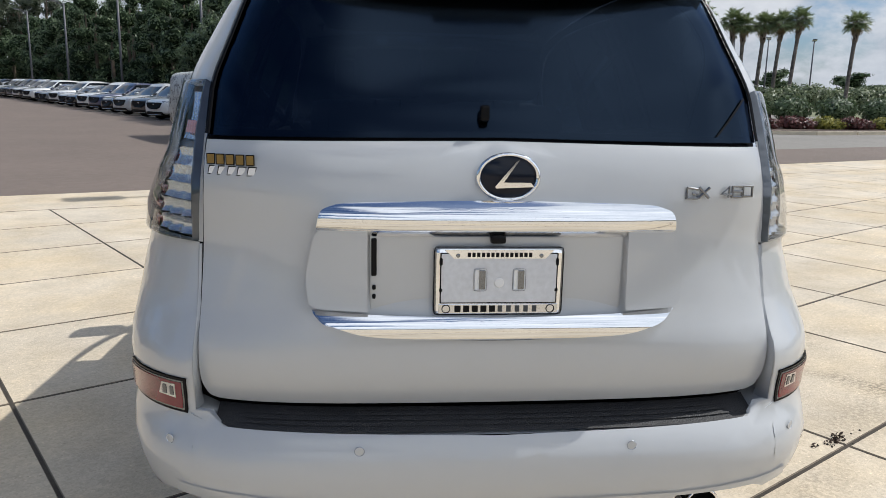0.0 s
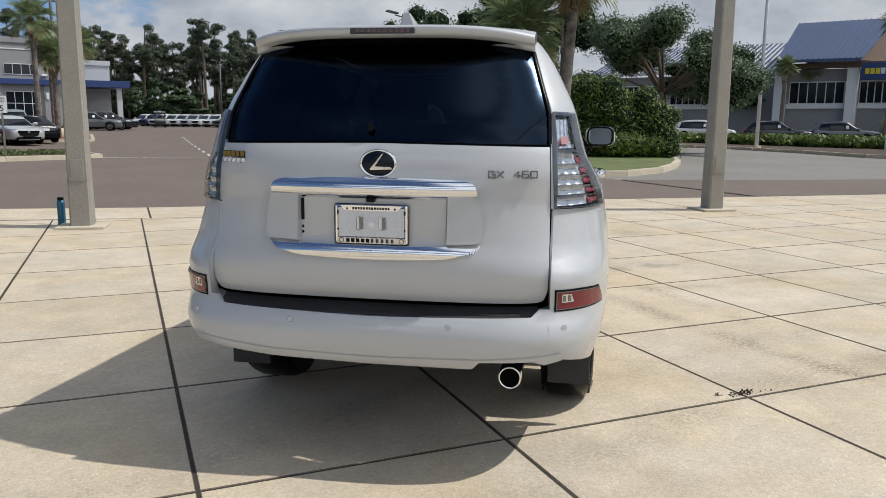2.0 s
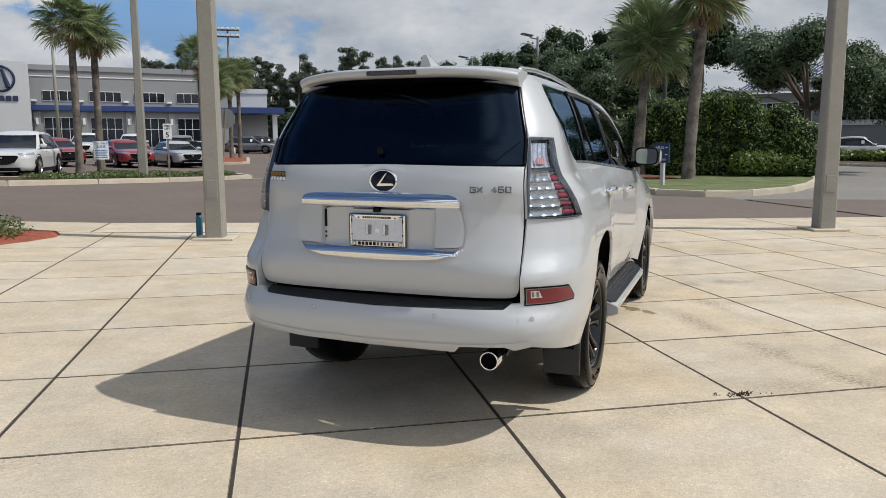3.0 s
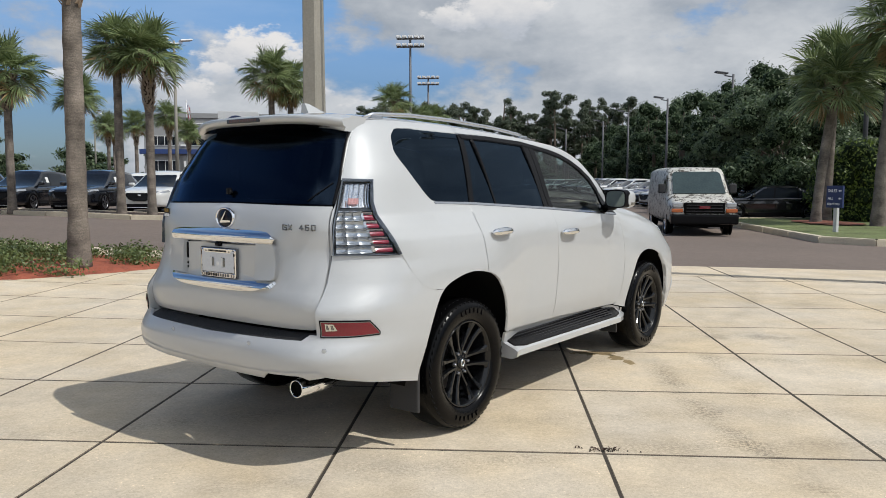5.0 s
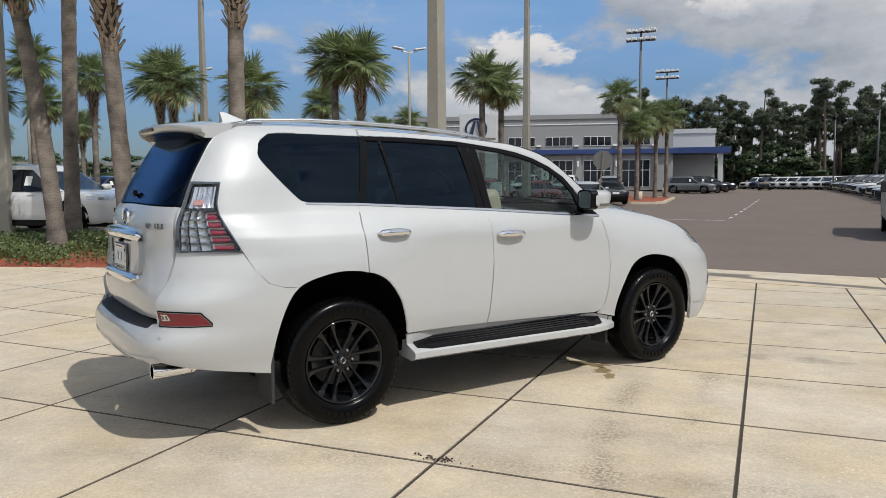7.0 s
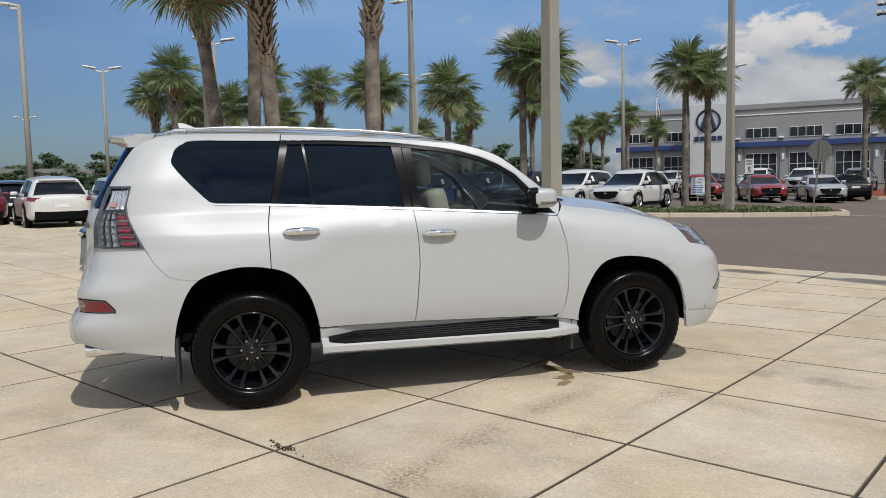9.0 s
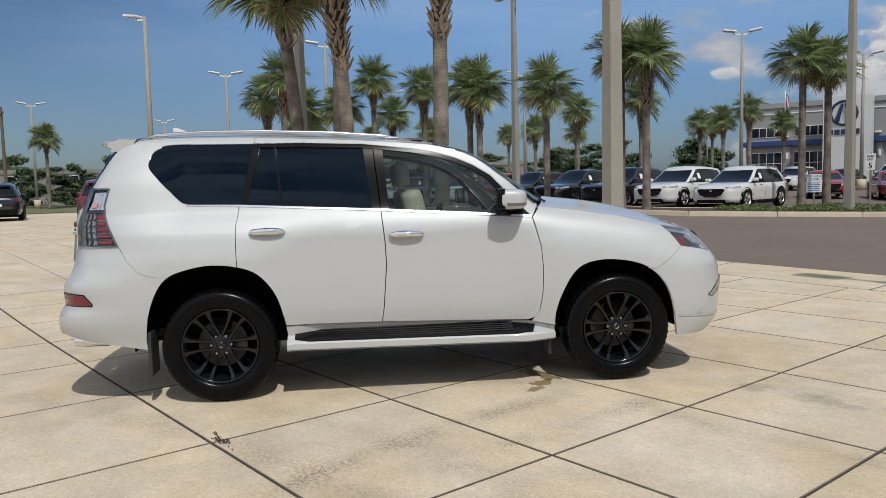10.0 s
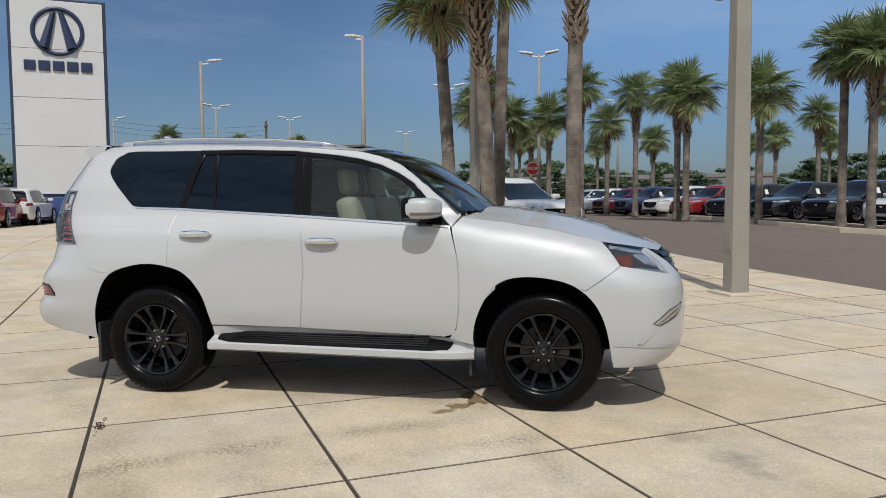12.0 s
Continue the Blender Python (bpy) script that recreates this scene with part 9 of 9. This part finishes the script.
def slab(poly, name="slab", gap=0.0062, parent=None):
    c = Vector((sum(p[0] for p in poly), sum(p[1] for p in poly))) / len(poly)
    q = [Vector(p) + Vector((math.copysign(gap * .75, c.x - p[0]), math.copysign(gap * .85, c.y - p[1]))) for p in poly]
    bm = prism([tuple(v - c) for v in q], -0.10, 0.0, follow=False)
    for v in bm.verts:
        v.co.z += land(v.co.x + c.x, v.co.y + c.y)
    es = [e for e in bm.edges if all(v.co.z > land(v.co.x + c.x, v.co.y + c.y) - 0.01 for v in e.verts)]
    for f in bmesh.ops.bevel(bm, geom=es, offset=0.0065, segments=1, affect="EDGES")["faces"]:
        f.material_index = 1
    ob = part(name, bm, (M_CONCRETE, M_ARRIS), parent)
    ob.location = (c.x, c.y, random.uniform(-0.0004, 0.0004))
    return ob


far_verts, far_faces = [], []
for xa, xb in zip(XS, XS[1:]):
    for ya, yb in zip(YS, YS[1:]):
        q = clip([(xa, ya), (xb, ya), (xb, yb), (xa, yb)], *APRON)
        if len(q) < 3:
            continue
        cx, cy = sum(p[0] for p in q) / len(q), sum(p[1] for p in q) / len(q)
        if -4.2 < cx < 12 and -3.2 < cy < 11:
            slab(q, parent=pad)
        else:
            c = Vector((cx, cy))
            i = len(far_verts)
            far_verts += [(p[0] + (cx - p[0]) * 0.009, p[1] + (cy - p[1]) * 0.009, land(*p)) for p in q]
            far_faces.append(tuple(range(i, i + len(q))))
x = -42.0
while x < -12.1:
    y = -30.0
    while y < 14:
        q = clip([(x, y), (x + 2.4, y), (x + 2.4, y + 2.4), (x, y + 2.4)], *APRON)
        q = clip(q, 1, 0, XS[0]) if len(q) > 2 else q
        if len(q) > 2:
            i = len(far_verts)
            cx, cy = sum(p[0] for p in q) / len(q), sum(p[1] for p in q) / len(q)
            far_verts += [(p[0] + (cx - p[0]) * 0.008, p[1] + (cy - p[1]) * 0.008, land(*p)) for p in q]
            far_faces.append(tuple(range(i, i + len(q))))
        y += 2.4
    x += 2.4
tagged(raw("far_slabs", far_verts, far_faces, M_CONCRETE, pad), kind="stuff")
# apron band along the road
u = -40.0
while u < 24:
    du = 2.9
    q = [(u, APRON[2] - APRON[0] * u + 0.01), (u + du - 0.012, APRON[2] - APRON[0] * (u + du) + 0.01), (u + du - 0.012, EDGE[2] - EDGE[0] * (u + du)), (u, EDGE[2] - EDGE[0] * u)]
    slab(q, "apron_slab", 0.004, pad)
    u += du
sheet("joint_bed", -45, -40, 24, 19, 1.0, M_JOINT, -0.0038, [(EDGE[0], 1.0, EDGE[2] - 0.02)], "dark dirt in the joints under the slabs")
